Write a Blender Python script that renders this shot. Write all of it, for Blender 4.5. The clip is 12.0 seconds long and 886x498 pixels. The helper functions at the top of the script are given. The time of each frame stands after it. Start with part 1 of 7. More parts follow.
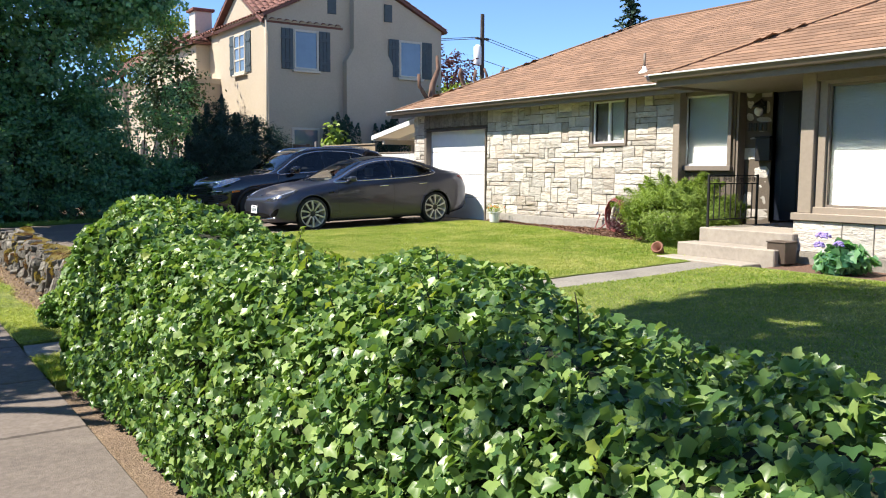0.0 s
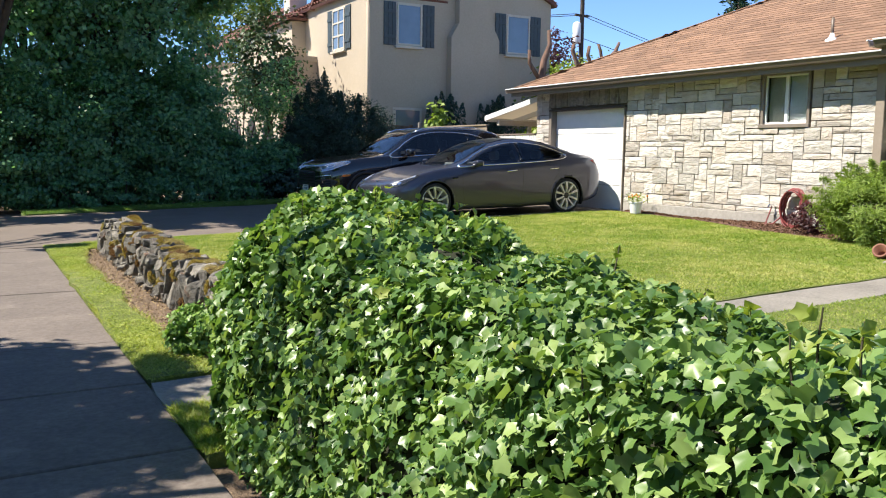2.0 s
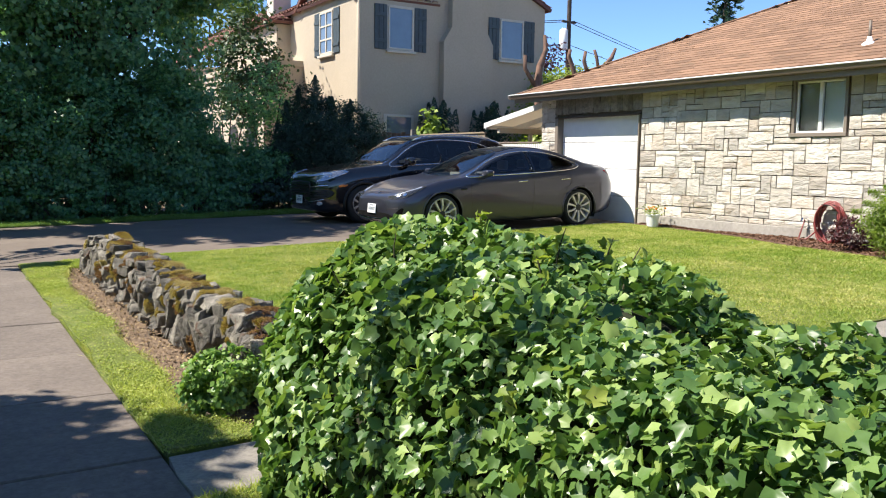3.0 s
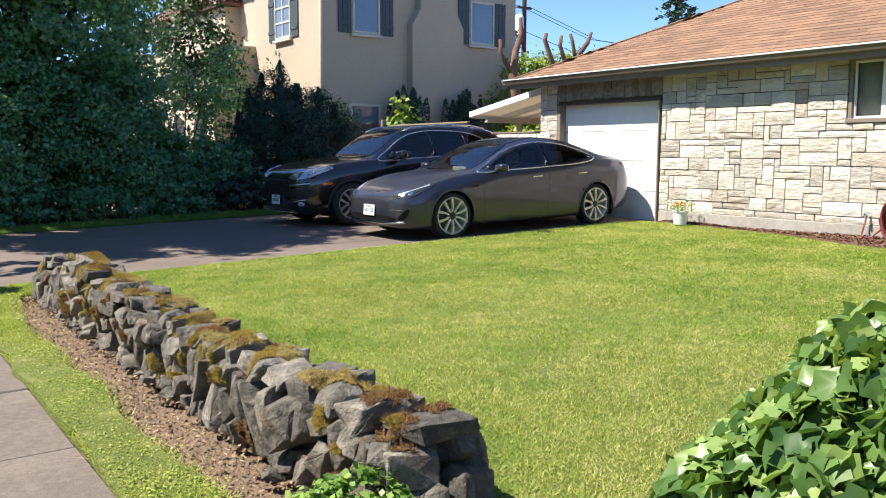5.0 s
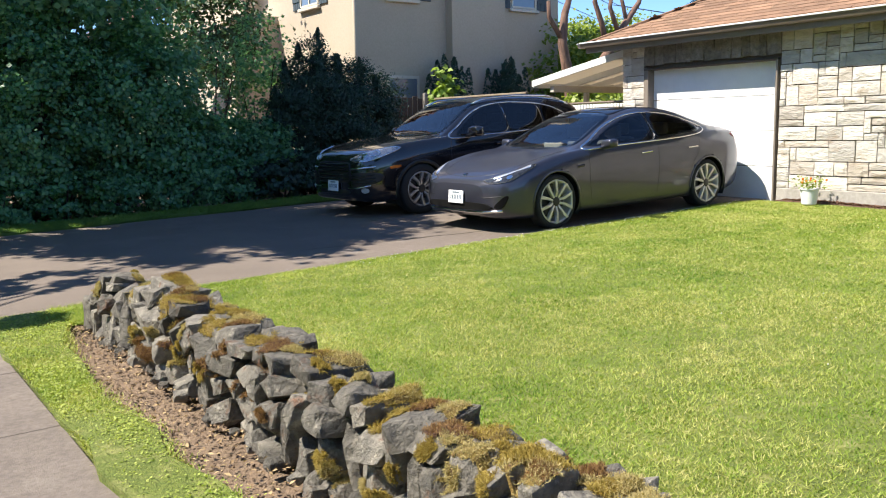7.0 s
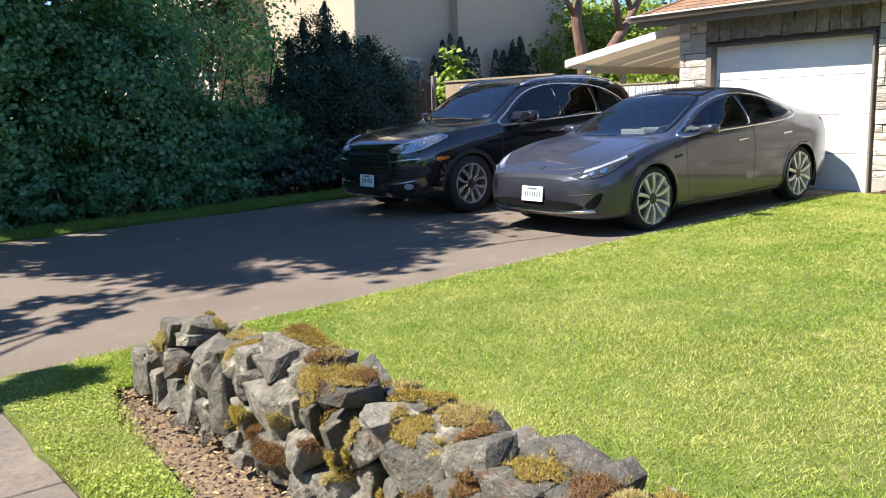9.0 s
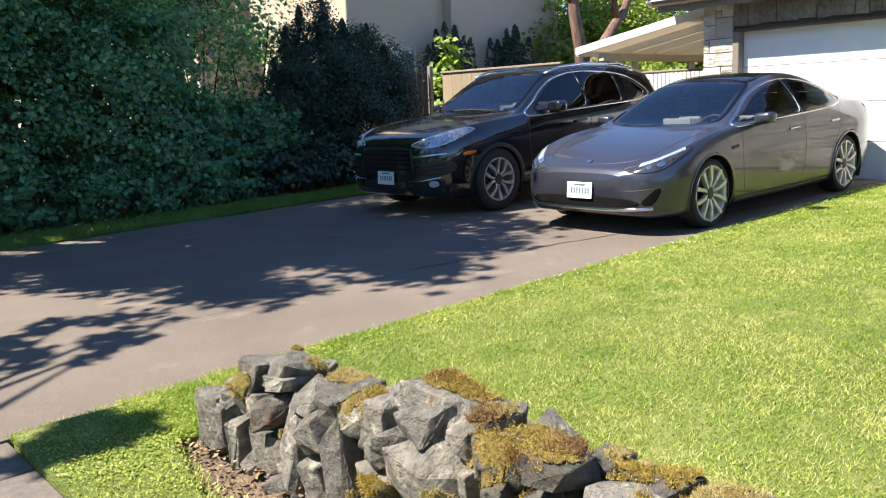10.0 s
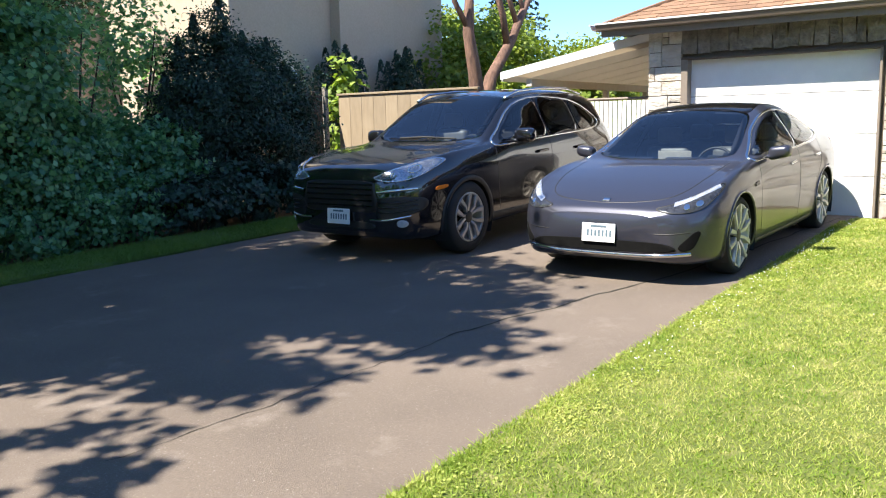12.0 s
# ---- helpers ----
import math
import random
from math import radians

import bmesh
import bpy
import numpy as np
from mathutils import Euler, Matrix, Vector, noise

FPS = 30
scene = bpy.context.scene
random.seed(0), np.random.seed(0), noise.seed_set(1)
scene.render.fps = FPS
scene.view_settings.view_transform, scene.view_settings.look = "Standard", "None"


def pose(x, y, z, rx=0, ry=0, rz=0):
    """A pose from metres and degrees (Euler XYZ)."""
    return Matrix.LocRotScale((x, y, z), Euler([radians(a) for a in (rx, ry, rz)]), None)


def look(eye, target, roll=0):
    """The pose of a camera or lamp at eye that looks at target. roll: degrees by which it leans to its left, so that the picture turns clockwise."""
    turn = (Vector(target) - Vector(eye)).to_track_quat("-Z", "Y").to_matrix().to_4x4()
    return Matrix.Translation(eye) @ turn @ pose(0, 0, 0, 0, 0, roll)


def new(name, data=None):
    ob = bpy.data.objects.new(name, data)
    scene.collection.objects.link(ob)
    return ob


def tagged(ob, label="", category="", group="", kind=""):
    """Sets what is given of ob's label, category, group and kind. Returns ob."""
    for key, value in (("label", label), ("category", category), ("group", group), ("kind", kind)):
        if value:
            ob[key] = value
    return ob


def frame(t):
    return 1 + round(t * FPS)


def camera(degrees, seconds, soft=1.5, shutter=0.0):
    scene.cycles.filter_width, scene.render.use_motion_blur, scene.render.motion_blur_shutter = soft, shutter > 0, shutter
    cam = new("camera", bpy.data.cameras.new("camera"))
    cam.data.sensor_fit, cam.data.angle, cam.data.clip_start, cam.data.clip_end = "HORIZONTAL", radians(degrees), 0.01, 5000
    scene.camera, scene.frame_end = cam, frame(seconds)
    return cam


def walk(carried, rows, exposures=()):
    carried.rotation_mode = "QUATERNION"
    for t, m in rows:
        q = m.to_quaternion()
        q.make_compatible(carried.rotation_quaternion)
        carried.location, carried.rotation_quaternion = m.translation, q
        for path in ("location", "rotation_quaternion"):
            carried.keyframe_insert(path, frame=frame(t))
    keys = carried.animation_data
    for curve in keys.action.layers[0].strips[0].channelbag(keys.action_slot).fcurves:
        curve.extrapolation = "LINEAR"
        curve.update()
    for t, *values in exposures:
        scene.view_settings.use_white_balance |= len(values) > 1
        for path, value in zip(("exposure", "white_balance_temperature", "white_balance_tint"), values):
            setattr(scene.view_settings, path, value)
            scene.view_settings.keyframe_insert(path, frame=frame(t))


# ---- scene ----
cam = camera(55.8, 12.0, soft=1.1)
METRES, EYE, TILT, LEAN, TURN = 12.844, 1.4, 0.0, 0.0, -34.5
ROWS = [
    (0.0, 0.0, 0.0, 0.0, 0.03, -5.44, -0.3),
    (0.5, -0.0186, 0.0337, -0.0003, 0.24, -5.13, -0.65),
    (1.0, -0.0398, 0.0674, -0.0007, 2.82, -5.3, -0.65),
    (1.5, -0.0641, 0.0992, -0.0015, 5.71, -6.3, -0.96),
    (2.0, -0.0892, 0.1378, -0.0013, 5.01, -6.59, -0.72),
    (2.5, -0.1141, 0.1747, 0.0014, 4.59, -6.51, -1.12),
    (3.0, -0.139, 0.2104, 0.0006, 3.25, -6.07, -0.87),
    (5.0, -0.2331, 0.3483, 0.0017, -1.4, -6.6, -0.2),
    (5.5, -0.2563, 0.3866, 0.0023, -2.66, -6.97, 0.29),
    (6.0, -0.2795, 0.421, 0.0031, -3.02, -7.58, 0.78),
    (6.5, -0.3053, 0.4568, 0.0023, -2.82, -7.99, 1.13),
    (7.0, -0.3285, 0.4938, 0.0034, -1.69, -8.31, 1.17),
    (9.0, -0.4217, 0.6284, 0.0033, -4.83, -9.23, 1.52),
    (9.5, -0.448, 0.6577, 0.0042, -5.77, -9.74, 1.94),
    (10.0, -0.4723, 0.6918, 0.0036, -7.3, -9.79, 2.2),
    (10.5, -0.4948, 0.7269, 0.0041, -9.33, -9.75, 2.32),
    (11.0, -0.5191, 0.7576, 0.006, -12.16, -9.49, 2.29),
    (11.5, -0.5411, 0.7936, 0.0064, -15.48, -9.08, 2.24),
    (12.0, -0.5645, 0.8234, 0.0079, -19.14, -8.45, 1.18),
]
walk(cam, [(t, pose(0, 0, EYE, TILT, LEAN, TURN) @ pose(METRES * x, METRES * y, METRES * z, 90 + pitch, roll, yaw)) for t, x, y, z, yaw, pitch, roll in ROWS],
     exposures=[(0.0, 1.17), (1.5, 1.12), (3.0, 1.12), (5.0, 1.20), (7.0, 1.27), (9.0, 1.44), (12.0, 1.58)])

# ---- light ----
SUN = Vector((-0.667, 0.30, 1.0)).normalized()
sun = new("sun", bpy.data.lights.new("sun", "SUN"))
sun.data.energy, sun.data.angle, sun.data.color = 4.8, radians(0.55), (1.0, 0.93, 0.82)
sun.matrix_world = look(SUN * 60, (0, 0, 0))
world = bpy.data.worlds.new("sky")
scene.world = world
world.use_nodes = True
sky = world.node_tree.nodes.new("ShaderNodeTexSky")
sky.sky_type, sky.sun_disc = "NISHITA", False
sky.sun_elevation, sky.sun_rotation = math.asin(SUN.z), math.atan2(SUN.x, SUN.y)
sky.altitude, sky.air_density, sky.dust_density, sky.ozone_density = 3000, 0.9, 0.0, 7.0
world.node_tree.links.new(sky.outputs[0], world.node_tree.nodes["Background"].inputs[0])
world.node_tree.nodes["Background"].inputs[1].default_value = 0.118

# ---- materials ----
def mat(name, c1, c2=None, scale=8.0, rough=0.8, bump=0.0, bscale=None, metal=0.0, big=0.0, bigscale=0.7,
        c3=None, spot=0.0, spotscale=3.0, vary=0.0, coat=0.0, spec=0.5, stretch=(1, 1, 1), trans=0.0, island=0.0, isle=False, alt=None, c4=None, spot4=0.0, spot4scale=3.0):
    """A surface with fine grain between c1 and c2, broad drifts (big), stains of c3 (spot) and variation from piece to piece (vary)."""
    m = bpy.data.materials.new(name)
    m.use_nodes = True
    nt = m.node_tree
    N, L = nt.nodes, nt.links
    b = N["Principled BSDF"]
    geo = N.new("ShaderNodeNewGeometry")
    mp = N.new("ShaderNodeMapping")
    mp.inputs["Scale"].default_value = stretch
    L.new(geo.outputs["Position"], mp.inputs[0])

    def nz(sc, det=5, ro=0.6):
        n = N.new("ShaderNodeTexNoise")
        n.inputs["Scale"].default_value, n.inputs["Detail"].default_value, n.inputs["Roughness"].default_value = sc, det, ro
        L.new(mp.outputs[0], n.inputs["Vector"])
        return n

    def mix(fac, a, c, blend="MIX"):
        x = N.new("ShaderNodeMix")
        x.data_type, x.blend_type = "RGBA", blend
        if isinstance(fac, float):
            x.inputs[0].default_value = fac
        else:
            L.new(fac, x.inputs[0])
        for v, i in ((a, 6), (c, 7)):
            if isinstance(v, tuple):
                x.inputs[i].default_value = (*v, 1)
            else:
                L.new(v, x.inputs[i])
        return x.outputs[2]

    def ramp(src, lo, hi):
        r = N.new("ShaderNodeMapRange")
        r.inputs[1].default_value, r.inputs[2].default_value = lo, hi
        L.new(src, r.inputs[0])
        return r.outputs[0]

    fine = nz(scale)
    col = mix(ramp(fine.outputs[0], 0.3, 0.7), c1, c2 or c1)
    if big:
        bn = nz(bigscale, 3)
        k = ramp(bn.outputs[0], 0.3, 0.7)
        mul = N.new("ShaderNodeMath")
        mul.operation = "MULTIPLY_ADD"
        mul.inputs[1].default_value, mul.inputs[2].default_value = -big, 1 + big * 0.4
        L.new(k, mul.inputs[0])
        col = mix(1.0, col, mul.outputs[0], "MULTIPLY")
    if c3:
        sn = nz(spotscale, 6, 0.7)
        col = mix(ramp(sn.outputs[0], 0.62 - spot * 0.3, 0.72 - spot * 0.2), col, c3)
    if c4:
        sn = nz(spot4scale, 6, 0.7)
        col = mix(ramp(sn.outputs[0], 0.62 - spot4 * 0.3, 0.70 - spot4 * 0.2), col, c4)
    if alt:
        oi = N.new("ShaderNodeObjectInfo")
        m1 = N.new("ShaderNodeMath")
        m1.operation, m1.inputs[1].default_value = "MULTIPLY", 7.31
        m2 = N.new("ShaderNodeMath")
        m2.operation = "FRACT"
        L.new(oi.outputs["Random"], m1.inputs[0])
        L.new(m1.outputs[0], m2.inputs[0])
        col = mix(ramp(m2.outputs[0], 0.55, 1.35), col, alt)
    if vary or island:
        src = N.new("ShaderNodeObjectInfo").outputs["Random"] if not isle else geo.outputs["Random Per Island"]
        mul = N.new("ShaderNodeMath")
        mul.operation = "MULTIPLY_ADD"
        v = vary or island
        mul.inputs[1].default_value, mul.inputs[2].default_value = v * 2, 1 - v
        L.new(src, mul.inputs[0])
        col = mix(1.0, col, mul.outputs[0], "MULTIPLY")
    if isinstance(col, tuple):
        b.inputs["Base Color"].default_value = (*col, 1)
    else:
        L.new(col, b.inputs["Base Color"])
    b.inputs["Metallic"].default_value = metal
    b.inputs["Specular IOR Level"].default_value = spec
    b.inputs["Coat Weight"].default_value = coat
    b.inputs["Coat Roughness"].default_value = 0.03
    b.inputs["Transmission Weight"].default_value = trans
    rr = N.new("ShaderNodeMapRange")
    rr.inputs[3].default_value, rr.inputs[4].default_value = max(0.02, rough - 0.1), min(1, rough + 0.1)
    if rough > 0.15:
        L.new(fine.outputs[0], rr.inputs[0])
        L.new(rr.outputs[0], b.inputs["Roughness"])
    else:
        b.inputs["Roughness"].default_value = rough
    if bump:
        bn = nz(bscale or scale * 2, 6, 0.65)
        bp = N.new("ShaderNodeBump")
        bp.inputs["Strength"].default_value, bp.inputs["Distance"].default_value = 1.0, bump
        L.new(bn.outputs[0], bp.inputs["Height"])
        L.new(bp.outputs[0], b.inputs["Normal"])
    return m


def leafmat(name, c1, c2, rough=0.45, glow=0.35, spec=0.5, mid=None, drift=0.0):
    """Leaves: each one its own green, light shining through."""
    m = bpy.data.materials.new(name)
    m.use_nodes = True
    N, L = m.node_tree.nodes, m.node_tree.links
    b = N["Principled BSDF"]
    geo = N.new("ShaderNodeNewGeometry")
    r = N.new("ShaderNodeValToRGB")
    r.color_ramp.elements[0].color, r.color_ramp.elements[1].color = (*c1, 1), (*c2, 1)
    if mid:
        r.color_ramp.elements.new(mid[0]).color = (*mid[1], 1)
    info = N.new("ShaderNodeObjectInfo")
    add = N.new("ShaderNodeMath")
    add.operation = "ADD"
    fr = N.new("ShaderNodeMath")
    fr.operation = "FRACT"
    L.new(geo.outputs["Random Per Island"], add.inputs[0])
    L.new(info.outputs["Random"], add.inputs[1])
    L.new(add.outputs[0], fr.inputs[0])
    if drift:
        # broad drifts and small clumps outweigh the difference from blade to blade
        last = N.new("ShaderNodeMath")
        last.operation = "MULTIPLY_ADD"
        last.inputs[1].default_value, last.inputs[2].default_value = 0.5, 0.25 - drift * 1.65
        L.new(fr.outputs[0], last.inputs[0])
        for sc, det, by in ((0.7, 3, 1.3), (3.2, 4, 1.1), (15.0, 4, 0.9)):
            nz = N.new("ShaderNodeTexNoise")
            nz.inputs["Scale"].default_value, nz.inputs["Detail"].default_value, nz.inputs["Roughness"].default_value = sc, det, 0.7
            L.new(geo.outputs["Position"], nz.inputs["Vector"])
            ad = N.new("ShaderNodeMath")
            ad.operation = "MULTIPLY_ADD"
            ad.inputs[1].default_value = drift * by
            L.new(nz.outputs[0], ad.inputs[0])
            L.new(last.outputs[0], ad.inputs[2])
            last = ad
        L.new(last.outputs[0], r.inputs[0])
    else:
        L.new(fr.outputs[0], r.inputs[0])
    L.new(r.outputs[0], b.inputs["Base Color"])
    b.inputs["Roughness"].default_value = rough
    b.inputs["Specular IOR Level"].default_value = spec
    t = N.new("ShaderNodeBsdfTranslucent")
    bright = N.new("ShaderNodeMix")
    bright.data_type, bright.blend_type = "RGBA", "MULTIPLY"
    bright.inputs[0].default_value, bright.inputs[7].default_value = 1.0, (1.05, 1.1, 0.5, 1)
    L.new(r.outputs[0], bright.inputs[6])
    L.new(bright.outputs[2], t.inputs[0])
    mx = N.new("ShaderNodeMixShader")
    mx.inputs[0].default_value = glow
    L.new(b.outputs[0], mx.inputs[1])
    L.new(t.outputs[0], mx.inputs[2])
    L.new(mx.outputs[0], N["Material Output"].inputs[0])
    return m


def glassmat(name, tint=(0.9, 0.95, 0.95), rough=0.0):
    m = bpy.data.materials.new(name)
    m.use_nodes = True
    b = m.node_tree.nodes["Principled BSDF"]
    b.inputs["Base Color"].default_value = (*tint, 1)
    b.inputs["Transmission Weight"].default_value, b.inputs["Roughness"].default_value, b.inputs["IOR"].default_value = 1.0, rough, 1.45
    return m


M_concrete = mat("concrete", (0.180, 0.148, 0.124), (0.118, 0.097, 0.081), 30, 0.9, 0.004, 90, big=0.25, bigscale=1.3, c3=(0.2, 0.17, 0.14), spot=0.2, spotscale=2.5, vary=0.06, c4=(0.13, 0.10, 0.08), spot4=0.2, spot4scale=60)
M_path = mat("old_concrete", (0.30, 0.275, 0.235), (0.19, 0.172, 0.148), 40, 0.95, 0.006, 120, big=0.3, bigscale=2, vary=0.05)
M_porch = mat("porch_paint", (0.37, 0.325, 0.272), (0.29, 0.252, 0.21), 14, 0.8, 0.003, 60, big=0.15, bigscale=2)
M_asphalt = mat("asphalt", (0.174, 0.139, 0.111), (0.120, 0.095, 0.076), 120, 0.9, 0.004, 260, big=0.25, bigscale=0.9, c3=(0.20, 0.165, 0.137), spot=0.12, spotscale=1.2, c4=(0.30, 0.265, 0.23), spot4=0.10, spot4scale=90)
M_crack = mat("crack_fill", (0.02, 0.018, 0.016), (0.05, 0.045, 0.03), 40, 0.95)
M_soil = mat("soil", (0.27, 0.19, 0.125), (0.16, 0.108, 0.07), 60, 0.95, 0.03, 45, big=0.3, bigscale=2, c3=(0.30, 0.22, 0.145), spot=0.3, spotscale=12)
M_mulch = mat("bark_mulch", (0.22, 0.125, 0.085), (0.12, 0.065, 0.045), 50, 0.95, 0.04, 40, big=0.2)
M_turf = mat("turf", (0.18, 0.215, 0.036), (0.10, 0.14, 0.022), 45, 0.95, 0.02, 80, big=0.3, bigscale=0.6, c3=(0.27, 0.27, 0.085), spot=0.3, spotscale=5)
# greener turf, also darkened to put the thicket's shade into the colour
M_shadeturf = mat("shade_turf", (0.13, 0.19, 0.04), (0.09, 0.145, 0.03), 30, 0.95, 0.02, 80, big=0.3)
M_stone = mat("house_stone", (0.655, 0.612, 0.55), (0.47, 0.435, 0.385), 9, 0.9, 0.035, 14, big=0.15, bigscale=3, c3=(0.40, 0.33, 0.25), spot=0.22, spotscale=5, vary=0.24, stretch=(1, 0.6, 1.5), alt=(0.36, 0.285, 0.215))
# darker house stone for the lintel row: eave shade put into the colour
M_stone_shaded = mat("house_stone_shaded", (0.30, 0.262, 0.22), (0.17, 0.148, 0.125), 14, 0.9, 0.06, 16, big=0.3, bigscale=4, vary=0.3)
M_mortar = mat("mortar", (0.145, 0.116, 0.088), (0.10, 0.08, 0.06), 40, 0.95, 0.004)
M_brown = mat("brown_paint", (0.085, 0.06, 0.045), (0.07, 0.05, 0.036), 20, 0.6, 0.001)
M_taupe = mat("taupe_paint", (0.215, 0.178, 0.145), (0.185, 0.153, 0.123), 20, 0.6, 0.001)
# lighter copy of the taupe for sunlit posts and trim; sunlight in the colour
M_taupe_sunlit = mat("taupe_paint_sunlit", (0.31, 0.255, 0.20), (0.27, 0.222, 0.174), 20, 0.6, 0.001)
M_white = mat("white_paint", (0.80, 0.80, 0.79), (0.75, 0.75, 0.74), 6, 0.5, 0.001, big=0.04)
M_cream = mat("cream_paint", (0.62, 0.56, 0.46), (0.56, 0.5, 0.41), 10, 0.5, 0.001, big=0.1)
M_found = mat("foundation_concrete", (0.40, 0.37, 0.33), (0.30, 0.28, 0.25), 20, 0.95, 0.005, 60, big=0.25, bigscale=2)
M_gutter = mat("gutter_paint", (0.17, 0.132, 0.10), (0.14, 0.11, 0.082), 10, 0.5, 0.001, big=0.2, stretch=(1, 0.2, 1))
M_shingle = mat("brown_shingle", (0.28, 0.165, 0.10), (0.18, 0.105, 0.066), 60, 0.95, 0.004, 200, big=0.3, bigscale=0.8, c3=(0.15, 0.10, 0.06), spot=0.1, spotscale=2, island=0.22, isle=True)
M_shinglepiece = mat("brown_shingle_tab", (0.28, 0.165, 0.10), (0.18, 0.105, 0.066), 60, 0.95, 0.004, 200, big=0.3, bigscale=0.8, c3=(0.15, 0.10, 0.06), spot=0.1, spotscale=2, vary=0.22)
M_redtile = mat("red_tile", (0.215, 0.092, 0.07), (0.135, 0.058, 0.047), 12, 0.8, 0.01, island=0.25, isle=True)
M_stucco = mat("cream_stucco", (0.50, 0.425, 0.325), (0.45, 0.38, 0.29), 25, 0.95, 0.006, 60, big=0.12, bigscale=0.5)
M_shutter = mat("blue_grey_paint", (0.065, 0.085, 0.095), (0.05, 0.068, 0.078), 8, 0.6, 0.001)
M_navy = mat("navy_paint", (0.012, 0.016, 0.03), (0.009, 0.012, 0.022), 5, 0.4)
M_iron = mat("black_iron", (0.012, 0.012, 0.013), (0.02, 0.018, 0.016), 40, 0.5)
M_glass = glassmat("window_glass")
# near-black that stands for the unlit depth of rooms and openings
M_dark = mat("dark_interior", (0.02, 0.02, 0.022), (0.03, 0.028, 0.026), 2, 0.9)
M_blind = mat("white_blind", (0.78, 0.77, 0.74), (0.72, 0.71, 0.68), 3, 0.6)
M_rock = mat("wall_rock", (0.225, 0.203, 0.166), (0.076, 0.070, 0.059), 14, 0.8, 0.035, 30, big=0.3, bigscale=4, c3=(0.33, 0.30, 0.24), spot=0.22, spotscale=13, vary=0.45, c4=(0.135, 0.072, 0.042), spot4=0.13, spot4scale=6)
M_moss = mat("moss", (0.30, 0.215, 0.055), (0.17, 0.115, 0.035), 30, 1.0, 0.03, 60, c3=(0.12, 0.055, 0.028), spot=0.35, spotscale=9)
M_ivy = leafmat("ivy_leaf", (0.046, 0.112, 0.030), (0.335, 0.445, 0.145), 0.36, 0.34, 0.45, (0.62, (0.148, 0.252, 0.064)))
M_stem = mat("ivy_stem", (0.07, 0.06, 0.03), (0.04, 0.035, 0.02), 20, 0.8)
# near-black green that stands for the shade between the ivy leaves
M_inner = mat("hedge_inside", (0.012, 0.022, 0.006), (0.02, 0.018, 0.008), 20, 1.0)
M_grass = leafmat("grass_blade", (0.10, 0.222, 0.018), (0.62, 0.575, 0.235), 0.6, 0.4, 0.3, (0.5, (0.30, 0.38, 0.064)), drift=1.0)
M_maple = leafmat("tree_leaf", (0.062, 0.195, 0.115), (0.26, 0.49, 0.25), 0.36, 0.5)
M_yew = leafmat("needle_leaf", (0.016, 0.044, 0.031), (0.042, 0.092, 0.058), 0.6, 0.15)
M_bright = leafmat("bright_leaf", (0.13, 0.21, 0.025), (0.34, 0.40, 0.07), 0.5, 0.4)
# leaves darkened so the colour carries their silhouette against the lit wall
M_dim = leafmat("dim_leaf", (0.025, 0.055, 0.015), (0.06, 0.11, 0.03), 0.5, 0.2)
M_purple = leafmat("purple_leaf", (0.04, 0.012, 0.018), (0.09, 0.025, 0.03), 0.5, 0.3)
M_juniper = leafmat("juniper_leaf", (0.14, 0.23, 0.035), (0.33, 0.43, 0.09), 0.6, 0.4)
M_hose = mat("red_hose", (0.24, 0.05, 0.045), (0.16, 0.03, 0.03), 20, 0.4)
M_butt = mat("shingle_edge", (0.20, 0.118, 0.074), (0.17, 0.10, 0.066), 60, 0.95)
M_clay = mat("terracotta", (0.28, 0.13, 0.085), (0.20, 0.09, 0.06), 14, 0.85, 0.002)
M_violet = mat("violet_petal", (0.36, 0.28, 0.60), (0.27, 0.20, 0.5), 20, 0.7)
M_yucca = mat("yucca_blade", (0.12, 0.16, 0.10), (0.08, 0.11, 0.06), 9, 0.6)
M_litter = leafmat("dry_litter", (0.20, 0.125, 0.07), (0.48, 0.36, 0.20), 0.9, 0.1, 0.2)
M_chip = leafmat("bark_chip", (0.06, 0.03, 0.02), (0.26, 0.15, 0.10), 0.9, 0.05, 0.2)
M_tan = mat("tan_boards", (0.31, 0.245, 0.165), (0.245, 0.19, 0.125), 12, 0.85, 0.003, stretch=(1, 1, 0.2), vary=0.08)
M_bark = mat("bark", (0.085, 0.065, 0.05), (0.045, 0.035, 0.028), 12, 0.95, 0.03, 20, stretch=(1, 1, 0.25))

# ---- building tools ----
rng = np.random.default_rng(7)
rnd = random.Random(5)


def G(x):
    """Height of the ground: level along the pavement, rising gently to the house."""
    return max(0.0, 0.026 * (x - 0.2)) if x < 11.5 else 0.026 * 11.3


def thing(name, label, category, at=(0, 0, 0), group="", kind="", turn=0):
    ob = new(name)
    ob.empty_display_size = 0.2
    ob.matrix_world = pose(*at, 0, 0, turn)
    return tagged(ob, label, category, group, kind)


def mesh_of(bm, name, material, smooth=False):
    me = bpy.data.meshes.new(name)
    bmesh.ops.recalc_face_normals(bm, faces=bm.faces)
    bm.to_mesh(me)
    bm.free()
    for m in material if isinstance(material, (list, tuple)) else [material]:
        me.materials.append(m)
    if smooth:
        me.polygons.foreach_set("use_smooth", [True] * len(me.polygons))
    return me


def part(name, bm, material, parent=None, label="", smooth=False):
    ob = new(name, mesh_of(bm, name, material, smooth))
    ob.parent = parent
    return tagged(ob, label)


def solid(name, bm, material, label, category, kind="", group="", smooth=False):
    return tagged(part(name, bm, material, None, label, smooth), "", category, group, kind)


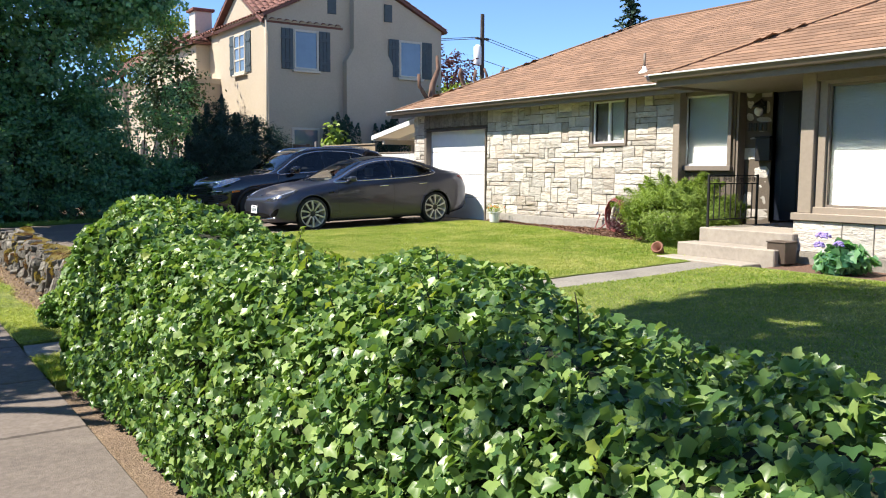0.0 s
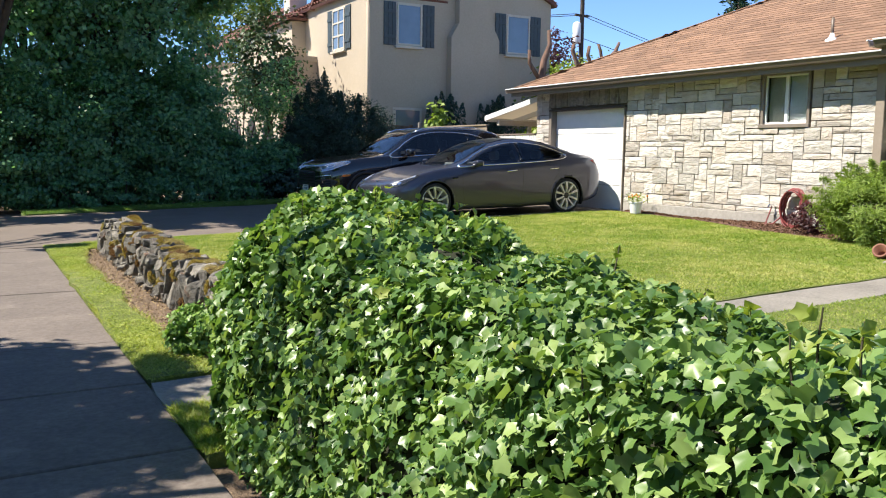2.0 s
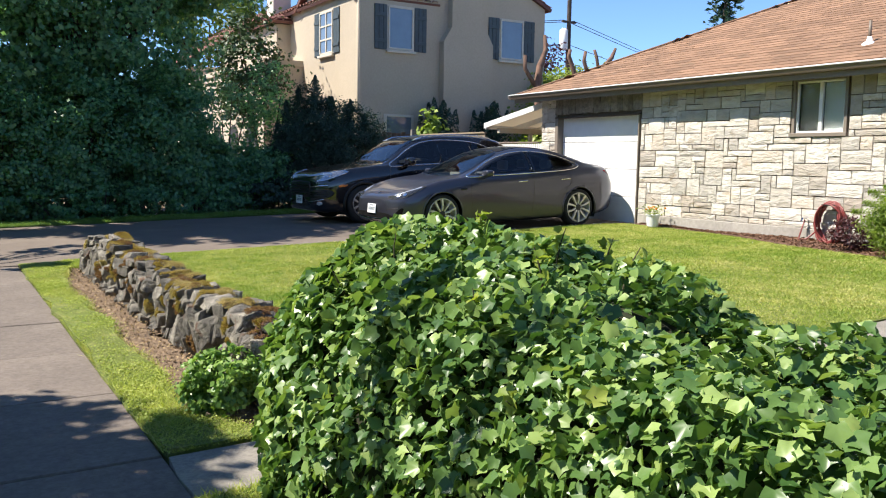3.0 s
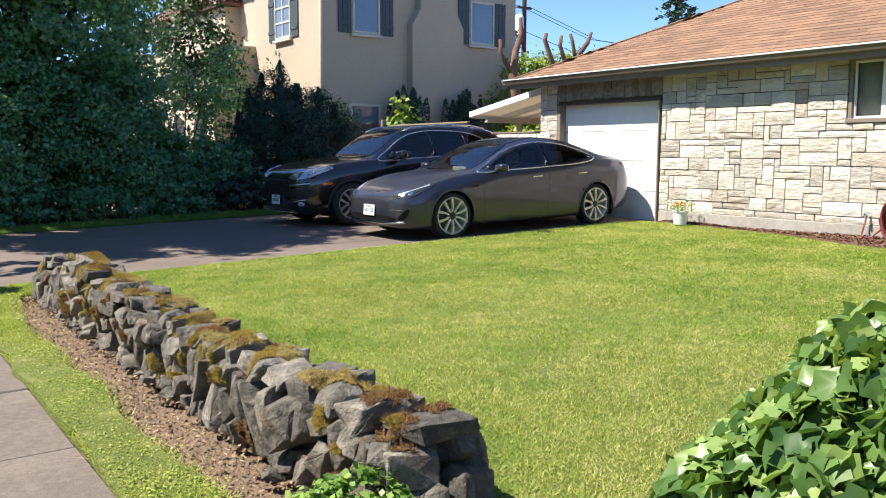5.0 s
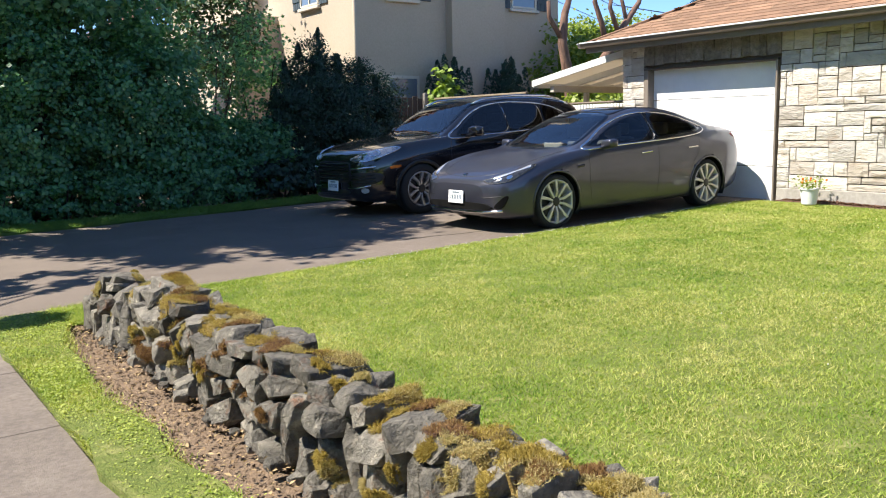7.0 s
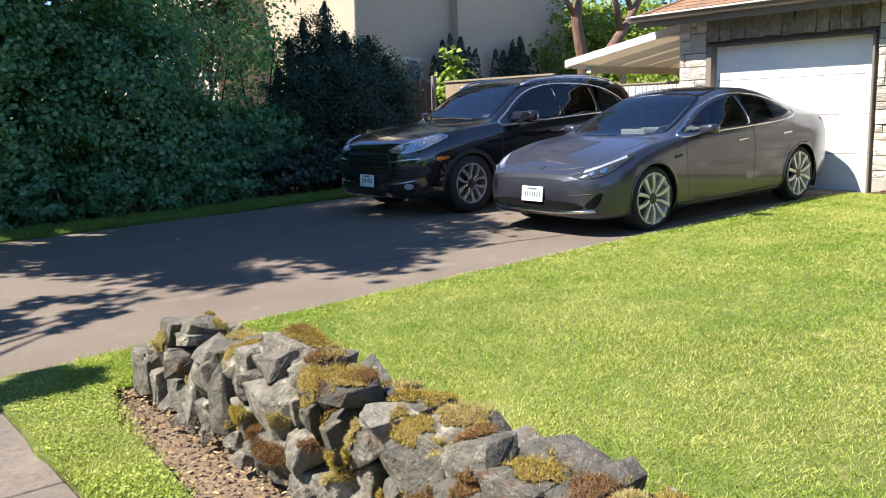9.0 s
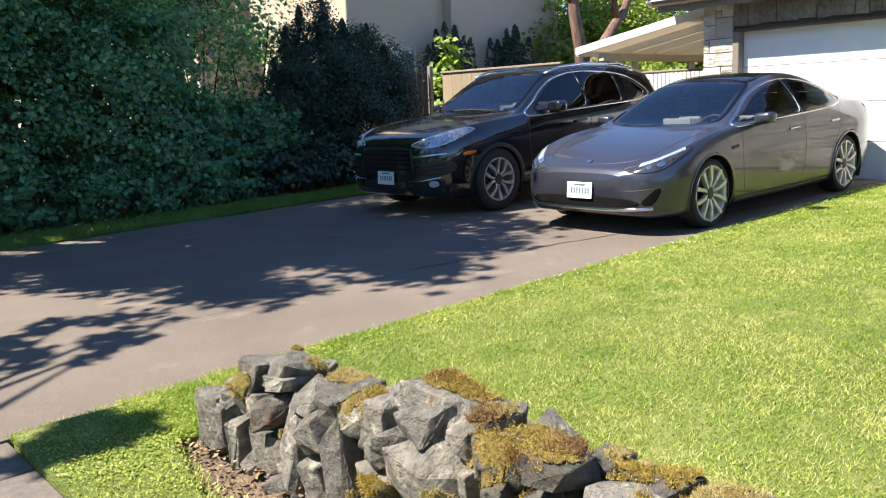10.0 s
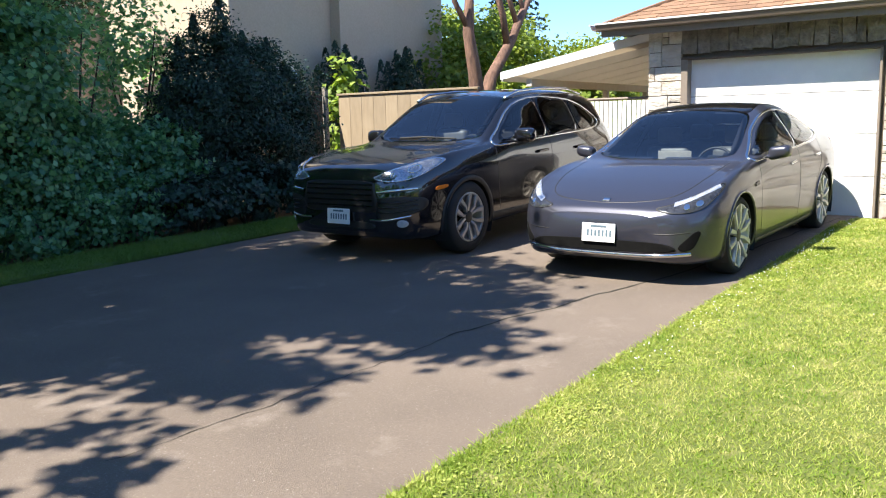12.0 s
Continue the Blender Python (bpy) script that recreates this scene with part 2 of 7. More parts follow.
def piece(name, me, parent, m):
    """One more object on a shared mesh, under parent."""
    ob = new(name, me)
    ob.parent = parent
    ob.matrix_basis = m
    return ob


def B():
    return bmesh.new()


def box(bm, x0, x1, y0, y1, z0, z1, bevel=0.0, seg=1):
    m = Matrix.Translation(((x0 + x1) / 2, (y0 + y1) / 2, (z0 + z1) / 2)) @ Matrix.Diagonal((abs(x1 - x0), abs(y1 - y0), abs(z1 - z0), 1))
    vs = bmesh.ops.create_cube(bm, size=1, matrix=m)["verts"]
    if bevel:
        es = list({e for v in vs for e in v.link_edges})
        bmesh.ops.bevel(bm, geom=es, offset=bevel, segments=seg, affect="EDGES", profile=0.5)
    return bm


def prism(bm, pts, axis, a, b):
    """A polygon of two coordinates pulled along the third (axis) from a to b."""
    def v3(p, c):
        return {"x": (c, p[0], p[1]), "y": (p[0], c, p[1]), "z": (p[0], p[1], c)}[axis]
    lo = [bm.verts.new(v3(p, a)) for p in pts]
    hi = [bm.verts.new(v3(p, b)) for p in pts]
    n = len(pts)
    bm.faces.new(lo), bm.faces.new(hi[::-1])
    for i in range(n):
        bm.faces.new((lo[i], hi[i], hi[(i + 1) % n], lo[(i + 1) % n]))
    return bm


def tube(bm, pts, radii, seg=8, cap=True):
    """A round bar through pts."""
    pts = [Vector(p) for p in pts]
    if not isinstance(radii, (list, tuple)):
        radii = [radii] * len(pts)
    rings, side = [], None
    for i, p in enumerate(pts):
        d = (pts[min(i + 1, len(pts) - 1)] - pts[max(i - 1, 0)]).normalized()
        if side is None:
            side = d.orthogonal().normalized()
        side = (side - d * side.dot(d)).normalized()
        up = d.cross(side)
        rings.append([bm.verts.new(p + (side * math.cos(k) + up * math.sin(k)) * radii[i]) for k in np.linspace(0, 2 * math.pi, seg, endpoint=False)])
    for r, s in zip(rings, rings[1:]):
        for k in range(seg):
            bm.faces.new((r[k], r[(k + 1) % seg], s[(k + 1) % seg], s[k]))
    if cap:
        bm.faces.new(rings[0][::-1]), bm.faces.new(rings[-1])
    return bm


def lathe(bm, prof, seg=20, centre=(0, 0, 0)):
    """A turned shape: prof holds (radius, height)."""
    rings = []
    for r, z in prof:
        rings.append([bm.verts.new((centre[0] + r * math.cos(k), centre[1] + r * math.sin(k), centre[2] + z)) for k in np.linspace(0, 2 * math.pi, seg, endpoint=False)])
    for r, s in zip(rings, rings[1:]):
        for k in range(seg):
            bm.faces.new((r[k], r[(k + 1) % seg], s[(k + 1) % seg], s[k]))
    bm.faces.new(rings[0][::-1]), bm.faces.new(rings[-1])
    return bm


def array_mesh(name, verts, faces, material, smooth=False):
    """A mesh from numpy arrays: verts (n, 3), faces (m, k)."""
    me = bpy.data.meshes.new(name)
    k = faces.shape[1]
    me.vertices.add(len(verts))
    me.vertices.foreach_set("co", np.ascontiguousarray(verts, dtype=np.float32).ravel())
    me.loops.add(faces.size)
    me.loops.foreach_set("vertex_index", np.ascontiguousarray(faces, dtype=np.int32).ravel())
    me.polygons.add(len(faces))
    me.polygons.foreach_set("loop_start", np.arange(0, faces.size, k, dtype=np.int32))
    if smooth:
        me.polygons.foreach_set("use_smooth", np.ones(len(faces), dtype=bool))
    me.materials.append(material)
    me.update(calc_edges=True)
    return me


def ivy_shape():
    ang = np.radians([-90, -50, -8, 22, 56, 90, 124, 158, 188, 230])
    rad = np.array([0.34, 0.68, 0.62, 0.82, 0.62, 0.96, 0.62, 0.82, 0.62, 0.68])
    v = np.zeros((11, 3))
    v[1:, 0], v[1:, 1] = rad * np.cos(ang), rad * np.sin(ang)
    v[1:, 2] = -0.30 * rad ** 2 + 0.42 * np.abs(v[1:, 0])
    return v[1:], np.array([(0, i, i + 1) for i in range(1, 9)])


def blade_shape():
    v = np.array([(0, -0.5, 0), (0.24, -0.05, 0.06), (0, 0.5, -0.05), (-0.24, -0.05, 0.06)], float)
    return v, np.array([(0, 1, 2), (0, 2, 3)])


def scatter(P, N, size, shape, tilt=0.5, droop=0.0):
    """Leaves of one shape at P, facing N with some tilt; returns verts and faces."""
    v, f = shape
    n = len(P)
    N = N + rng.normal(0, tilt, (n, 3))
    N /= np.linalg.norm(N, axis=1)[:, None] + 1e-9
    T = rng.normal(0, 1, (n, 3)) + np.array([0, 0, -droop])
    T -= N * (T * N).sum(1)[:, None]
    T /= np.linalg.norm(T, axis=1)[:, None] + 1e-9
    S = np.cross(T, N)
    size = np.broadcast_to(size, (n,))
    W = (S[:, None] * v[None, :, 0, None] + T[:, None] * v[None, :, 1, None] + N[:, None] * v[None, :, 2, None]) * size[:, None, None] + P[:, None]
    F = f[None] + (np.arange(n) * len(v))[:, None, None]
    return W.reshape(-1, 3), F.reshape(-1, f.shape[1])


def reseed(*numbers):
    """Start the random numbers anew for one plant, so that a change in one does not move the others."""
    global rng
    rng = np.random.default_rng([int(abs(k) * 100) for k in numbers])
    rnd.seed(int(sum(abs(k) * 37 * (i + 1) for i, k in enumerate(numbers))))


def leaf_ob(name, P, N, size, shape, material, parent, tilt=0.5, droop=0.0, label=""):
    v, f = scatter(P, N, size, shape, tilt, droop)
    ob = new(name, array_mesh(name, v, f, material))
    ob.parent = parent
    return tagged(ob, label)


def crown_points(n, clumps, centre, radii, low=-1.0, hollow=0.55, spread=0.16, gap=0.35):
    """Leaf points and outward normals: clumps spread through the outer part of a rough ellipsoid, with gaps."""
    C, R = np.array(centre, float), np.array(radii, float)
    D = rng.normal(0, 1, (clumps * 3, 3))
    D /= np.linalg.norm(D, axis=1)[:, None]
    keep = [i for i, d in enumerate(D) if d[2] > low and noise.noise(Vector(d * 2.3) + Vector(C)) > gap - 0.75][:clumps]
    D = D[keep]
    k = hollow + (1 - hollow) * rng.random(len(D)) ** 0.5
    wob = np.array([1 + 0.22 * noise.noise(Vector(d * 1.7) + Vector(C) * 0.37) for d in D])
    Q = C + D * R * (k * wob)[:, None]
    pick = rng.integers(0, len(Q), n)
    off = rng.normal(0, 1, (n, 3)) * R.mean() * spread * np.array([1, 1, 0.6])
    P = Q[pick] + off
    N = D[pick] + np.array([0, 0, 0.7])
    return P, N / np.linalg.norm(N, axis=1)[:, None]


def tree(name, at, trunk_h, trunk_r, centre, radii, n, clumps, leaf, size, shape, label, limbs=7, bark=None, tilt=0.6, low=-1.0, hollow=0.5, spread=0.13, gap=0.35, group=""):
    reseed(*at, trunk_h)
    root = thing(name, label, "tree", at, group)
    bm = B()
    lean = [(0, 0, -0.1)]
    for i in range(1, 6):
        lean.append((rnd.uniform(-0.05, 0.05) * i, rnd.uniform(-0.05, 0.05) * i, trunk_h * i / 5))
    tube(bm, lean, [trunk_r * (1.25 - 0.13 * i) for i in range(6)], 10)
    part("trunk", bm, bark or M_bark, root, smooth=True)
    top = Vector(lean[-1])
    for i in range(limbs):
        a = 2 * math.pi * i / limbs + rnd.uniform(-0.3, 0.3)
        st = Vector(lean[3 + i % 3])
        e = Vector(centre) + Vector((math.cos(a) * radii[0] * 0.75, math.sin(a) * radii[1] * 0.75, rnd.uniform(-0.4, 0.7) * radii[2]))
        mid = (st + e) / 2 + Vector((0, 0, 0.12 * (e - st).length))
        part("limb", tube(B(), [st, (st * 2 + mid) / 3, mid, (mid + e) / 2, e], [trunk_r * 0.5, trunk_r * 0.42, trunk_r * 0.3, trunk_r * 0.2, trunk_r * 0.08], 6), bark or M_bark, root, smooth=True)
    P, N = crown_points(n, clumps, centre, radii, low, hollow, spread, gap)
    leaf_ob("crown", P, N, size * rng.uniform(0.7, 1.3, n), shape, leaf, root, tilt)
    return root


def lobed_shape():
    ang = np.radians([-90, 15, 52, 90, 128, 165])
    rad = np.array([0.45, 0.62, 0.36, 0.75, 0.36, 0.62])
    v = np.zeros((7, 3))
    v[1:, 0], v[1:, 1] = rad * np.cos(ang), rad * np.sin(ang)
    v[1:, 2] = 0.12 * np.abs(v[1:, 0]) - 0.08 * rad
    return v[1:], np.array([(0, i, i + 1) for i in range(1, 5)])


IVY, BLADE, MAPLE = ivy_shape(), blade_shape(), lobed_shape()
LEAFLET = (np.array([(0, -0.5, 0), (0.45, 0, 0.05), (0, 0.5, 0), (-0.45, 0, 0.05)], float), np.array([(0, 1, 2), (0, 2, 3)]))

# ---- ground ----
bm = B()
xs = [-300, -60, -9.5, -2.4, -2.2, 0.2, 11.5, 30, 60, 300]
ys = [-300, -40, 0, 20, 60, 300]
grid = [[bm.verts.new((x, y, (G(x) if x > -2.3 else -0.16) - 0.06)) for y in ys] for x in xs]
for i in range(len(xs) - 1):
    for j in range(len(ys) - 1):
        bm.faces.new((grid[i][j], grid[i + 1][j], grid[i + 1][j + 1], grid[i][j + 1]))
ground = solid("ground", bm, M_soil, "bare brown earth reaching out under the whole place", "ground", "structure")


def sheet(name, x0, x1, y0, y1, rise, material, label, category, nx=14, thick=0.12, wave=0.0, edge=0.0, left=None, right=None):
    """A slab that follows the ground, rise above it, with real sides."""
    bm = B()
    ny = max(2, int((y1 - y0) / 0.4))
    top = []
    for i in range(nx + 1):
        row = []
        for j in range(ny + 1):
            y = y0 + (y1 - y0) * j / ny
            xa, xb = left(y) if left else x0, right(y) if right else x1
            x = xa + (xb - xa) * i / nx
            dz = wave * noise.noise(Vector((x * 0.7, y * 0.7, 3)))
            if edge and i in (0, nx):
                x += edge * noise.noise(Vector((x, y * 3, 8)))
            if edge and j in (0, ny):
                y += edge * noise.noise(Vector((x * 3, y, 9)))
            row.append(bm.verts.new((x, y, G(x) + rise + dz)))
        top.append(row)
    for i in range(nx):
        for j in range(ny):
            bm.faces.new((top[i][j], top[i + 1][j], top[i + 1][j + 1], top[i][j + 1]))
    rim = [e for e in bm.edges if e.is_boundary]
    ex = bmesh.ops.extrude_edge_only(bm, edges=rim)["geom"]
    for v in ex:
        if isinstance(v, bmesh.types.BMVert):
            v.co.z -= thick
    return solid(name, bm, material, label, category, "structure", smooth=False)


def bed_edge(y):
    """Where the lawn meets the bed along the house."""
    return 10.15 + 0.95 * min(1.0, max(0.0, (y - 9.4) / 4.4)) + 0.05 * math.sin(y * 2.1)


def verge_edge(y):
    """Where the grass strip meets the bare soil below the wall."""
    return 1.215 + 0.10 * noise.noise(Vector((y * 1.1, 2, 5))) + 0.25 * max(0.0, min(1.0, (y - 13.2) / 1.2)) + 0.2 * max(0.0, min(1.0, (7.7 - y) / 0.5))


driveway = sheet("driveway", -2.3, 11.6, 14.80, 20.7, 0.0, M_asphalt, "worn dark grey asphalt driveway with a long crack", "driveway", 30, wave=0.01)
lawn = sheet("lawn", 1.95, 10.9, 7.08, 14.78, 0.012, M_turf, "mown sunlit front lawn with yellowish patches", "lawn", 24, wave=0.02, edge=0.03, right=bed_edge)
lawn_2 = sheet("lawn", 1.95, 8.9, -6.0, 6.52, 0.012, M_turf, "mown front lawn beyond the ivy hedge", "lawn", 24, wave=0.02, edge=0.03)
garden_path = sheet("garden_path", 0.93, 8.75, 6.55, 7.08, 0.002, M_path, "narrow rough old concrete path to the porch", "path", 20, wave=0.01, edge=0.03)
verge = sheet("verge", 0.925, 1.27, 7.12, 14.76, 0.02, M_turf, "narrow grass strip along the pavement", "grass", 6, wave=0.03, edge=0.06, right=verge_edge)
verge_2 = sheet("verge", 0.925, 1.20, 5.75, 6.52, 0.015, M_turf, "small grass patch at the foot of the hedge", "grass", 4, wave=0.02, edge=0.06)
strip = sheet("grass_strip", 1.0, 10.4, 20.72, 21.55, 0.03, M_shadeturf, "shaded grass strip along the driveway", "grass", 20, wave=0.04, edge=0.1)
bed_wall = sheet("flower_bed", 10.3, 11.13, 7.6, 14.5, 0.03, M_mulch, "bark mulch bed along the house wall", "flower bed", 6, wave=0.05, left=lambda y: bed_edge(y) - 0.03)
bed_porch = sheet("flower_bed", 8.75, 9.6, 1.0, 6.15, 0.01, M_mulch, "bark mulch bed below the picture window", "flower bed", 5, wave=0.05, edge=0.05)
road = sheet("road", -9.3, -2.5, -60, 90, -0.10, M_asphalt, "grey asphalt street", "road", 4)
kerb = solid("kerb", box(B(), -2.5, -2.34, -60, 90, -0.3, 0.0, 0.015), M_concrete, "concrete kerb along the street", "kerb", "structure")
parking_strip = sheet("grass_strip", -2.33, -0.78, -40, 14.7, 0.0, M_turf, "planting strip of grass between street and pavement", "grass", 6, wave=0.03)

# pavement: concrete slabs with open joints
pavement = thing("pavement", "weathered beige concrete pavement slabs with open joints", "pavement", kind="structure")
slab_bm = box(B(), -0.76, 0.92, 0, 1.195, -0.12, 0.0, 0.008)
slab_me = mesh_of(slab_bm, "slab", M_concrete)
for k in range(-6, 11):
    y = 2.3 + 1.21 * k
    piece("slab", slab_me, pavement, pose(0, y, 0.012 + 0.003 * rnd.uniform(-1, 1), rnd.uniform(-0.1, 0.1), rnd.uniform(-0.15, 0.15), 0))

# ---- the stone-faced house ----
HX, EAVE, EZ, SL = 11.15, 10.85, 2.80, 0.47   # stone face, eave line, eave height, roof slope
house = thing("house", "low ranch house of pale split stone with brown shingle roof", "house", (0, 0, 0))


def wall_with_holes(name, x0, x1, y0, y1, z0, z1, holes, material, parent):
    """A wall across x0..x1 with rectangular holes (ya, yb, za, zb) cut right through."""
    bm = B()
    cuts = sorted({y0, y1, *[h[0] for h in holes], *[h[1] for h in holes]})
    for a, b in zip(cuts, cuts[1:]):
        hs = sorted([(h[2], h[3]) for h in holes if h[0] <= a and h[1] >= b])
        z = z0
        for lo, hi in hs:
            if lo > z:
                box(bm, x0, x1, a, b, z, lo)
            z = hi
        if z < z1:
            box(bm, x0, x1, a, b, z, z1)
    return part(name, bm, material, parent)


GAR = (14.60, 17.03, 0.25, 2.32)
WIN = (10.52, 11.42, 1.84, 2.71)
wall_with_holes("front_wall", HX + 0.05, HX + 0.30, 9.43, 17.5, 0.1, 2.75, [GAR, WIN], M_mortar, house)
part("side_wall", box(B(), HX + 0.30, 19.0, 17.25, 17.45, 0.1, 2.75), M_stucco, house)
part("back_wall", box(B(), 19.0, 19.2, 0.5, 17.45, 0.1, 2.75), M_stucco, house)
part("foundation", box(B(), HX - 0.02, HX + 0.06, 9.43, 14.55, 0.1, 0.475, 0.008), M_found, house, "bare concrete foundation")

# roof: main hip, with courses of shingles
def roof_plane(bm, p0, along, up, width, length, clip, course=0.142, tab=0.32, single=None, owner=None):
    """Shingle tabs on the plane that starts at p0, with unit vectors along and up; clip(u, v) says what is roof."""
    nrm = along.cross(up).normalized()
    if nrm.z < 0:
        nrm = -nrm
    rows = int(length / course)
    for r in range(rows):
        off = (r % 2) * tab / 2 + rnd.uniform(-0.05, 0.05)
        for c in range(-1, int(width / tab) + 1):
            u0, u1, v0, v1 = c * tab + off, (c + 1) * tab + off - 0.006, r * course, (r + 1) * course + 0.02
            if not clip((u0 + u1) / 2, (v0 + v1) / 2 - 0.01):
                continue
            if single and single(u0, r):
                m = Matrix((along, up, nrm)).transposed().to_4x4()
                m.translation = p0 + along * u0 + up * v0 + nrm * rnd.uniform(0.0, 0.003)
                piece("shingle", TAB, owner, m)
                continue
            lift = 0.009 + rnd.uniform(0, 0.004)
            q = [p0 + along * u + up * v + nrm * h for u, v, h in ((u0, v0, lift), (u1, v0, lift), (u1, v1, 0.003), (u0, v1, 0.003))]
            low = [p0 + along * u + up * v0 for u in (u0, u1)]
            vs = [bm.verts.new(p) for p in q]
            lv = [bm.verts.new(p) for p in low]
            bm.faces.new(vs)
            bm.faces.new((lv[0], lv[1], vs[1], vs[0])).material_index = 1


tb = B()
prism(tb, [(0, 0.0), (0, 0.011), (0.16, 0.003), (0.16, 0.0)], "x", 0, 0.314)
for f in tb.faces:
    f.material_index = int(f.calc_center_median().y < 0.003)
TAB = mesh_of(tb, "shingle", [M_shinglepiece, M_butt])
D = 4.4   # plan distance from eave to ridge
N_END, S_END = 18.05, -4.0
rz = EZ + SL * D
bm = B()
c = [bm.verts.new(p) for p in ((EAVE, N_END, EZ), (EAVE + 2 * D, N_END, EZ), (EAVE + 2 * D, S_END, EZ), (EAVE, S_END, EZ), (EAVE + D, N_END - D, rz), (EAVE + D, S_END + D, rz))]
for f in ((0, 4, 5, 3), (0, 1, 4), (1, 2, 5, 4), (2, 3, 5), (0, 3, 2, 1)):
    bm.faces.new([c[i] for i in f])
roof = part("roof", bm, M_shingle, house, "weathered brown asphalt shingle hip roof")
bm = B()
upv = Vector((1, 0, SL)).normalized()
k = math.sqrt(1 + SL * SL)
roof_plane(bm, Vector((EAVE - 0.03, S_END, EZ - 0.01)), Vector((0, 1, 0)), upv, N_END - S_END, D * k, lambda u, v: v / k < u and v / k < (N_END - S_END) - u,
           single=lambda u, r: r < 10 and 13.2 < u < 21.9, owner=roof)
upn = Vector((0, -1, SL)).normalized()
roof_plane(bm, Vector((EAVE, N_END + 0.02, EZ - 0.01)), Vector((1, 0, 0)), upn, 2 * D, D * k, lambda u, v: v / k < u and v / k < 2 * D - u)
shingles = part("shingles", bm, [M_shingle, M_butt], roof)
tagged(shingles, kind="stuff")
# wing over the living room
WE, WZ, WN = 9.25, 2.72, 8.15
WD = D + (EAVE - WE)
bm = B()
wr = WZ + SL * WD
c = [bm.verts.new(p) for p in ((WE, WN, WZ), (WE + WD * 2, WN, WZ), (WE + WD * 2, S_END, WZ), (WE, S_END, WZ), (WE + WD, WN - WD, wr), (WE + WD, S_END, wr))]
for f in ((0, 4, 5, 3), (0, 1, 4), (1, 2, 5, 4), (2, 3, 5), (0, 3, 2, 1)):
    bm.faces.new([c[i] for i in f])
roof_2 = part("roof", bm, M_shingle, house, "brown shingle roof of the projecting living room")
bm = B()
roof_plane(bm, Vector((WE - 0.03, S_END, WZ - 0.01)), Vector((0, 1, 0)), upv, WN - S_END, WD * k, lambda u, v: v / k < (WN - S_END) - u)
roof_plane(bm, Vector((WE, WN + 0.02, WZ - 0.01)), Vector((1, 0, 0)), upn, WD * 2, WD * k, lambda u, v: v / k < u and v / k < WD * 2 - u)
tagged(part("shingles", bm, [M_shingle, M_butt], roof_2), kind="stuff")
# hip caps
bm = B()
tube(bm, [(EAVE, N_END, EZ + 0.015), (EAVE + D, N_END - D, rz + 0.015), (EAVE + D, S_END + D, rz + 0.015)], 0.028, 6)
tube(bm, [(WE, WN, WZ + 0.015), (WE + WD, WN - WD, wr + 0.015)], 0.028, 6)
part("ridge_cap", bm, M_shingle, house)


def gutter(p0, p1, out, parent):
    """A half-round-front gutter from p0 to p1; out points away from the house."""
    bm = B()
    prof = [(0, 0), (0, -0.07), (0.045, -0.08), (0.085, -0.07), (0.105, -0.025), (0.12, 0.0), (0.108, 0.004), (0.09, -0.025), (0.075, -0.058), (0.02, -0.065), (0.012, 0)]
    rows = [[bm.verts.new(Vector(p) + Vector(out) * a + Vector((0, 0, b))) for a, b in prof] for p in (p0, p1)]
    n = len(prof)
    for i in range(n):
        bm.faces.new((rows[0][i], rows[0][(i + 1) % n], rows[1][(i + 1) % n], rows[1][i]))
    bm.faces.new(rows[0]), bm.faces.new(rows[1][::-1])
    g = part("gutter", bm, M_gutter, parent, "brown painted metal gutter")
    d = Vector(p1) - Vector(p0)
    bm = B()
    o = Vector(out)
    tube(bm, [Vector(p0) + o * 0.118 + Vector((0, 0, 0.006)), Vector(p1) + o * 0.118 + Vector((0, 0, 0.006))], 0.011, 6)
    part("lip", bm, M_white, g, "pale rolled gutter lip")
    return g


gutter((EAVE - 0.02, 8.2, EZ), (EAVE - 0.02, N_END + 0.04, EZ), (-1, 0, 0), house)
gutter((EAVE - 0.1, N_END + 0.02, EZ), (EAVE + 8, N_END + 0.02, EZ), (0, 1, 0), house)
gutter((WE - 0.02, S_END, WZ), (WE - 0.02, WN + 0.04, WZ), (-1, 0, 0), house)
gutter((WE - 0.1, WN + 0.02, WZ), (WE + 1.6, WN + 0.02, WZ), (0, 1, 0), house)
part("fascia", box(B(), EAVE - 0.02, EAVE + 0.02, 8.2, N_END, EZ - 0.16, EZ - 0.012), M_taupe, house)
part("soffit", box(B(), EAVE + 0.02, HX + 0.32, 8.0, N_END, EZ - 0.10, EZ - 0.06), M_taupe, house)
part("soffit", box(B(), HX + 0.3, 19.2, 17.4, N_END, EZ - 0.10, EZ - 0.06), M_taupe, house)
part("fascia", box(B(), WE - 0.02, WE + 0.02, S_END, WN, WZ - 0.16, WZ - 0.012), M_taupe, house)
part("soffit", box(B(), WE + 0.02, HX + 0.8, S_END, WN, WZ - 0.12, WZ - 0.08), M_taupe, house)
part("fascia", box(B(), WE, WE + 1.7, WN - 0.02, WN + 0.02, WZ - 0.16, WZ - 0.012), M_taupe, house)
# vent pipe on the roof
vent = thing("roof_vent", "thin grey vent pipe with a metal flashing on the roof", "vent pipe", (11.62, 10.55, EZ + SL * 0.77 - 0.03))
part("pipe", tube(B(), [(0, 0, 0), (0, 0, 0.36)], 0.022, 10), M_gutter, vent, smooth=True)
part("flashing", lathe(B(), [(0.11, -0.06), (0.1, 0.03), (0.045, 0.07), (0.028, 0.13)], 12), M_white, vent, smooth=True)


